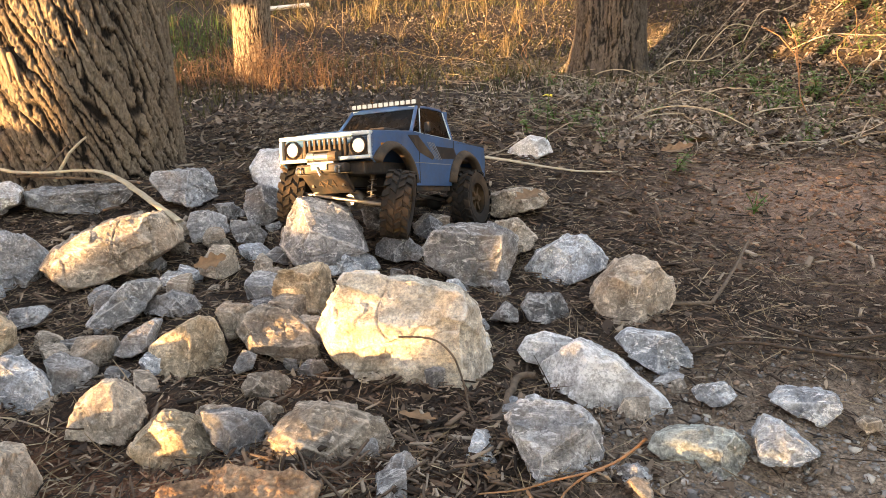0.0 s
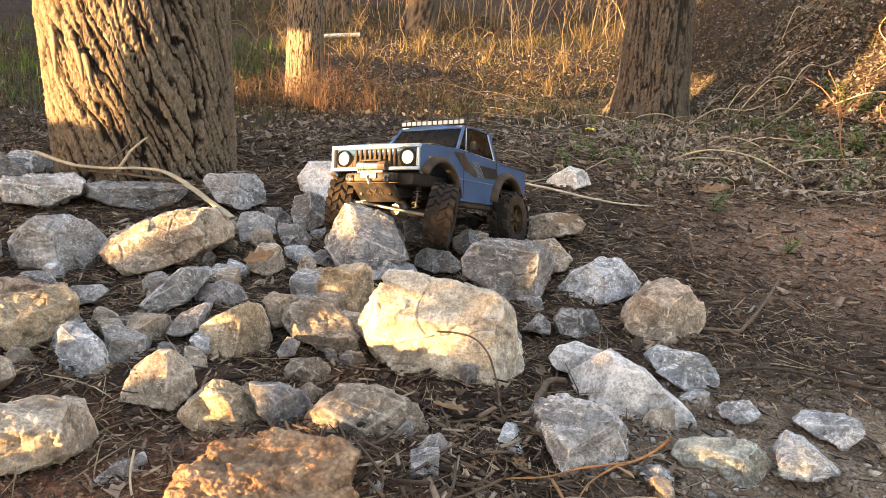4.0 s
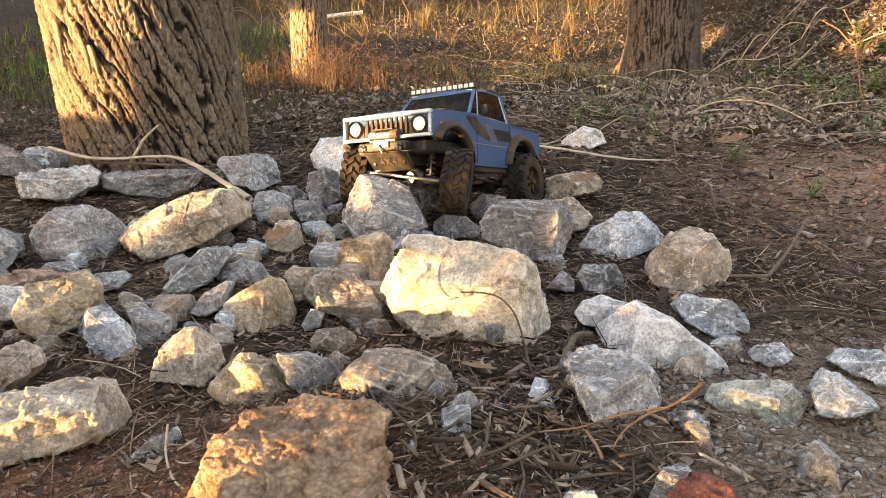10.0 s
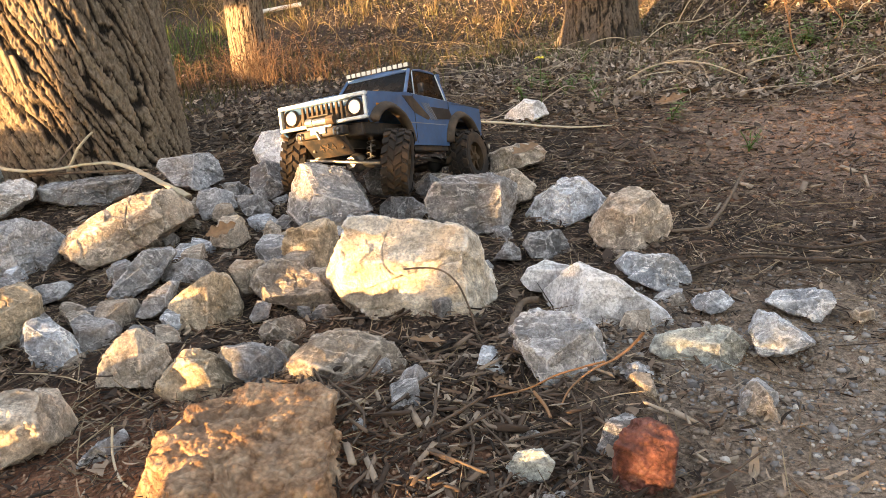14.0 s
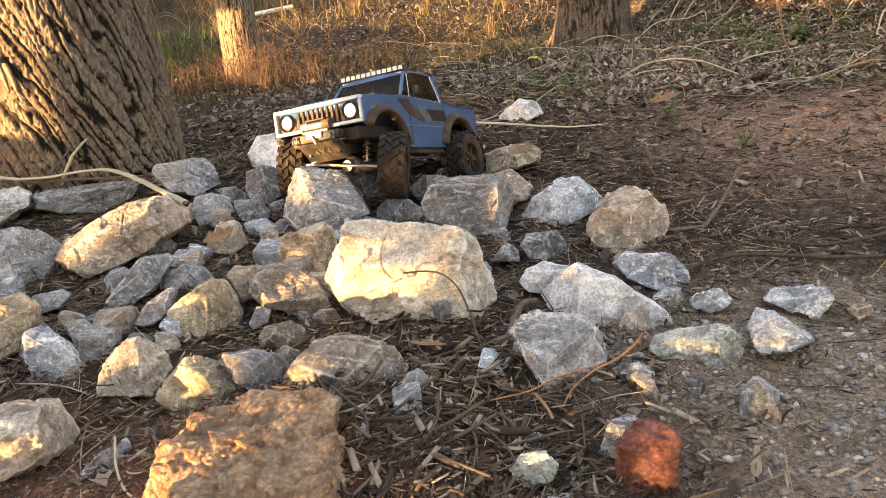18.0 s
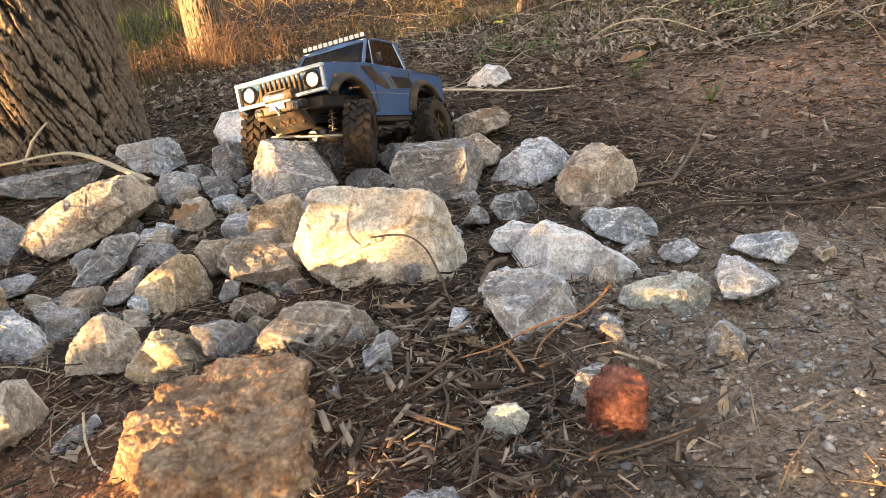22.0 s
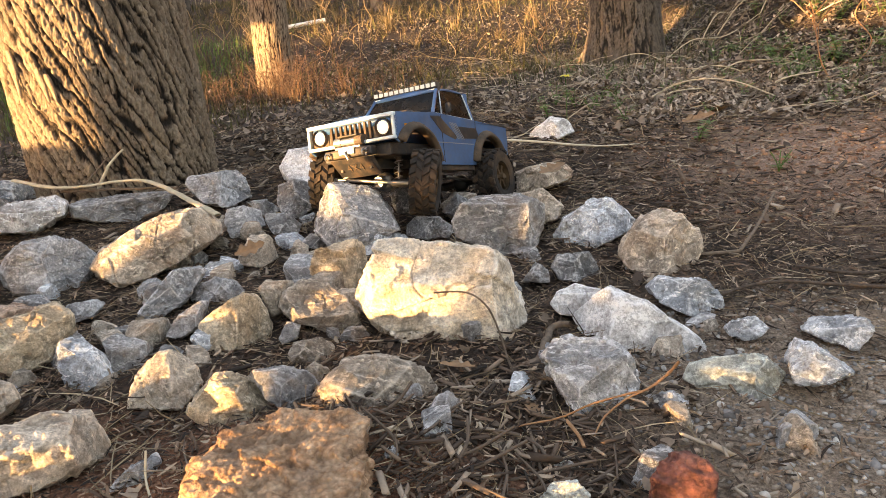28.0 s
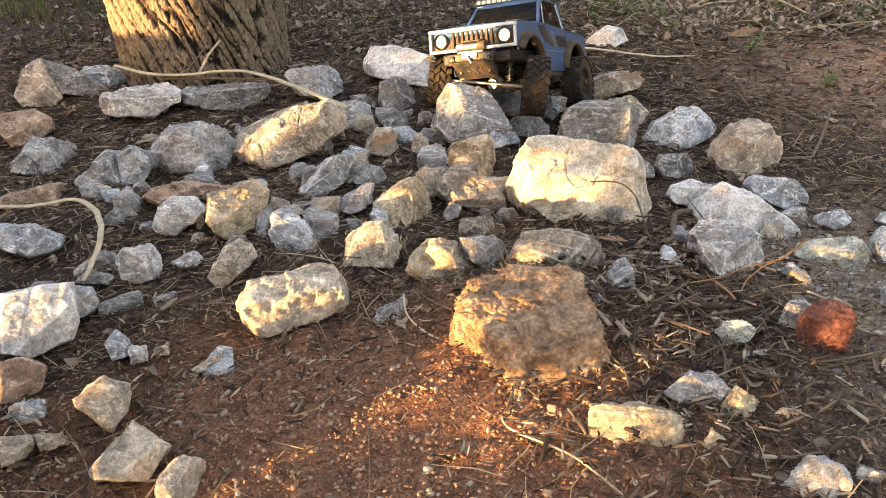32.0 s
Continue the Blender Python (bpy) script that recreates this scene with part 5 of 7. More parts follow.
for sgn in (1, -1):
    part("side_panel", slab(side_outline(), sgn * (W - 0.004), sgn * W), PAINT, truck)
hood = []
for x, zc, w in ((0.214, 0.180, 0.080), (0.210, 0.186, 0.084), (0.16, 0.1905, 0.0865), (0.10, 0.194, 0.0865), (0.070, 0.196, 0.0865)):
    ring = [(x, w, zc - 0.012), (x, w, zc - 0.004), (x, w - 0.006, zc)]
    ring += [(x, y * w, zc + 0.0035 * (1 - (y * 1.1) ** 2)) for y in (0.6, 0.2, -0.2, -0.6)]
    ring += [(x, -w + 0.006, zc), (x, -w, zc - 0.004), (x, -w, zc - 0.012)]
    hood.append(ring)
part("hood", loft(hood), PAINT, truck, "blue hood dusted with dry mud", True)
part("hood_scoop", boxed((0.085, 0.036, 0.193), (0.135, 0.066, 0.1985), 0.002), BLACK, truck)
part("cowl", boxed((0.060, -0.080, 0.188), (0.078, 0.080, 0.197), 0.003), BLACK, truck)
# front: surround of four bars, grille with slats, lamps
fr = bmesh.new()
for lo, hi in (((0.211, -0.090, 0.179), (0.220, 0.090, 0.186)), ((0.211, -0.090, 0.142), (0.220, 0.090, 0.148)), ((0.211, -0.090, 0.148), (0.220, -0.0845, 0.179)), ((0.211, 0.0845, 0.148), (0.220, 0.090, 0.179))):
    box(fr, lo, hi, 0.0015)
part("grille_surround", fr, TRIM, truck, "pale metal surround of the grille")
grille = part("grille", boxed((0.207, -0.0845, 0.148), (0.212, 0.0845, 0.179)), BLACK, truck)
for i in range(9):
    y = -0.040 + i * 0.010
    part("slat", boxed((0.212, y - 0.0022, 0.1495), (0.217, y + 0.0022, 0.1778), 0.0008), MUDDY, grille)
for y in (-0.0655, 0.0655):
    bz = bmesh.new()
    bmesh.ops.create_cone(bz, cap_ends=False, segments=28, radius1=0.0155, radius2=0.0140, depth=0.008, matrix=Matrix.Translation((0.216, y, 0.1635)) @ Matrix.Rotation(radians(90), 4, 'Y'))
    box(bz, (0.2115, y - 0.0170, 0.1490), (0.2135, y + 0.0170, 0.1783), 0.0008)
    lamp = part("headlight", bz, MUDDY, truck)
    ls = bmesh.new()
    bmesh.ops.create_uvsphere(ls, u_segments=20, v_segments=10, radius=0.0112, matrix=Matrix.Translation((0.2160, y, 0.1635)) @ Matrix.Diagonal((0.35, 1, 1, 1)))
    part("lens", ls, HEADLAMP, lamp, "glowing warm white lens", True)
    part("side_marker", boxed((0.176, y * 1.374 - 0.001, 0.160), (0.188, y * 1.374 + 0.001, 0.168), 0.0008), AMBER, truck)
# cab
z0, z1 = 0.194, 0.243
base = [(0.072, 0.080), (-0.086, 0.083)]
top = [(0.026, 0.068), (-0.078, 0.068)]
for sgn in (1, -1):
    part("pillar", rod((0.070, sgn * 0.080, z0), (0.026, sgn * 0.068, z1), 0.0035, 8), PAINT, truck)
    part("pillar", rod((-0.085, sgn * 0.081, 0.186), (-0.078, sgn * 0.068, z1), 0.0045, 8), PAINT, truck)
    q = bmesh.new()
    v = [q.verts.new(p) for p in ((0.064, sgn * 0.0805, 0.193), (-0.083, sgn * 0.082, 0.187), (-0.076, sgn * 0.0685, z1), (0.026, sgn * 0.0685, z1))]
    q.faces.new(v)
    bmesh.ops.solidify(q, geom=q.faces[:], thickness=0.001)
    win = part("side_window", q, GLASS, truck)
    part("window_trim", rod((0.040, sgn * 0.0817, 0.193), (0.020, sgn * 0.0705, z1 - 0.002), 0.0013, 6), TRIM, win)
    part("window_trim", rod((0.062, sgn * 0.082, 0.1945), (-0.080, sgn * 0.083, 0.189), 0.0013, 6), TRIM, win)
    part("window_trim", rod((-0.080, sgn * 0.083, 0.189), (-0.073, sgn * 0.070, z1 - 0.002), 0.0013, 6), TRIM, win)
    part("door_line", boxed((-0.078, sgn * W - 0.0006, 0.104), (-0.0768, sgn * W + 0.0006, 0.186)), DECAL, truck)
    part("door_line", boxed((0.060, sgn * W - 0.0006, 0.104), (0.0612, sgn * W + 0.0006, 0.190)), DECAL, truck)
    mir = part("mirror", boxed((0.026, sgn * 0.092 - 0.006, 0.196), (0.034, sgn * 0.092 + 0.006, 0.214), 0.003), BLACK, truck)
    part("stalk", rod((0.034, sgn * 0.086, 0.192), (0.031, sgn * 0.091, 0.200), 0.0016, 6), BLACK, mir)
    # flank decals: a dark field and slanting stripes
    part("decal", slab([(0.060, 0.158), (0.100, 0.186), (0.066, 0.188), (0.004, 0.152), (0.012, 0.147)], sgn * (W + 0.0002), sgn * (W + 0.0008)), DECAL, truck)
    part("decal", slab([(-0.018, 0.150), (0.012, 0.172), (-0.078, 0.172), (-0.090, 0.152)], sgn * (W + 0.0002), sgn * (W + 0.0008)), DECAL, truck)
    for k in range(5):
        x = -0.010 + k * 0.006
        part("stripe", slab([(x - 0.014, 0.148), (x - 0.0115, 0.148), (x + 0.0185, 0.178), (x + 0.016, 0.178)], sgn * (W + 0.0009), sgn * (W + 0.0014)), GREYLINE, truck)
    part("sill_line", boxed((-0.062, sgn * W - 0.0006, 0.1395), (0.086, sgn * W + 0.0008, 0.1410)), GREYLINE, truck)
    part("sill", boxed((-0.066, sgn * 0.078 - 0.008, 0.090), (0.084, sgn * 0.078 + 0.008, 0.100), 0.002), BLACK, truck)
    # arch flares with bolt heads
    for ax, r, a0, a1 in ((F_AX, 0.068, 172, 38), (R_AX, 0.066, 170, 10)):
        secs = []
        for i in range(15):
            a = radians(a0 + (a1 - a0) * i / 14)
            secs.append([(ax + rr * math.cos(a), sgn * yy, 0.095 + rr * math.sin(a)) for rr, yy in ((r - 0.004, W - 0.006), (r + 0.010, W - 0.001), (r + 0.009, W + 0.003), (r + 0.002, W + 0.011), (r - 0.003, W + 0.011))])
        flare = part("arch_flare", loft(secs), MUDDY, truck, "mud-caked wheel arch flare", True)
        for i in range(7):
            a = radians(a0 + (a1 - a0) * (i + 0.5) / 7)
            p = Vector((ax + (r + 0.006) * math.cos(a), sgn * (W + 0.0035), 0.095 + (r + 0.006) * math.sin(a)))
            part("bolt", rod(p, p + Vector((0, sgn * 0.0022, 0)), 0.0018, 6), BLACK, flare)
ws = bmesh.new()
ws.faces.new([ws.verts.new(p) for p in ((0.070, 0.079, z0), (0.070, -0.079, z0), (0.026, -0.067, z1), (0.026, 0.067, z1))])
bmesh.ops.solidify(ws, geom=ws.faces[:], thickness=0.001)
wind = part("windscreen", ws, GLASS, truck, "dark windscreen speckled with dried mud")
part("windscreen_trim", rod((0.0715, 0.080, z0 + 0.001), (0.0715, -0.080, z0 + 0.001), 0.002, 6), PAINT, wind)
part("windscreen_trim", rod((0.027, 0.068, z1), (0.027, -0.068, z1), 0.0025, 6), TRIM, wind)
roof = []
for x, z in ((0.030, 0.2425), (0.026, 0.2455), (-0.02, 0.249), (-0.070, 0.2475), (-0.082, 0.242)):
    roof.append([(x, 0.070, z - 0.005), (x, 0.068, z - 0.001)] + [(x, y * 0.066, z + 0.003 * (1 - y * y)) for y in (0.8, 0.3, -0.3, -0.8)] + [(x, -0.068, z - 0.001), (x, -0.070, z - 0.005)])
part("roof", loft(roof), PAINT, truck, "", True)
part("cab_back", slab([(-0.088, 0.120), (-0.080, 0.120), (-0.078, 0.243), (-0.084, 0.243)], -0.075, 0.075), PAINT, truck)
bed = part("bed", boxed((-0.222, -0.084, 0.150), (-0.088, 0.084, 0.154)), BLACK, truck)
part("tailgate", boxed((-0.226, -0.089, 0.118), (-0.221, 0.089, 0.180), 0.0015), PAINT, truck)
for sgn in (1, -1):
    part("bed_rail", boxed((-0.224, sgn * 0.084 - 0.006, 0.180), (-0.090, sgn * 0.084 + 0.006, 0.1865), 0.002), BLACK, bed)
    part("tail_lamp", boxed((-0.228, sgn * 0.078 - 0.005, 0.140), (-0.2255, sgn * 0.078 + 0.005, 0.160), 0.001), AMBER, truck)
# roof light bar
bar = part("light_bar", boxed((0.014, -0.071, 0.2480), (0.027, 0.071, 0.2575), 0.0012), BLACK, truck, "lit bar of white lamp cells")
for i in range(12):
    y = -0.0645 + i * 0.01173
    part("cell", boxed((0.0265, y - 0.0046, 0.2490), (0.0285, y + 0.0042, 0.2565), 0.0012), LED, bar)
for sgn in (1, -1):
    part("bracket", boxed((0.016, sgn * 0.069 - 0.002, 0.238), (0.024, sgn * 0.069 + 0.002, 0.250), 0.0005), BLACK, bar)
# bumper, winch, shackles, skid plate
bump_ = part("bumper", boxed((0.213, -0.048, 0.122), (0.232, 0.048, 0.137), 0.003), BLACK, truck, "black bumper dusted brown")
winch = part("winch", boxed((0.214, -0.026, 0.137), (0.230, 0.026, 0.141), 0.001), STEEL, truck)
part("drum", rod((0.222, -0.014, 0.149), (0.222, 0.014, 0.149), 0.0075, 14), STEEL, winch)
part("motor", rod((0.222, 0.014, 0.149), (0.222, 0.029, 0.149), 0.0085, 14), BLACK, winch)
part("gearbox", rod((0.222, -0.028, 0.149), (0.222, -0.014, 0.149), 0.0085, 14), STEEL, winch)
part("top_plate", boxed((0.216, -0.020, 0.157), (0.228, 0.020, 0.160), 0.001), BLACK, winch)
part("fairlead", boxed((0.232, -0.016, 0.127), (0.235, 0.016, 0.137), 0.001), STEEL, winch)
part("hook", rod((0.236, 0.004, 0.118), (0.238, -0.002, 0.132), 0.002, 8), STEEL, winch)
for sgn in (1, -1):
    sh = part("shackle", rod((0.236, sgn * 0.038 - 0.005, 0.131), (0.236, sgn * 0.038 + 0.005, 0.131), 0.0018, 8), STEEL, truck)
    ring = [[(0.238 + (0.006 + 0.0016 * math.cos(w)) * math.sin(a), sgn * 0.038 + 0.0016 * math.sin(w), 0.126 + (0.006 + 0.0016 * math.cos(w)) * math.cos(a)) for w in (0, 1.257, 2.513, 3.77, 5.03)] for a in np.linspace(-2.4, 2.4, 14)]
    part("bow", loft(ring), STEEL, sh)
skid = part("skid_plate", slab([(0.214, 0.121), (0.228, 0.120), (0.196, 0.090), (0.190, 0.092)], -0.040, 0.040), BLACK, truck)
txt = bpy.data.curves.new("lettering", 'FONT')
txt.body, txt.size, txt.extrude, txt.align_x, txt.align_y = "4X4", 0.021, 0.0008, 'CENTER', 'CENTER'
lettering = new("lettering", txt)
bpy.context.view_layer.update()
tm = bpy.data.meshes.new_from_object(lettering.evaluated_get(bpy.context.evaluated_depsgraph_get()))
bpy.data.objects.remove(lettering)
tm.materials.clear()
tm.materials.append(MUDDY)
part("lettering", tm, None, skid, "muddy raised letters 4X4", False,
     Matrix.Translation((0.2125, 0, 0.1048)) @ Matrix(((0, 0.73, 0.684, 0), (1, 0, 0, 0), (0, 0.684, -0.73, 0), (0, 0, 0, 1))))
# frame, axles, links, dampers
for sgn in (1, -1):
    part("frame_rail", boxed((-0.215, sgn * 0.030 - 0.003, 0.100), (0.212, sgn * 0.030 + 0.003, 0.116), 0.001), BLACK, truck)
part("gearbox", boxed((-0.02, -0.026, 0.085), (0.06, 0.026, 0.120), 0.005), BLACK, truck)
part("inner_tub", boxed((-0.215, -0.070, 0.118), (0.205, 0.070, 0.140), 0.004), BLACK, truck)
WHEELS = {(1, 1): (F_AX, 0.068), (1, -1): (F_AX + 0.012, 0.094), (-1, 1): (R_AX, 0.074), (-1, -1): (R_AX, 0.066)}
TM, RM = tyre_mesh(), rim_mesh()
LUGS = [lug_mesh(-0.0225, -0.0125, 0.10, 0.0565), lug_mesh(-0.0112, -0.0012, -0.16, 0.0575), lug_mesh(0.0012, 0.0112, 0.16, 0.0575), lug_mesh(0.0125, 0.0225, -0.10, 0.0565)]
for end in (1, -1):
    (xl, zl), (xr, zr) = WHEELS[(end, 1)], WHEELS[(end, -1)]
    l, r = Vector((xl, 0.078, zl)), Vector((xr, -0.078, zr))
    axle = part("axle", rod(r, l, 0.0075, 12), BLACK, truck)
    mid = r.lerp(l, 0.62)
    dm = bmesh.new()
    bmesh.ops.create_uvsphere(dm, u_segments=16, v_segments=10, radius=0.017, matrix=Matrix.Translation(mid))
    part("differential", dm, STEEL if end == 1 else BLACK, axle, "", True)
    part("cover", rod(mid + Vector((end * 0.012, 0, 0)), mid + Vector((end * 0.021, 0, 0)), 0.013, 10, 0.010), STEEL, axle)
    if end == 1:
        part("tie_rod", rod(r + Vector((0.034, -0.004, 0.001)), l + Vector((0.030, 0.004, 0.001)), 0.0030, 10), STEEL, axle, "bright steel tie rod")
        part("drag_link", rod(r.lerp(l, 0.25) + Vector((0.036, 0, 0.004)), Vector((0.195, 0.030, 0.106)), 0.0024, 8), STEEL, axle)
    for sgn, at in ((1, l), (-1, r)):
        yk = sgn * 0.045
        foot = r.lerp(l, 0.5 + yk / 0.156)
        part("lower_link", rod(foot, Vector((end * 0.045, sgn * 0.028, 0.085)), 0.0032, 8), STEEL, truck)
        hi = Vector((foot.x - end * 0.006, sgn * 0.052, 0.150))
        damper = part("damper", rod(foot.lerp(hi, 0.45), hi, 0.0052, 12), BLACK, truck)
        part("shaft", rod(foot, foot.lerp(hi, 0.5), 0.0018, 8), STEEL, damper)
        part("coil", spring(foot.lerp(hi, 0.06), foot.lerp(hi, 0.92), 0.0072, 0.0011), STEEL, damper, "", True)
        steer = 24 if end == 1 else 0
        lean = math.degrees(math.atan2(l.z - r.z, 0.156))
        hub = Matrix.Translation(at + Vector((0, sgn * 0.020, 0))) @ pose(0, 0, 0, lean, 0, steer) @ (Matrix.Identity(4) if sgn == 1 else Matrix.Rotation(math.pi, 4, 'Z'))
        part("hub", rod((0, -0.020, 0), (0, 0.004, 0), 0.011, 12), BLACK, truck, "", False, hub)
        tyre = part("tyre", TM, None, truck, "knobbly black tyre caked with dry mud", False, hub)
        part("rim", RM, None, truck, "", False, hub)
        for i in range(20):
            for lug, off in zip(LUGS, (0.0, 0.5, 0.0, 0.5)):
                part("tread_block", lug, None, tyre, "", False, Matrix.Rotation((i + off) / 20 * 2 * math.pi, 4, 'Y'))
        part("knuckle", boxed(at - Vector((0.010, 0.008, 0.016)), at + Vector((0.010, 0.008, 0.016)), 0.003), MUDDY, axle)

# ---- litter, plants and twigs ----
def mesh_np(name, verts, faces, mat, shade=False):
    me = bpy.data.meshes.new(name)
    n, k = faces.shape
    me.vertices.add(len(verts))
    me.vertices.foreach_set("co", np.asarray(verts, np.float32).ravel())
    me.loops.add(n * k)
    me.loops.foreach_set("vertex_index", faces.astype(np.int32).ravel())
    me.polygons.add(n)
    me.polygons.foreach_set("loop_start", np.arange(0, n * k, k, dtype=np.int32))
    me.update(calc_edges=True)
    if shade:
        me.polygons.foreach_set("use_smooth", [True] * n)
    me.materials.append(mat)
    return me


def strips(line, side, width):
    """Flat bent strips: line (n, k, 3), side (n, 3) or (n, k, 3), width (n, k)."""
    n, k, _ = line.shape
    if side.ndim == 2:
        side = side[:, None, :]
    a, b = line - side * width[..., None] / 2, line + side * width[..., None] / 2
    v = np.stack([a, b], 2).reshape(-1, 3)
    i = (np.arange(n)[:, None] * k + np.arange(k - 1)[None]) * 2
    f = np.stack([i, i + 1, i + 3, i + 2], -1).reshape(-1, 4)
    return v, f


def tubes(line, radius, sides=5):
    """Round stalks: line (n, k, 3), radius (n, k)."""
    n, k, _ = line.shape
    d = np.gradient(line, axis=1)
    d /= np.linalg.norm(d, axis=2, keepdims=True) + 1e-9
    ref = np.where(np.abs(d[..., 2:3]) > 0.9, np.array([1.0, 0, 0]), np.array([0, 0, 1.0]))
    u = np.cross(d, ref)
    u /= np.linalg.norm(u, axis=2, keepdims=True) + 1e-9
    w = np.cross(d, u)
    a = np.arange(sides) / sides * 2 * math.pi
    ring = line[:, :, None] + radius[..., None, None] * (np.cos(a)[:, None] * u[:, :, None] + np.sin(a)[:, None] * w[:, :, None])
    v = ring.reshape(-1, 3)
    base = (np.arange(n)[:, None, None] * k + np.arange(k - 1)[None, :, None]) * sides
    s = np.arange(sides)
    i, j = base + s, base + (s + 1) % sides
    f = np.stack([i, j, j + sides, i + sides], -1).reshape(-1, 4)
    return v, f


def island_material(name, stops, rough=0.85, fine=90, through_light=0.0, relief=0.001):
    """Colours that differ from piece to piece of one heap."""
    m, t, b = material(name)
    geo = t.nodes.new("ShaderNodeNewGeometry")
    base = ramp(t, geo.outputs["Random Per Island"], stops)
    tc = t.nodes.new("ShaderNodeTexCoord")
    n = noise_tex(t, tc.outputs["Object"], fine, 4, 0.65)
    base = mixc(t, 0.6, base, ramp(t, n, [(0.3, (0.55,) * 3), (0.7, (1.1,) * 3)]), 'MULTIPLY')
    t.links.new(base, b.inputs["Base Color"])
    b.inputs["Roughness"].default_value = rough
    b.inputs["Transmission Weight"].default_value = 0.0
    if through_light:
        tr = t.nodes.new("ShaderNodeBsdfTranslucent")
        t.links.new(base, tr.inputs[0])
        mx = node(t, "ShaderNodeMixShader", Fac=through_light)
        t.links.new(b.outputs[0], mx.inputs[1])
        t.links.new(tr.outputs[0], mx.inputs[2])
        t.links.new(mx.outputs[0], t.nodes["Material Output"].inputs[0])
    bump(t, b, n, 0.5, relief)
    return m


def spread(name, n, x0, x1, y0, y1, seed, keep=None):
    rng = np.random.default_rng(seed)
    x, y = rng.uniform(x0, x1, n), rng.uniform(y0, y1, n)
    if keep is not None:
        ok = rng.uniform(0, 1, n) < keep(x, y)
        x, y = x[ok], y[ok]
    return x, y, ground_height(x, y), rng


def clumps(x, y, scale, seed, lo=0.35, hi=0.6):
    p = np.stack([x * scale, y * scale, 0 * x], 1)
    return smooth(lo - 0.5, hi - 0.5, fbm(p, 3, seed) * 0.5)


# where bare red clay lies to the right of the pile and where the trodden earth lies in front
def bare(x, y):
    a = 0.9 * np.exp(-(((x - 0.86) / 0.34) ** 2 + ((y - 1.55) / 0.38) ** 2))
    b = np.exp(-(((x + 0.32) / 0.32) ** 2 + ((y - 0.30) / 0.22) ** 2))
    return np.clip(a + b, 0, 1)


def gravelly(x, y):
    return smooth(0.10, 0.30, x) * smooth(0.95, 0.70, y)


LEAF = island_material("dry leaves", [(0.0, (0.040, 0.026, 0.019)), (0.35, (0.11, 0.075, 0.054)), (0.65, (0.22, 0.160, 0.118)), (0.9, (0.31, 0.235, 0.175)), (1.0, (0.46, 0.38, 0.295))], 0.75, 120, 0.15)
SCRAP = island_material("bleached leaf scraps", [(0.0, (0.08, 0.06, 0.045)), (0.35, (0.17, 0.130, 0.098)), (0.7, (0.32, 0.255, 0.20)), (1.0, (0.54, 0.46, 0.38))], 0.8, 120, 0.1)
MULCH = island_material("bark shreds", [(0.0, (0.012, 0.008, 0.006)), (0.45, (0.050, 0.028, 0.018)), (0.8, (0.19, 0.115, 0.074)), (1.0, (0.52, 0.39, 0.28))], 0.9, 200)
CLOD = island_material("clay clods", [(0.0, (0.20, 0.100, 0.062)), (0.6, (0.37, 0.205, 0.132)), (1.0, (0.50, 0.32, 0.22))], 0.95, 300)
TWIG = island_material("dead twigs", [(0.0, (0.03, 0.02, 0.015)), (0.5, (0.09, 0.062, 0.045)), (1.0, (0.25, 0.19, 0.145))], 0.85, 150)
GRAVEL = island_material("gravel", [(0.0, (0.15, 0.115, 0.09)), (0.4, (0.28, 0.225, 0.18)), (0.75, (0.40, 0.34, 0.285)), (0.92, (0.33, 0.20, 0.13)), (1.0, (0.55, 0.52, 0.46))], 0.85, 300)
GREYGRAVEL = island_material("grey gravel", [(0.0, (0.12, 0.11, 0.105)), (0.5, (0.26, 0.25, 0.245)), (0.8, (0.40, 0.39, 0.38)), (1.0, (0.62, 0.58, 0.52))], 0.85, 300)
STRAW = island_material("dry grass", [(0.0, (0.14, 0.095, 0.055)), (0.5, (0.34, 0.25, 0.150)), (1.0, (0.56, 0.45, 0.30))], 0.8, 60, 0.3)
DRYGRASS = island_material("golden dry grass", [(0.0, (0.070, 0.050, 0.028)), (0.5, (0.17, 0.125, 0.068)), (1.0, (0.34, 0.26, 0.155))], 0.8, 60, 0.25)
REDSTEM = island_material("reddish dry stems", [(0.0, (0.085, 0.048, 0.032)), (0.5, (0.16, 0.092, 0.060)), (1.0, (0.30, 0.19, 0.125))], 0.8, 60, 0.2)
GREEN = island_material("green weed leaves", [(0.0, (0.045, 0.095, 0.020)), (0.6, (0.085, 0.17, 0.035)), (1.0, (0.16, 0.25, 0.06))], 0.55, 90, 0.3)
REED = plain("pale split reed", (0.50, 0.43, 0.31), 0.6, 0.0, 80, 0.3)
ORANGESTALK = plain("orange dry stalk", (0.36, 0.185, 0.09), 0.6, 0.0, 90, 0.35)
DARKTWIG = plain("dark bark of a stick", (0.070, 0.050, 0.038), 0.9, 0.0, 160, 0.6, None, 0.0, 0.003)
BROWNTWIG = plain("brown twig", (0.15, 0.11, 0.08), 0.85, 0.0, 120, 0.5)
OAK = plain("oak leaf", (0.23, 0.135, 0.072), 0.7, 0.0, 90, 0.4)
YELLOW = plain("yellow petal", (0.75, 0.62, 0.03), 0.5, 0.0, 60, 0.2)


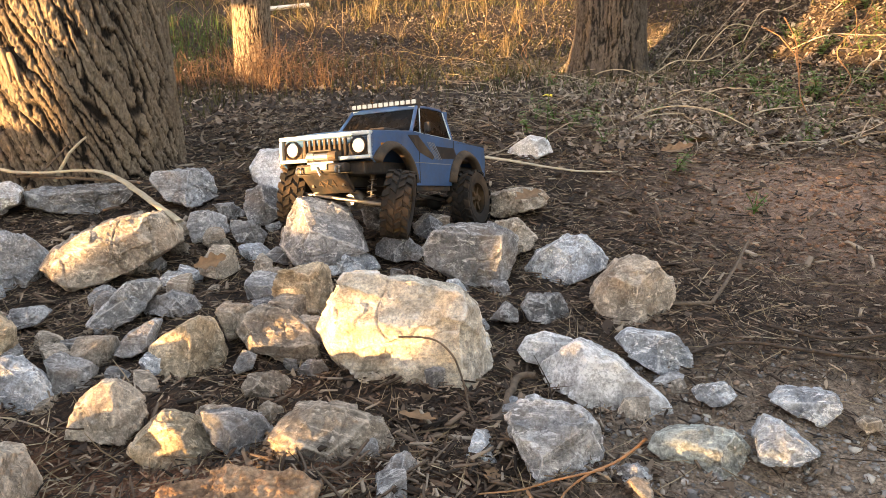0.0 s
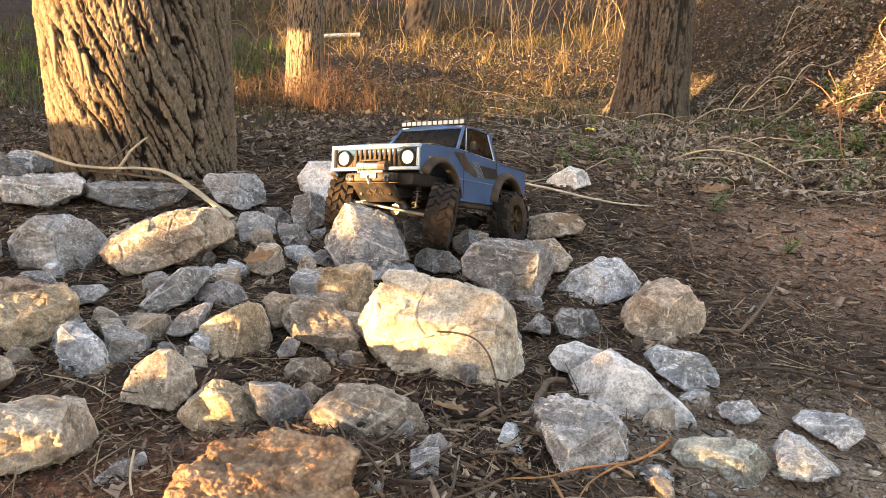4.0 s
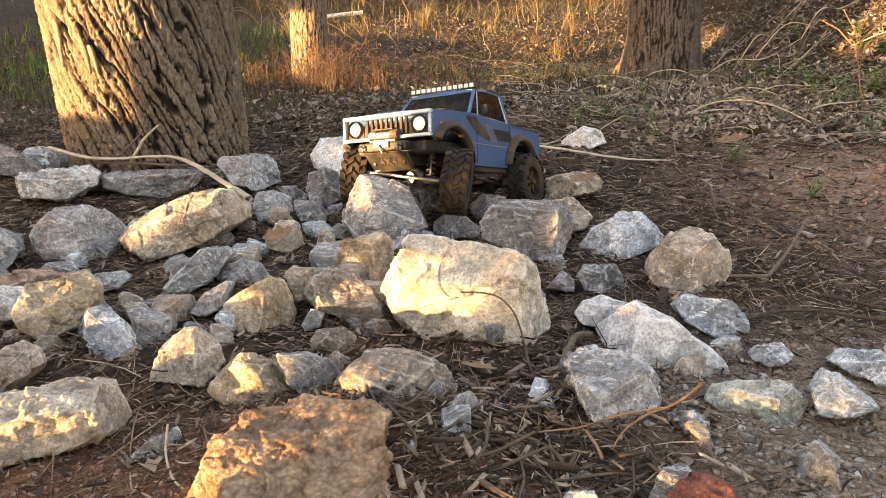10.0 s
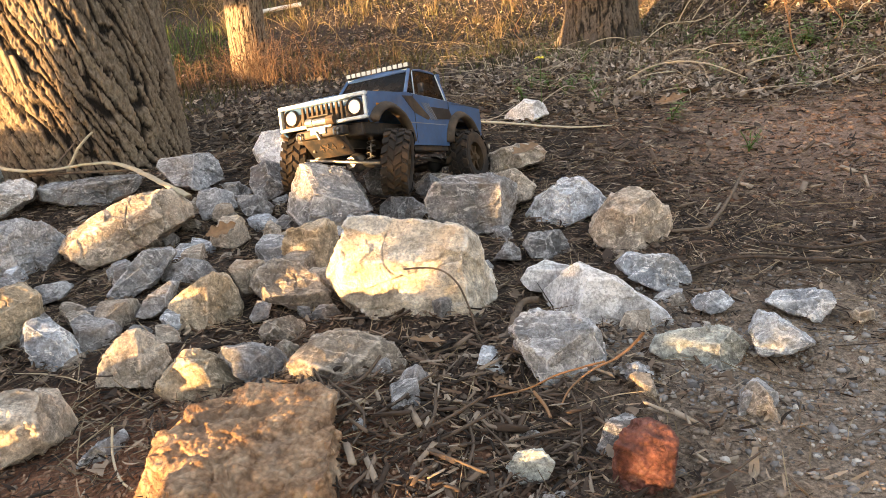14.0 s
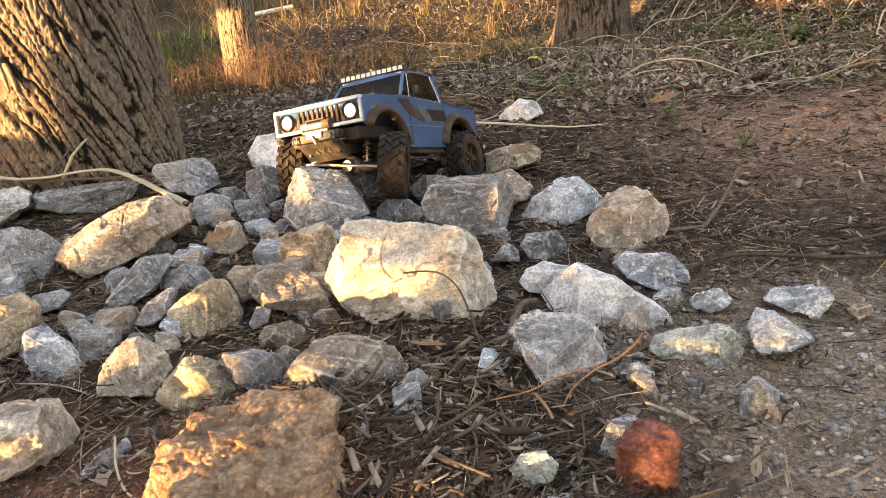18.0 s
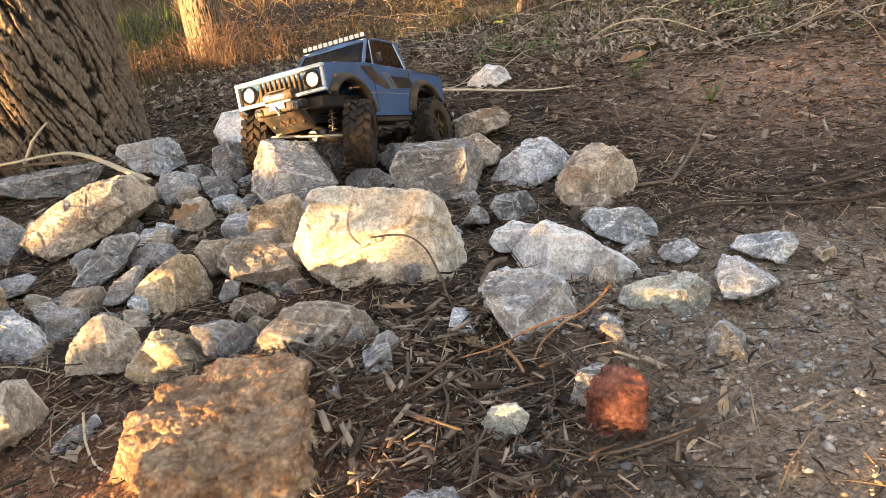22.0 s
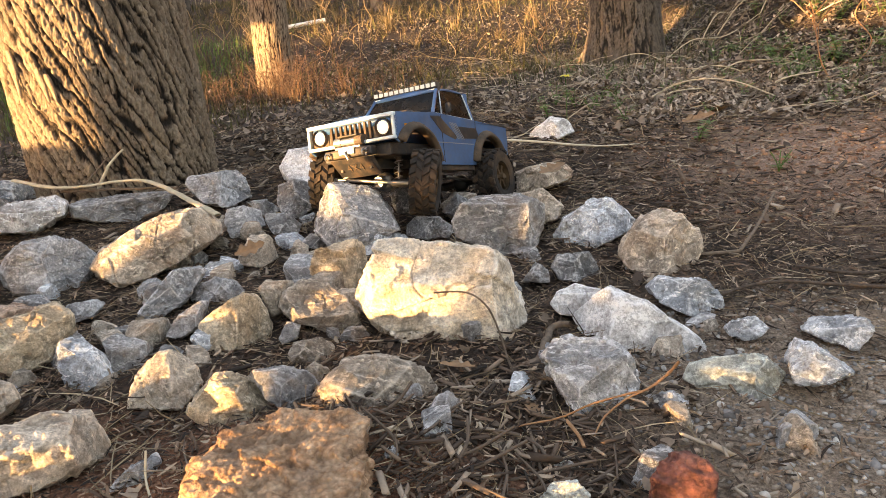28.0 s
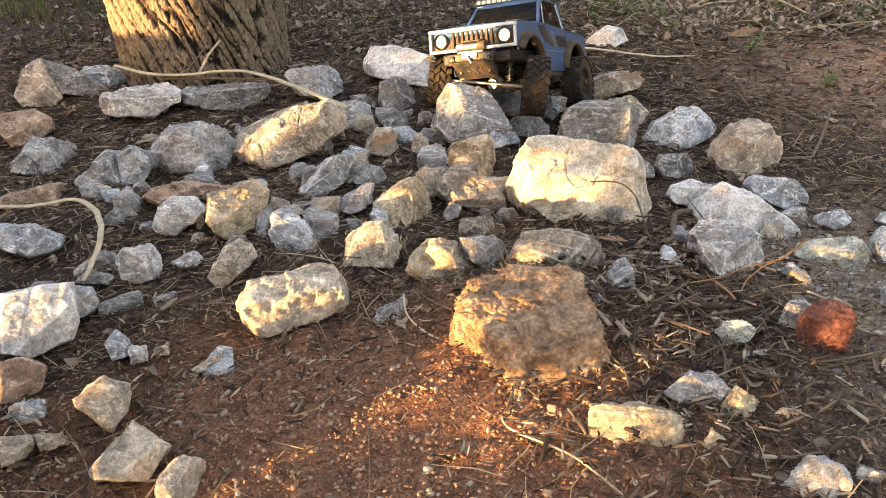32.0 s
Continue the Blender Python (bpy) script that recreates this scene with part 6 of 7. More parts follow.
def leaf_heap(name, label, n, x0, x1, y0, y1, size, seed, keep, lift=0.004, category="leaf litter", mat=None, flat=0.35):
    x, y, z, rng = spread(name, n, x0, x1, y0, y1, seed, keep)
    n, k = len(x), 5
    yaw, L = rng.uniform(0, 2 * math.pi, n), rng.uniform(size[0], size[1], n)
    tilt, curl, roll = rng.normal(0, flat, n), rng.normal(0.4, 0.7, n), rng.normal(0, 0.5, n)
    u = np.linspace(-0.5, 0.5, k)
    h = np.stack([np.cos(yaw), np.sin(yaw)], 1)
    along = u[None] * L[:, None]
    up = np.sin(tilt)[:, None] * along + (curl * L)[:, None] * (u[None] ** 2 * 1.1)
    line = np.stack([x[:, None] + h[:, :1] * along, y[:, None] + h[:, 1:] * along, z[:, None] + lift * rng.uniform(0.2, 1.6, n)[:, None] + up], -1)
    side = np.stack([-h[:, 1] * np.cos(roll), h[:, 0] * np.cos(roll), np.sin(roll)], 1)
    w = np.array([0.30, 0.8, 1.0, 0.75, 0.25])[None] * (L * rng.uniform(0.25, 0.85, n))[:, None] * rng.uniform(0.45, 1.35, (n, k))
    v, f = strips(line, side, w)
    return thing(name, label, category, kind="stuff", me=mesh_np(name, v, f, mat or LEAF))


def shreds(name, label, n, x0, x1, y0, y1, size, seed, keep, width=(0.10, 0.22), mat=None, category="bark mulch"):
    x, y, z, rng = spread(name, n, x0, x1, y0, y1, seed, keep)
    n, k = len(x), 4
    yaw, L = rng.uniform(0, 2 * math.pi, n), rng.uniform(size[0], size[1], n) * rng.uniform(0.6, 1.5, n)
    bend, tilt = rng.normal(0, 0.25, n), rng.normal(0, 0.16, n)
    u = np.linspace(-0.5, 0.5, k)
    ang = yaw[:, None] + bend[:, None] * u[None] * 2
    dx, dy = np.cos(ang) * L[:, None] / (k - 1), np.sin(ang) * L[:, None] / (k - 1)
    px, py = np.cumsum(dx, 1) - dx.sum(1, keepdims=True) / 2, np.cumsum(dy, 1) - dy.sum(1, keepdims=True) / 2
    pz = z[:, None] + rng.uniform(0.001, 0.008, n)[:, None] + np.sin(tilt)[:, None] * u[None] * L[:, None]
    line = np.stack([x[:, None] + px, y[:, None] + py, pz], -1)
    r = L[:, None] * rng.uniform(width[0], width[1], n)[:, None] * np.array([0.45, 1, 0.9, 0.35])[None]
    if mat is TWIG:
        v, f = tubes(line, r * 0.5, 5)
    else:
        roll = rng.normal(0, 0.45, n)
        side = np.stack([-np.sin(yaw) * np.cos(roll), np.cos(yaw) * np.cos(roll), np.sin(roll)], 1)
        v, f = strips(line, side, r)
    return thing(name, label, category, kind="stuff", me=mesh_np(name, v, f, mat or MULCH))


def pebbles(name, label, n, x0, x1, y0, y1, size, seed, keep, mat=None):
    x, y, z, rng = spread(name, n, x0, x1, y0, y1, seed, keep)
    d, f = sphere(1)
    n = len(x)
    s = size[0] + (size[1] - size[0]) * rng.uniform(0, 1, n) ** 3
    jit = 1 + rng.normal(0, 0.26, (n, len(d)))
    sc = rng.uniform(0.6, 1.25, (n, 1, 3)) * np.array([1, 1, 0.7])
    v = d[None] * jit[..., None] * sc * s[:, None, None]
    v = v + np.stack([x, y, z + s * 0.25], 1)[:, None]
    ff = (np.arange(n)[:, None, None] * len(d) + f[None]).reshape(-1, 3)
    return thing(name, label, "gravel", kind="stuff", me=mesh_np(name, v.reshape(-1, 3), ff, mat or GRAVEL))


def blades(name, label, n, x0, x1, y0, y1, height, seed, keep, mat, width=0.004, lean=0.35, category="grass"):
    x, y, z, rng = spread(name, n, x0, x1, y0, y1, seed, keep)
    n, k = len(x), 4
    H = rng.uniform(height[0], height[1], n) * rng.uniform(0.5, 1.2, n)
    yaw, ln = rng.uniform(0, 2 * math.pi, n), np.abs(rng.normal(0, lean, n))
    u = np.linspace(0, 1, k)
    out = (ln * H)[:, None] * u[None] ** 1.7 * 1.3
    line = np.stack([x[:, None] + np.cos(yaw)[:, None] * out, y[:, None] + np.sin(yaw)[:, None] * out, z[:, None] - 0.005 + H[:, None] * u[None] * np.cos(ln * 0.7)[:, None]], -1)
    sd = rng.uniform(0, 2 * math.pi, n)
    side = np.stack([np.cos(sd), np.sin(sd), 0 * sd], 1)
    dist = np.hypot(x, y)
    w = width * np.array([1, 0.9, 0.6, 0.1])[None] * (0.7 + 0.22 * dist)[:, None] * rng.uniform(0.6, 1.3, n)[:, None]
    v, f = strips(line, side, w)
    return thing(name, label, category, kind="stuff", me=mesh_np(name, v, f, mat))


near = lambda x, y: (1 - bare(x, y)) * (1 - 0.85 * gravelly(x, y))


def chips(name, label, n, x0, x1, y0, y1, size, seed, keep, mat):
    """Split slivers of wood, thick enough to shade one another, lying criss-cross."""
    x, y, z, rng = spread(name, n, x0, x1, y0, y1, seed, keep)
    n = len(x)
    L = rng.uniform(size[0], size[1], n) * rng.uniform(0.5, 1.3, n)
    W = L * rng.uniform(0.08, 0.30, n)
    T = W * rng.uniform(0.2, 0.45, n)
    yaw, tilt, roll = rng.uniform(0, 2 * math.pi, n), rng.normal(0, 0.22, n), rng.normal(0, 0.5, n)
    ax = np.stack([np.cos(yaw) * np.cos(tilt), np.sin(yaw) * np.cos(tilt), np.sin(tilt)], 1)
    sd = np.stack([-np.sin(yaw) * np.cos(roll), np.cos(yaw) * np.cos(roll), np.sin(roll)], 1)
    up = np.cross(ax, sd)
    corner = np.array([(-0.5, -0.35, -0.5), (-0.5, 0.35, -0.5), (-0.5, 0.25, 0.5), (-0.5, -0.25, 0.5), (0.5, -0.30, -0.5), (0.5, 0.45, -0.5), (0.45, 0.30, 0.5), (0.42, -0.35, 0.5)])
    cc = corner[None] + rng.normal(0, 0.09, (n, 8, 3))
    v = np.stack([x, y, z + T * 0.6 + rng.uniform(0.001, 0.011, n)], 1)[:, None]
    v = v + cc[..., :1] * (L[:, None] * ax)[:, None] + cc[..., 1:2] * (W[:, None] * sd)[:, None] + cc[..., 2:] * (T[:, None] * up)[:, None]
    q = np.array([(0, 1, 2, 3), (4, 7, 6, 5), (0, 4, 5, 1), (1, 5, 6, 2), (2, 6, 7, 3), (3, 7, 4, 0)])
    f = (np.arange(n)[:, None, None] * 8 + q[None]).reshape(-1, 4)
    return thing(name, label, "wood chips", kind="stuff", me=mesh_np(name, v.reshape(-1, 3), f, mat))


CHIP = island_material("split wood chips", [(0.0, (0.016, 0.011, 0.008)), (0.4, (0.070, 0.044, 0.030)), (0.75, (0.20, 0.138, 0.098)), (1.0, (0.46, 0.38, 0.30))], 0.9, 160)
hollow_at = lambda x, y: np.exp(-(((x - 0.0) / 0.17) ** 2 + ((y - 0.50) / 0.20) ** 2))
chips("wood_chips", "grey-brown wood chips heaped in the hollow before the boulder", 8000, -0.35, 0.4, 0.2, 0.85, (0.007, 0.028), 161, lambda x, y: hollow_at(x, y), CHIP)
chips("wood_chips", "dark wood chips and bark scraps between the rocks", 12000, -1.15, 1.0, 0.2, 1.6, (0.006, 0.022), 162, lambda x, y: 0.55 * near(x, y) * (0.25 + 0.75 * smooth(0.45, 0.65, y)), CHIP)
chips("wood_chips", "wood chips and stalk ends strewn on the leafy ground", 9000, -1.4, 1.8, 1.2, 2.6, (0.012, 0.040), 163, lambda x, y: 0.6 * near(x, y), CHIP)
leaf_heap("leaf_litter", "brown and grey dead leaves strewn over the soil", 9000, -1.7, 2.1, 0.15, 2.9, (0.007, 0.024), 41, lambda x, y: near(x, y) * (0.3 + 0.7 * clumps(x, y, 3, 8)) * (1 - 0.8 * hollow_at(x, y)))
leaf_heap("leaf_litter", "grey-brown dead leaves covering the woodland slope", 34000, -4.0, 4.0, 2.0, 6.0, (0.012, 0.036), 42, lambda x, y: (0.4 + 0.6 * clumps(x, y, 2, 18)) * (1 - 0.75 * smooth(0.28, 0.40, -x / y)), 0.012)
leaf_heap("leaf_litter", "small grey-brown leaf scraps on the rising bank", 30000, 0.5, 3.0, 2.1, 5.2, (0.010, 0.036), 57, lambda x, y: 0.5 + 0.5 * clumps(x, y, 4, 19), 0.010, "leaf litter", SCRAP)
shreds("straw_litter", "thin pale dry stalks lying on the rising bank", 5000, 0.4, 3.0, 2.0, 5.2, (0.04, 0.16), 58, lambda x, y: 0.4 + 0.6 * clumps(x, y, 2, 29), (0.012, 0.022), STRAW, "dry stalks")
shreds("bark_mulch", "dark shredded bark and needles between the rocks", 80000, -1.15, 1.05, 0.16, 1.5, (0.004, 0.017), 43, lambda x, y: near(x, y))
shreds("bark_mulch", "shredded bark and leaf crumbs on the leafy ground", 60000, -1.9, 2.1, 1.3, 3.0, (0.006, 0.026), 56, lambda x, y: near(x, y))
shreds("straw_litter", "thin pale dry stalks lying on the soil", 24000, -1.6, 2.0, 0.12, 2.8, (0.025, 0.09), 44, lambda x, y: near(x, y) * 0.9 + 0.1, (0.012, 0.020), STRAW, "dry stalks")
shreds("twig_litter", "thin dead twigs lying on the soil", 2600, -1.6, 1.9, 0.15, 2.6, (0.03, 0.11), 45, lambda x, y: near(x, y) * 0.9 + 0.1, (0.012, 0.022), TWIG, "twigs")
pebbles("gravel", "small grey and brown gravel trodden into the earth", 15000, 0.0, 1.2, 0.12, 1.1, (0.0010, 0.0040), 46, lambda x, y: 0.03 + gravelly(x, y))
pebbles("gravel", "coarser grey gravel lying loose on the earth", 9000, 0.05, 1.2, 0.12, 1.0, (0.0016, 0.0058), 146, lambda x, y: (0.25 + 0.75 * clumps(x, y, 9, 84)) * gravelly(x, y), GREYGRAVEL)
pebbles("pebbles", "small scattered stones and clods on bare earth", 8000, -1.2, 0.5, 0.1, 1.0, (0.0008, 0.0048), 47, lambda x, y: 0.22 + 0.3 * bare(x, y))
pebbles("clods", "crumbs of reddish clay on the trodden earth", 22000, -0.75, 0.12, 0.12, 0.62, (0.0006, 0.0030), 53, lambda x, y: 0.25 + 0.75 * bare(x, y), CLOD)
pebbles("clods", "crumbs of reddish clay on the bare slope", 9000, 0.4, 1.4, 1.2, 2.2, (0.0012, 0.0070), 54, lambda x, y: 0.15 + 0.85 * bare(x, y), CLOD)
blades("dry_grass", "golden dry grass at the foot of the wooded slope", 17000, -6, 7, 4.6, 9.5, (0.04, 0.22), 48,
       lambda x, y: clumps(x, y, 1.6, 28, 0.42, 0.66) * smooth(4.8, 7.2, y + 0.25 * np.abs(x + 0.2)) * (1 - 0.93 * smooth(1.0, 1.4, x) * smooth(7.0, 5.5, y)) * (1 - 0.9 * smooth(0.33, 0.42, -x / y)), DRYGRASS, 0.0024, 0.9)
blades("dry_grass", "dry grass and brush on the far rising slope", 28000, -14, 16, 8, 22, (0.25, 0.75), 49, lambda x, y: 0.12 + 0.88 * clumps(x, y, 0.5, 38, 0.35, 0.6), STRAW, 0.004, 0.8)


def tufts(name, label, n, x0, x1, y0, y1, height, seed, keep, mat, each=36):
    """Bunches of dry blades that fan out from one root."""
    x, y, z, rng = spread(name, n, x0, x1, y0, y1, seed, keep)
    n, k = len(x), 5
    big = rng.uniform(height[0], height[1], n)
    x, y, z, big = (np.repeat(q, each) for q in (x, y, z, big))
    m = len(x)
    x, y = x + rng.normal(0, 0.012, m), y + rng.normal(0, 0.012, m)
    H = big * rng.uniform(0.35, 1.1, m)
    yaw, ln = rng.uniform(0, 2 * math.pi, m), np.abs(rng.normal(0, 0.55, m))
    u = np.linspace(0, 1, k)
    out = (ln * H)[:, None] * u[None] ** 1.6 * 1.4
    up = H[:, None] * (u[None] - 0.35 * ln[:, None] * u[None] ** 3)
    line = np.stack([x[:, None] + np.cos(yaw)[:, None] * out, y[:, None] + np.sin(yaw)[:, None] * out, z[:, None] - 0.005 + up], -1)
    sd = rng.uniform(0, 2 * math.pi, m)
    w = 0.0032 * np.array([1, 0.9, 0.8, 0.5, 0.1])[None] * (0.6 + 0.16 * y)[:, None]
    v, f = strips(line, np.stack([np.cos(sd), np.sin(sd), 0 * sd], 1), w)
    return thing(name, label, "grass", kind="stuff", me=mesh_np(name, v, f, mat))


tufts("grass_tufts", "pale bunches of dry grass on the rising slope", 120, -3.2, 3.4, 4.4, 9.0, (0.08, 0.30), 148, lambda x, y: smooth(4.2, 6.5, y) * (1 - 0.9 * smooth(0.9, 1.3, x) * smooth(6.5, 5.5, y)), DRYGRASS)


def arches(name, label, n, x0, x1, y0, y1, length, rise, seed, keep, mat, radius=(0.0012, 0.0024), category="dead canes"):
    """Thin dead stems that arch over and lie about in a tangle."""
    x, y, z, rng = spread(name, n, x0, x1, y0, y1, seed, keep)
    n, k = len(x), 9
    yaw, L, h = rng.uniform(0, 2 * math.pi, n), rng.uniform(length[0], length[1], n), rng.uniform(rise[0], rise[1], n)
    bend, peak = rng.normal(0, 0.5, n), rng.uniform(0.35, 0.9, n)
    u = np.linspace(0, 1, k)
    ang = yaw[:, None] + bend[:, None] * (u[None] - 0.5) * 2
    px = x[:, None] + np.cumsum(np.cos(ang) * L[:, None] / k, 1)
    py = y[:, None] + np.cumsum(np.sin(ang) * L[:, None] / k, 1)
    pz = ground_height(px, py) + 0.004 + h[:, None] * np.sin(np.minimum(u[None] / peak[:, None], 2 - u[None] / peak[:, None]).clip(0, 1) * math.pi / 2)
    r = rng.uniform(radius[0], radius[1], n)[:, None] * np.linspace(1.0, 0.45, k)[None] * (0.75 + 0.09 * y)[:, None]
    v, f = tubes(np.stack([px, py, pz], -1), r, 4)
    return thing(name, label, category, kind="stuff", me=mesh_np(name, v, f, mat, True))


PALESTEM = island_material("pale dead stems", [(0.0, (0.13, 0.095, 0.06)), (0.5, (0.30, 0.235, 0.165)), (1.0, (0.55, 0.47, 0.36))], 0.8, 60)
arches("dead_canes", "tangle of pale dead stems lying over the leafy bank", 620, 0.15, 2.4, 2.1, 5.2, (0.10, 0.5), (0.0, 0.07), 151, lambda x, y: 0.25 + 0.75 * clumps(x, y, 1.7, 81, 0.4, 0.6), PALESTEM)
arches("dead_canes", "tangle of dry stems on the far slope", 650, -2.6, 3.0, 3.8, 8.0, (0.15, 0.6), (0.02, 0.20), 152, lambda x, y: (0.3 + 0.7 * clumps(x, y, 1.2, 82, 0.4, 0.6)) * smooth(3.6, 4.6, y), DRYGRASS)
leaf_heap("leaf_litter", "grey-brown crumbled leaves at the foot of the slope", 30000, -2.2, 2.2, 2.6, 7.0, (0.010, 0.030), 153, lambda x, y: (0.35 + 0.65 * clumps(x, y, 2.4, 83)) * (0.2 + 0.8 * smooth(-0.2, 0.8, x + 0.35 * (y - 3))), 0.012, "leaf litter", SCRAP)
OLIVE = island_material("olive undergrowth", [(0.0, (0.030, 0.030, 0.012)), (0.5, (0.075, 0.070, 0.028)), (0.8, (0.11, 0.12, 0.04)), (1.0, (0.22, 0.17, 0.085))], 0.8, 60, 0.25)
blades("undergrowth", "low olive and brown undergrowth below the dry grass", 44000, -5, 5.5, 2.9, 10, (0.03, 0.12), 55, lambda x, y: smooth(2.8, 4.0, y) * (0.25 + 0.75 * clumps(x, y, 2.0, 71, 0.35, 0.6)), OLIVE, 0.0035, 0.7, "undergrowth")
blades("undergrowth", "dark low undergrowth beside the thick trunk", 12000, -4.5, -0.9, 2.3, 6.0, (0.02, 0.08), 59, lambda x, y: smooth(0.22, 0.32, -x / y) * (0.4 + 0.6 * clumps(x, y, 2.0, 72, 0.35, 0.6)), OLIVE, 0.004, 0.8, "undergrowth")


def brush(name, label, at, reach, stems, height, seed, mat):
    """A low twiggy bush: arching stems from one root area, each with side twigs."""
    rng = np.random.default_rng(seed)
    x, y = rng.normal(at[0], reach * 0.5, stems), rng.normal(at[1], reach * 0.4, stems)
    z = ground_height(x, y)
    yaw, H = rng.uniform(0, 2 * math.pi, stems), rng.uniform(height * 0.35, height, stems)
    ln = np.abs(rng.normal(0.25, 0.40, stems))
    u = np.linspace(0, 1, 6)
    out = (ln * H)[:, None] * u[None] ** 1.4
    main = np.stack([x[:, None] + np.cos(yaw)[:, None] * out, y[:, None] + np.sin(yaw)[:, None] * out, z[:, None] - 0.01 + H[:, None] * (u[None] - 0.3 * ln[:, None] * u[None] ** 2.5)], -1)
    main = main + rng.normal(0, 0.006, main.shape) * u[None, :, None]
    v, f = tubes(main, np.linspace(0.0019, 0.0008, 6)[None] * rng.uniform(0.6, 1.2, stems)[:, None], 4)
    V, F, base = [v], [f], len(v)
    for k in range(5):
        i = rng.integers(1, 5, stems)
        b0 = main[np.arange(stems), i]
        d = rng.normal(0, 1, (stems, 3)) * np.array([1, 1, 0.5]) + np.array([0, 0, 0.6])
        d /= np.linalg.norm(d, axis=1, keepdims=True)
        L = H * rng.uniform(0.15, 0.45, stems)
        t3 = np.linspace(0, 1, 4)
        tw = b0[:, None] + d[:, None] * (L[:, None] * t3[None])[..., None] + rng.normal(0, 0.004, (stems, 4, 3)) * t3[None, :, None]
        v, f = tubes(tw, np.linspace(0.0010, 0.0005, 4)[None] * np.ones((stems, 1)), 3)
        V.append(v)
        F.append(f + base)
        base += len(v)
    return thing(name, label, "bush", me=mesh_np(name, np.concatenate(V), np.concatenate(F), mat))


for i, (bx, by, br, bh, bn) in enumerate(((-1.10, 3.72, 0.17, 0.26, 42), (-0.86, 3.62, 0.14, 0.34, 55), (-0.66, 3.70, 0.15, 0.32, 48), (-0.46, 3.95, 0.20, 0.24, 30), (-1.32, 3.6, 0.20, 0.24, 36), (-1.56, 3.9, 0.25, 0.24, 30))):
    brush("bush", "reddish-brown twiggy dry bush beside the slim tree", (bx, by), br, bn, bh, 400 + i, REDSTEM)
blades("green_grass", "short green grass growing beyond the thick trunk", 5000, -4.4, -1.5, 3.2, 6.8, (0.06, 0.2), 51, lambda x, y: clumps(x, y, 1.5, 60), GREEN, 0.003, 0.4)
blades("green_grass", "thin green shoots on the leafy slope", 2200, 0.2, 2.8, 1.9, 5.0, (0.02, 0.07), 52, lambda x, y: clumps(x, y, 2.2, 61, 0.45, 0.6), GREEN, 0.003, 0.5)


def stalk(name, label, points, r0, r1, mat, category="twig", flat=False, group=""):
    """One bent stalk, twig or reed through the points."""
    p = np.array(points, float)
    m = len(p)
    u = np.linspace(0, m - 1, (m - 1) * 6 + 1)
    i = np.clip(u.astype(int), 0, m - 2)
    f = (u - i)[:, None]
    a, b, c, d = p[np.clip(i - 1, 0, m - 1)], p[i], p[i + 1], p[np.clip(i + 2, 0, m - 1)]
    q = 0.5 * (2 * b + (c - a) * f + (2 * a - 5 * b + 4 * c - d) * f ** 2 + (3 * b - a - 3 * c + d) * f ** 3)
    wob = 0.25 * r0 * np.stack([vnoise(q * 60, 7), vnoise(q * 60, 8), vnoise(q * 60, 9)], 1)
    rr = np.linspace(r0, r1, len(q))[None]
    v, fc = tubes((q + wob)[None], rr, 7)
    if flat:
        v = v.reshape(len(q), 7, 3)
        v[..., 2] = q[:, None, 2] + (v[..., 2] - q[:, None, 2]) * 0.4
        v = v.reshape(-1, 3)
    return thing(name, label, category, group, me=mesh_np(name, v, fc, mat, True))


stalk("reed", "long pale dry reed arching over the rocks", [(-1.120, 1.68, 0.117), (-1.021, 1.66, 0.096), (-0.937, 1.64, 0.094), (-0.824, 1.62, 0.103), (-0.733, 1.56, 0.111), (-0.616, 1.42, 0.113), (-0.522, 1.30, 0.109), (-0.448, 1.215, 0.104)], 0.0085, 0.007, REED, "reed", True)
stalk("reed", "long pale dry reed lying on the leaf litter", [(0.02, 1.83, 0.095), (0.153, 1.827, 0.080), (0.237, 1.802, 0.070), (0.320, 1.787, 0.060), (0.408, 1.809, 0.050), (0.497, 1.831, 0.045)], 0.0085, 0.004, REED, "reed", True)
stalk("reed", "pale dry reed bent down among the rocks", [(-1.02, 0.80, 0.085), (-0.949, 0.803, 0.080), (-0.910, 0.823, 0.072), (-0.858, 0.843, 0.072), (-0.815, 0.813, 0.070), (-0.781, 0.765, 0.065), (-0.760, 0.706, 0.055), (-0.754, 0.661, 0.045), (-0.760, 0.639, 0.030)], 0.006, 0.004, REED, "reed", True)
stalk("twig", "dark twig lying at the foot of the trunk", [(-0.993, 1.66, 0.082), (-0.827, 1.62, 0.085), (-0.661, 1.56, 0.089)], 0.004, 0.003, BROWNTWIG)
stalk("twig", "bleached twig leaning against the trunk", [(-0.905, 1.655, 0.070), (-0.867, 1.67, 0.132), (-0.837, 1.70, 0.166)], 0.0045, 0.0025, REED)
stalk("twig", "dark twig leaning against the trunk", [(-0.96, 1.655, 0.075), (-0.915, 1.67, 0.11), (-0.88, 1.70, 0.15)], 0.003, 0.002, BROWNTWIG)
stalk("dry_stalk", "orange dry stalk sticking out beside a speckled rock", [(0.121, 0.556, 0.020), (0.133, 0.568, 0.033), (0.156, 0.579, 0.045), (0.181, 0.589, 0.050), (0.200, 0.595, 0.060), (0.211, 0.592, 0.075)], 0.0009, 0.0016, ORANGESTALK, "stalk")
stalk("dry_stalk", "thin orange stalk lying across a speckled rock", [(0.02, 0.574, 0.020), (0.056, 0.572, 0.028), (0.091, 0.562, 0.040), (0.122, 0.548, 0.062), (0.165, 0.557, 0.066)], 0.0008, 0.0011, ORANGESTALK, "stalk")
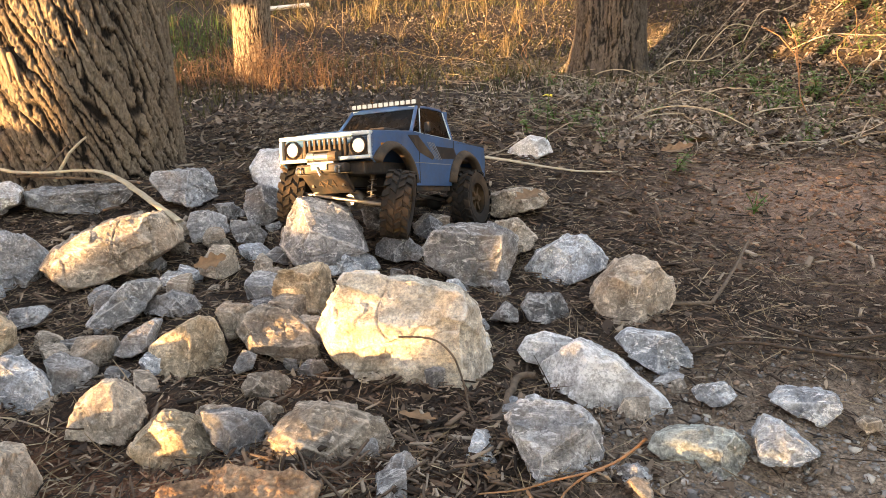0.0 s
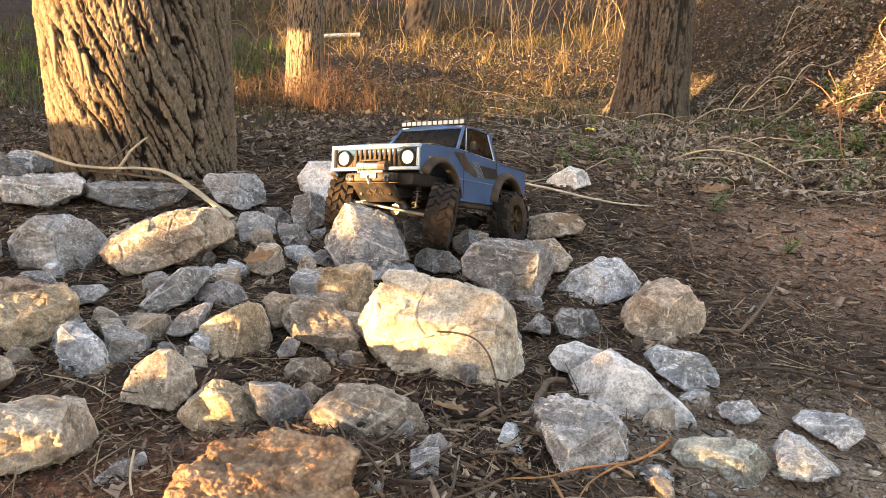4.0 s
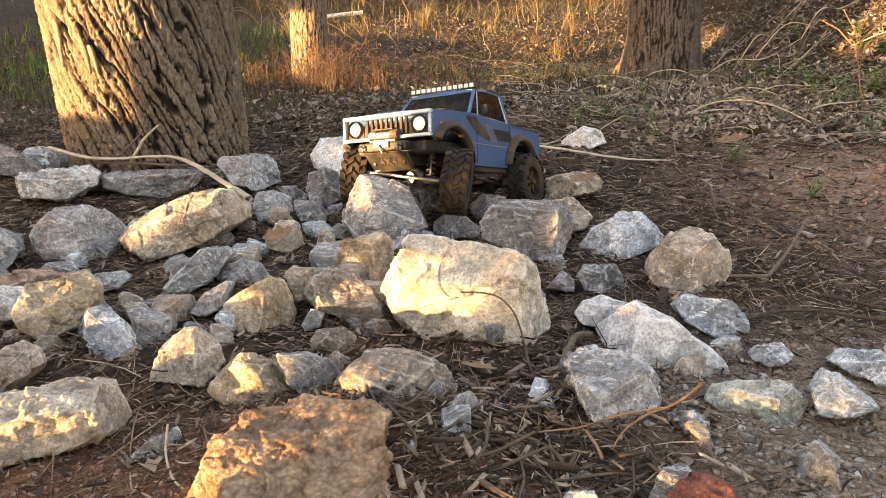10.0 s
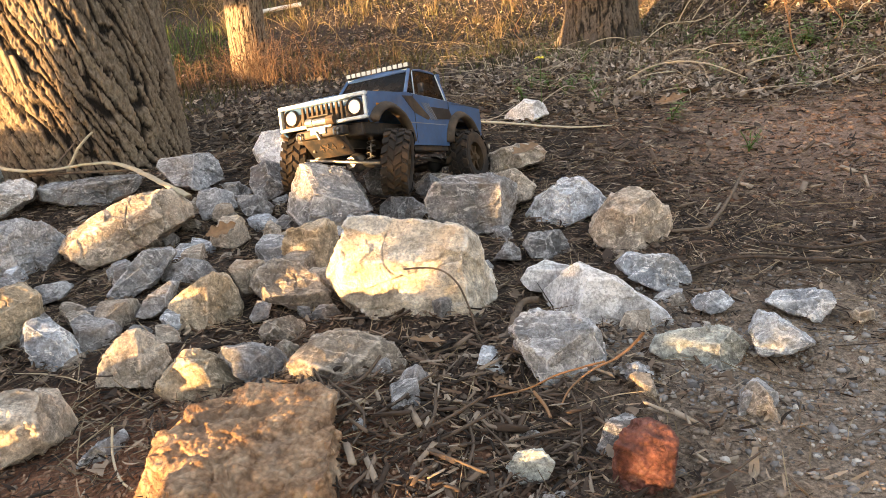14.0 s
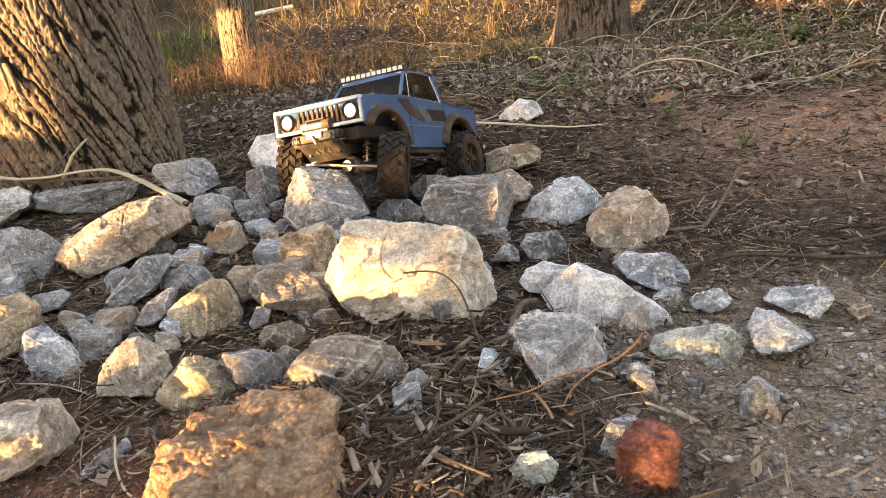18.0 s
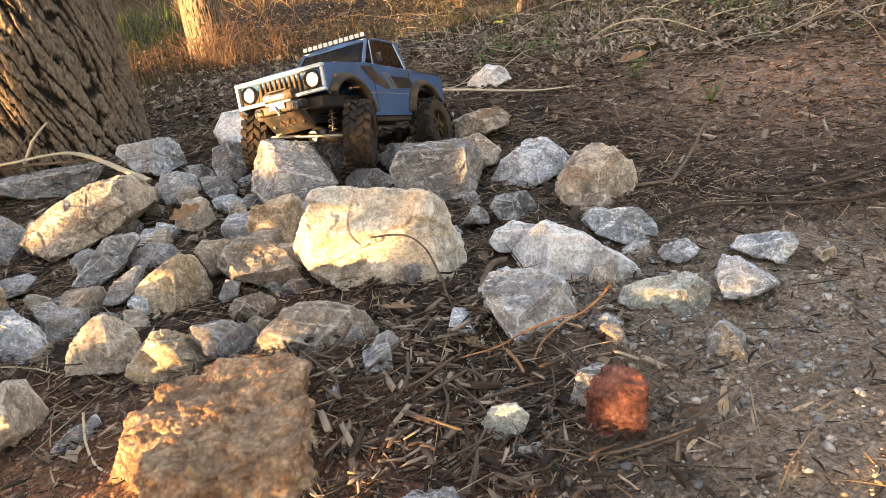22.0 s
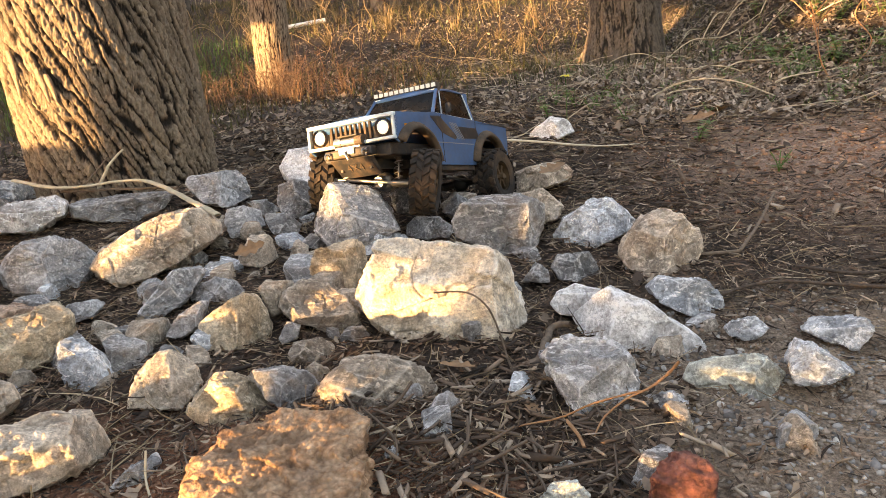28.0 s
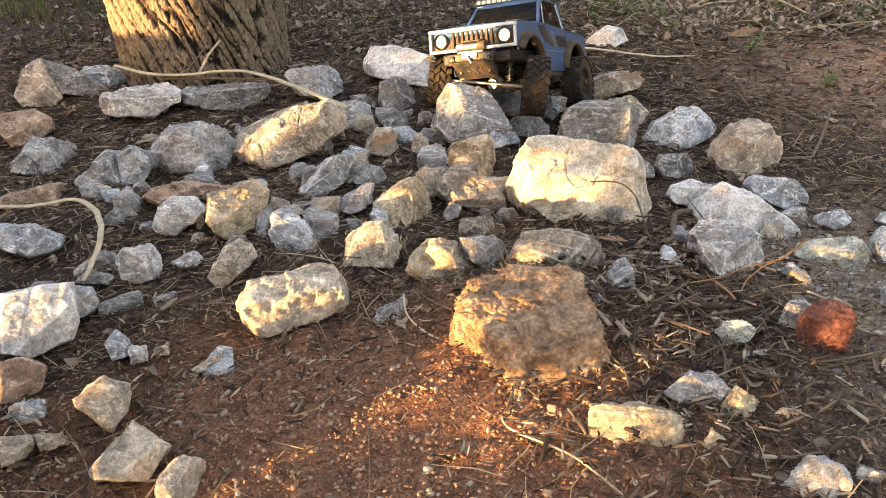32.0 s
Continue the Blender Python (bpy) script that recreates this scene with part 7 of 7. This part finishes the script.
stalk("dry_stalk", "short orange stalk lying on the soil", [(0.098, 0.585, 0.022), (0.106, 0.557, 0.022), (0.109, 0.539, 0.020)], 0.0020, 0.0016, ORANGESTALK, "stalk")
stalk("stick", "bare crooked stick lying on reddish clay", [(0.33, 1.03, 0.025), (0.416, 1.036, 0.022), (0.436, 1.049, 0.025), (0.509, 1.169, 0.030), (0.570, 1.273, 0.045)], 0.0034, 0.0026, BROWNTWIG, "stick")
stalk("stick", "dark branch lying on the leaf litter", [(0.345, 0.874, 0.020), (0.389, 0.896, 0.022), (0.435, 0.887, 0.028), (0.50, 0.872, 0.024), (0.60, 0.85, 0.022), (0.74, 0.88, 0.02)], 0.0022, 0.0030, DARKTWIG, "stick")
stalk("stick", "dark branch half buried in leaves", [(0.481, 0.960, 0.020), (0.499, 0.933, 0.025), (0.56, 0.91, 0.022), (0.70, 0.95, 0.02)], 0.0022, 0.0030, DARKTWIG, "stick")
stalk("vine", "thin reddish runner hanging over a pale boulder", [(-0.035, 0.765, 0.098), (0.005, 0.762, 0.096), (0.028, 0.752, 0.080), (0.040, 0.745, 0.050), (0.047, 0.725, 0.024), (0.055, 0.680, 0.020), (0.060, 0.59, 0.02), (0.066, 0.50, 0.02)], 0.0011, 0.0016, BROWNTWIG, "runner")
stalk("stick", "thin brown stick lying on the gravel", [(0.06, 0.395, 0.018), (0.102, 0.399, 0.018), (0.139, 0.403, 0.020), (0.177, 0.407, 0.020), (0.23, 0.42, 0.02)], 0.0011, 0.0013, BROWNTWIG, "stick")
stalk("twig", "grey twig lying on gravel", [(0.204, 0.422, 0.020), (0.238, 0.436, 0.020), (0.271, 0.452, 0.028)], 0.0012, 0.001, TWIG)
stalk("dry_stalk", "thin reddish stem standing in the gravel", [(0.325, 0.455, 0.014), (0.335, 0.475, 0.017), (0.326, 0.497, 0.022), (0.331, 0.512, 0.034)], 0.0014, 0.0009, BROWNTWIG, "stalk")
stalk("root", "dark root running between two rocks", [(0.06, 0.68, 0.012), (0.085, 0.73, 0.018), (0.107, 0.80, 0.022), (0.130, 0.794, 0.030)], 0.006, 0.004, BROWNTWIG, "root")
stalk("straw", "long dry straw lying on lit clay", [(-0.20, 0.335, 0.018), (-0.191, 0.310, 0.020), (-0.144, 0.276, 0.020), (-0.118, 0.245, 0.020), (-0.09, 0.20, 0.02)], 0.0013, 0.001, REED, "straw")
stalk("straw", "bent dry straw beside a grey stone", [(-0.306, 0.534, 0.050), (-0.301, 0.513, 0.030), (-0.274, 0.473, 0.028), (-0.235, 0.455, 0.020)], 0.0013, 0.0012, REED, "straw")
stalk("straw", "dry straw leaning on the rocks", [(-0.22, 0.54, 0.03), (-0.25, 0.50, 0.025), (-0.27, 0.45, 0.02), (-0.22, 0.41, 0.018)], 0.0012, 0.0009, REED, "straw")

rng = np.random.default_rng(77)
# small broken pieces between the larger rocks
for i in range(70):
    x, y, size = rng.uniform(-0.95, 0.35), rng.uniform(0.45, 1.45), rng.uniform(12, 38)
    fac = [(int(rng.uniform(0, 360)), int(e), int(size * rng.uniform(0.32, 0.6))) for e in (0, 5, -10, 25, 30, 40, 60, 80, -60, 15)]
    stone(("grey", "dark", "brown", "tan", "blue")[i % 5], (x, y, float(ground_height(np.array([x]), np.array([y]))[0]) + size * 0.0002), size, fac, 0.6)
for i in range(46):
    x, y, size = rng.uniform(-0.80, 0.12), rng.uniform(0.72, 1.42), rng.uniform(30, 58)
    fac = [(int(rng.uniform(0, 360)), int(e), int(size * rng.uniform(0.34, 0.6))) for e in (0, 8, -12, 20, 35, 45, 62, 80, -60, 15, -5)]
    stone(("grey", "blue", "brown", "dark", "tan")[i % 5], (x, y, float(ground_height(np.array([x]), np.array([y]))[0]) + size * 0.00025), size, fac, 0.8)
# sticks of dead wood in the hollow between the rocks
for i in range(26):
    x, y = rng.uniform(-0.12, 0.14), rng.uniform(0.36, 0.66)
    a, L = rng.uniform(0, 3.14), rng.uniform(0.04, 0.12)
    z = float(ground_height(np.array([x]), np.array([y]))[0])
    stalk("stick", "short piece of dead wood lying in the hollow", [(x - math.cos(a) * L / 2, y - math.sin(a) * L / 2, z + 0.004), (x + 0.006, y, z + 0.009), (x + math.cos(a) * L / 2, y + math.sin(a) * L / 2, z + 0.006 + rng.uniform(0, 0.02))],
          rng.uniform(0.0008, 0.0026), rng.uniform(0.0007, 0.0016), TWIG, "stick", group="dead sticks in the hollow")
# bent wild canes on the leafy slope
for i in range(44):
    x, y = rng.uniform(0.35, 2.3), rng.uniform(2.4, 4.6)
    a, L, h = rng.uniform(-0.9, 0.9), rng.uniform(0.15, 0.55), rng.uniform(0.01, 0.08)
    zz = [float(ground_height(np.array([x + k * L * math.cos(a)]), np.array([y + k * L * math.sin(a)]))[0]) for k in (0, 0.5, 1)]
    stalk("bramble_cane", "pale bent bramble cane on the leafy slope", [(x, y, zz[0]), (x + L * 0.3 * math.cos(a), y + L * 0.3 * math.sin(a), zz[1] + h * 0.9), (x + L * 0.65 * math.cos(a), y + L * 0.65 * math.sin(a), zz[1] + h), (x + L * math.cos(a), y + L * math.sin(a), zz[2] + 0.01)],
          0.0032, 0.002, REED if i % 3 else BROWNTWIG, "cane", group="bramble canes on the slope")


def weed(label, x, y, size, leaves, seed, flower=False):
    """A low weed: stems with pairs of small pointed leaves."""
    rng = np.random.default_rng(seed)
    z = float(ground_height(np.array([x]), np.array([y]))[0])
    w = thing("weed", label, "weed")
    w.location = (x, y, z)
    for s in range(max(3, leaves // 5)):
        a, h = rng.uniform(0, 6.28), size * rng.uniform(0.6, 1.2)
        tip = np.array([math.cos(a) * size * 0.55, math.sin(a) * size * 0.55, h])
        u = np.linspace(0, 1, 5)[:, None]
        line = u * tip * np.array([1, 1, 0]) * u ** 0.6 + u * tip * np.array([0, 0, 1])
        v, f = tubes(line[None], np.linspace(0.0016, 0.0008, 5)[None], 5)
        stem = part("stem", mesh_np("stem", v, f, GREEN, True), None, w)
        n, k = 6, 4
        b = line[rng.integers(1, 5, n)]
        yaw, L = rng.uniform(0, 6.28, n), size * rng.uniform(0.25, 0.5, n)
        uu = np.linspace(0, 1, k)
        ln = b[:, None] + np.stack([np.cos(yaw)[:, None] * uu * L[:, None], np.sin(yaw)[:, None] * uu * L[:, None], (0.45 * uu - 0.5 * uu ** 2)[None] * L[:, None]], -1)
        sd = np.stack([-np.sin(yaw), np.cos(yaw), 0 * yaw], 1)
        v, f = strips(ln, sd, np.array([0.1, 0.8, 0.65, 0.03])[None] * (L * 0.5)[:, None])
        part("leaves", mesh_np("leaves", v, f, GREEN), None, stem)
    return w


for i, (x, y, s) in enumerate(((0.389, 2.58, 0.07), (0.458, 2.52, 0.06), (0.487, 2.20, 0.05), (0.595, 1.81, 0.06), (0.683, 1.53, 0.045), (1.5, 3.9, 0.10), (1.6, 3.6, 0.09), (0.499, 3.50, 0.09), (0.632, 3.30, 0.06), (0.72, 2.15, 0.04), (1.30, 2.75, 0.08), (0.56, 2.75, 0.06), (1.35, 3.3, 0.09), (0.27, 2.35, 0.06), (0.33, 2.65, 0.07), (1.05, 3.0, 0.05), (1.75, 3.2, 0.12), (1.9, 3.5, 0.13), (2.1, 3.9, 0.14), (1.62, 2.95, 0.10), (1.45, 2.5, 0.06), (1.2, 2.3, 0.05), (0.95, 2.5, 0.05), (1.85, 2.9, 0.10), (0.8, 2.8, 0.05), (0.42, 2.42, 0.05), (0.52, 2.45, 0.06))):
    weed("small green leafy weed growing out of dead leaves", x, y, s, 24, 200 + i)
wr = np.random.default_rng(301)
for i in range(26):
    x, y = wr.uniform(1.15, 1.9), wr.uniform(2.7, 3.7)
    weed("leafy green weed among dead leaves on the bank", x, y, wr.uniform(0.05, 0.10), 24, 520 + i)
for i in range(34):
    x, y = wr.uniform(0.45, 2.2), wr.uniform(1.9, 4.3)
    weed("low green weed growing through the dead leaves", x, y, wr.uniform(0.025, 0.07), 18, 320 + i)
fl = thing("wildflower", "single yellow wildflower on a thin stem", "flower")
fl.location = (0.292, 2.03, 0.045)
part("stem", rod((0, 0.01, -0.01), (0, 0, 0.166), 0.0011, 5), GREEN, fl)
for k in range(4):
    a = k * 1.571 + 0.4
    v, f = strips(np.array([[(0, 0, 0.166), (math.cos(a) * 0.009, math.sin(a) * 0.009, 0.172), (math.cos(a) * 0.018, math.sin(a) * 0.018, 0.168)]]), np.array([[-math.sin(a), math.cos(a), 0.0]]), np.array([[0.003, 0.011, 0.004]]))
    part("petal", mesh_np("petal", v, f, YELLOW), None, fl)


def oak_leaf(label, at, size, turn, tip):
    """A lobed oak leaf, curled a little."""
    out = []
    for i in range(25):
        u = i / 24
        w = math.sin(math.pi * min(1, u * 1.02)) ** 0.6 * (0.22 + 0.075 * math.cos(u * 6.28 * 3.2 + 0.5))
        out.append((u - 0.5, w))
    bm = bmesh.new()
    row = []
    for u, w in out:
        row.append([bm.verts.new((u * size, s * w * size, size * (0.25 * u * u + 0.35 * abs(s * w)))) for s in (1, 0, -1)])
    for a, b in zip(row, row[1:]):
        for k in (0, 1):
            bm.faces.new((a[k], a[k + 1], b[k + 1], b[k]))
    me = bpy.data.meshes.new("oak_leaf")
    bm.to_mesh(me)
    bm.free()
    me.materials.append(OAK)
    ob = thing("oak_leaf", label, "leaf", me=me)
    ob.matrix_world = pose(*at, *tip, turn)
    return ob


oak_leaf("curled brown oak leaf lying against a tan rock", (-0.372, 1.125, 0.060), 0.055, 25, (38, -12))
oak_leaf("brown oak leaf fallen on a flat rock", (0.184, 1.46, 0.080), 0.075, 40, (12, -6))
oak_leaf("brown dead leaf on the soil", (-0.012, 0.70, 0.030), 0.045, 160, (10, 0))
oak_leaf("pale dead leaf on the soil", (0.066, 0.60, 0.026), 0.035, 80, (15, 10))
for i in range(30):
    x, y = rng.uniform(0.4, 1.9), rng.uniform(2.0, 4.2)
    oak_leaf("brown oak leaf on the leafy slope", (x, y, float(ground_height(np.array([x]), np.array([y]))[0]) + 0.015), rng.uniform(0.06, 0.11), rng.uniform(0, 360), (rng.uniform(-25, 25), rng.uniform(-25, 25)))


def tall_stem(label, x, y, h, lean, mat, forks, seed):
    rng = np.random.default_rng(seed)
    z = float(ground_height(np.array([x]), np.array([y]))[0])
    ob = stalk("dry_weed", label, [(x, y, z - 0.01), (x + lean * 0.45 + 0.02, y, z + h * 0.2), (x + lean * 0.25 - 0.02, y + 0.02, z + h * 0.45), (x + lean * 0.7 + 0.015, y + 0.01, z + h * 0.75), (x + lean, y, z + h)], 0.0028, 0.0015, mat, "dry weed")
    for k in range(forks):
        s = rng.uniform(0.35, 0.9)
        b = np.array([x + lean * s, y, z + h * s])
        e = b + np.array([rng.uniform(-0.12, 0.12), rng.uniform(-0.05, 0.05), rng.uniform(0.03, 0.14)])
        v, f = tubes(np.stack([b, (b + e) / 2 + 0.01, e])[None], np.array([[0.0022, 0.0018, 0.001]]), 5)
        part("side_shoot", mesh_np("side_shoot", v, f, mat, True), None, ob)
    return ob


tall_stem("orange dry stem with side shoots on the slope", 1.30, 2.62, 0.34, -0.14, ORANGESTALK, 5, 1)
tall_stem("orange dry stem with side shoots on the slope", 1.48, 2.85, 0.42, 0.10, ORANGESTALK, 6, 2)
tall_stem("thin dry stem standing alone", 0.404, 3.94, 0.30, 0.03, ORANGESTALK, 3, 3)
tall_stem("pale dry stem standing on the slope", 1.75, 3.6, 0.5, 0.2, REED, 6, 4)
tall_stem("pale dry stem standing on the slope", 2.0, 3.9, 0.55, -0.15, REED, 6, 5)
for i in range(40):
    tall_stem("golden dry weed stem in the grass", rng.uniform(-2.4, 3.2), rng.uniform(5.0, 7.5), rng.uniform(0.35, 0.8), rng.uniform(-0.15, 0.15), STRAW, 5, 30 + i)

# ---- far trees ----
for i, (x, y, r, lean) in enumerate(((-1.75, 8.4, 0.13, -0.25), (-0.80, 7.7, 0.16, 0.35), (-3.1, 8.2, 0.14, 0.1), (-3.9, 11.0, 0.2, 0.0), (0.4, 12.5, 0.2, 0.2), (2.1, 11.0, 0.17, -0.2), (3.4, 9.0, 0.15, 0.3), (5.2, 11.5, 0.2, 0.1), (-6.0, 13.0, 0.25, 0.2), (1.2, 15.0, 0.2, -0.1), (-1.9, 14.5, 0.2, 0.15), (7.5, 14.0, 0.25, 0.1), (4.4, 16.0, 0.22, 0.0))):
    zb = float(ground_height(np.array([x]), np.array([y]))[0])
    trunk("distant tree trunk on the grassy slope", [(x, y, zb - 0.2), (x + lean * 0.05, y, zb + 0.15), (x + lean * 0.3, y, zb + 1.2), (x + lean, y, zb + 4.5)], [r * 1.35, r * 1.05, r * 0.95, r * 0.7], 8.0, 0.015, 60 + i, 48, 60, 0, 0, GREYBARK)
zp = float(ground_height(np.array([-1.45]), np.array([6.6]))[0])
pipe = thing("white_pipe", "short white plastic pipe lying in the grass", "pipe")
part("pipe_wall", rod((-1.55, 6.6, zp + 0.06), (-1.22, 6.7, zp + 0.09), 0.018, 14), plain("white plastic", (0.75, 0.75, 0.74), 0.4, 0.0, 30, 0.1), pipe)

# ---- unseen sun blockers added behind the camera: an earth bank and a board fence ----
SH = Vector((math.cos(sa), math.sin(sa), 0))       # towards the sun
SP = Vector((SH.y, -SH.x, 0))                      # along the fence, away over the slope
AWAY = 2.0


def bank_top(p):
    return float(np.interp(p, BANK_P, BANK_H))


# Crest heights of the added bank, set by which rocks the sun should reach.
BANK_P = (-3.0, 0.0, 0.10, 0.27, 0.30, 0.46, 0.53, 0.55, 0.63, 0.65, 0.74, 0.76, 0.93, 0.97, 1.02, 1.04, 1.24, 1.26, 1.31, 1.34, 1.6, 1.9, 3.3, 4.2, 4.6, 5.0, 6.5)
BANK_H = (0.11, 0.12, 0.142, 0.142, 0.105, 0.105, 0.115, 0.165, 0.168, 0.118, 0.118, 0.150, 0.155, 0.17, 0.17, 0.24, 0.24, 0.165, 0.165, 0.245, 0.26, 0.31, 0.26, 0.33, 0.46, 0.50, 0.50)
ps = np.linspace(-3.0, 6.5, 1100)
hb = np.interp(ps, BANK_P, BANK_H) + 0.007 * fbm(np.stack([ps * 9.0, 0 * ps, 0 * ps], 1), 3, 91)
sec = [(-0.45, 0.0), (-0.25, 0.6), (-0.06, 0.93), (0.0, 1.0), (0.10, 0.95), (0.5, 0.6), (1.1, 0.0)]
V = []
for p, h in zip(ps, hb):
    for s, k in sec:
        q = SH * (AWAY + s) + SP * p
        V.append((q.x, q.y, -0.05 + k * (h + 0.05)))
m = len(sec)
ii = (np.arange(len(ps) - 1)[:, None] * m + np.arange(m - 1)[None])
thing("shade_bank", "unseen bank of bare earth added to block the low sun", "bank", kind="structure", me=mesh_np("shade_bank", np.array(V), np.stack([ii, ii + 1, ii + m + 1, ii + m], -1).reshape(-1, 4), SOIL, True))
BOARD = plain("added shade board", (0.20, 0.16, 0.12), 0.85, 0.0, 25, 0.4)
# Unseen fence, added so that its gaps let sun onto chosen places only.
fence = thing("fence", "unseen board fence added to shape the low sunlight", "fence", kind="structure")


def board(p0, p1, h0, h1):
    a = SH * AWAY + SP * (p0 + p1) / 2
    m4 = Matrix.Translation((a.x, a.y, (h0 + h1) / 2)) @ Matrix.Rotation(math.atan2(SP.y, SP.x), 4, 'Z') @ Matrix.Diagonal((abs(p1 - p0), 0.02, h1 - h0, 1))
    bm = bmesh.new()
    bmesh.ops.create_cube(bm, size=1, matrix=m4)
    part("board", bm, BOARD, fence)


for p0, p1, lo in ((0.0, 0.14, 0.27), (0.14, 0.228, 0.15), (0.228, 0.241, 0.20), (0.241, 0.28, 0.15), (0.28, 0.36, 0.17), (0.36, 0.47, 0.155), (0.47, 0.54, 0.195), (0.54, 0.60, 0.19),
                   (0.60, 0.645, 0.19), (0.645, 0.70, 0.225), (0.70, 0.84, 0.25), (0.84, 0.97, 0.186), (0.97, 1.07, 0.20), (1.07, 1.26, 0.40), (1.26, 1.38, 0.25)):
    board(p0, p1 - 0.002, lo, 1.45 + 0.02 * math.cos(p0 * 7))
p = -2.6
while p < 4.3:
    c = p + 0.067
    lo = 0.27 if c < 0.0 else 0.25 if c < 1.86 else 0.72 if c < 2.35 else 0.20 if c < 3.05 else 0.62
    if p < -0.14 or p > 1.37:
        board(p, p + 0.135, lo + 0.012 * math.sin(p * 9), 0.50 if 1.36 < p < 1.85 else 1.45 + 0.02 * math.cos(p * 7))
    p += 0.137
# Another unseen run of boards, added to keep sun off the left background.
p = 8.0
while p < 13.0:
    board(p, p + 0.135, 0.0, 1.9 + 0.02 * math.cos(p * 7))
    p += 0.137
for p in (-2.4, -0.4, 1.62, 2.45, 4.25, 8.0, 12.9):
    board(p, p + 0.09, -0.1, 1.4)

# unseen weeds added on the bank's crest to break up the low sun
rng = np.random.default_rng(5)
n = 260
pp = rng.uniform(-1.2, 1.5, n)
hh = np.interp(pp, BANK_P, BANK_H)
H, lean = rng.uniform(0.02, 0.085, n), rng.normal(0, 0.35, n)
u = np.linspace(0, 1, 4)
off = pp[:, None] + (lean * H)[:, None] * u[None] ** 1.5
line = np.stack([SH.x * AWAY + SP.x * off, SH.y * AWAY + SP.y * off, (hh - 0.02)[:, None] + (H + 0.02)[:, None] * u[None]], -1)
wd = rng.uniform(0.004, 0.013, n)[:, None] * np.array([0.5, 1.0, 0.9, 0.2])[None]
v, f = strips(line, np.tile(np.array([[SP.x, SP.y, 0.0]]), (n, 1)), wd)
thing("shade_weeds", "unseen dry weeds added on the bank to dapple the low sun", "weeds", kind="stuff", me=mesh_np("shade_weeds", v, f, STRAW))

# ---- woods added to close the place around and cut the low sky light ----
rng = np.random.default_rng(9)
n, k = 2600, 4
ang = rng.uniform(radians(-50), radians(200), n)
dist = rng.uniform(19, 34, n)
x, y = np.cos(ang) * dist, np.sin(ang) * dist
z = ground_height(x, y)
H = rng.uniform(4, 9.5, n)
u = np.linspace(0, 1, k)
line = np.stack([x[:, None] + rng.normal(0, 0.5, n)[:, None] * u[None], y[:, None] + rng.normal(0, 0.5, n)[:, None] * u[None], z[:, None] - 0.3 + H[:, None] * u[None]], -1)
v, f = tubes(line, rng.uniform(0.05, 0.26, n)[:, None] * np.array([1.2, 0.95, 0.7, 0.25])[None], 5)
thing("sky_screen_woods", "bare grey-brown woods added all round to cut low sky light", "woods", kind="stuff", me=mesh_np("sky_screen_woods", v, f, TWIG, True))
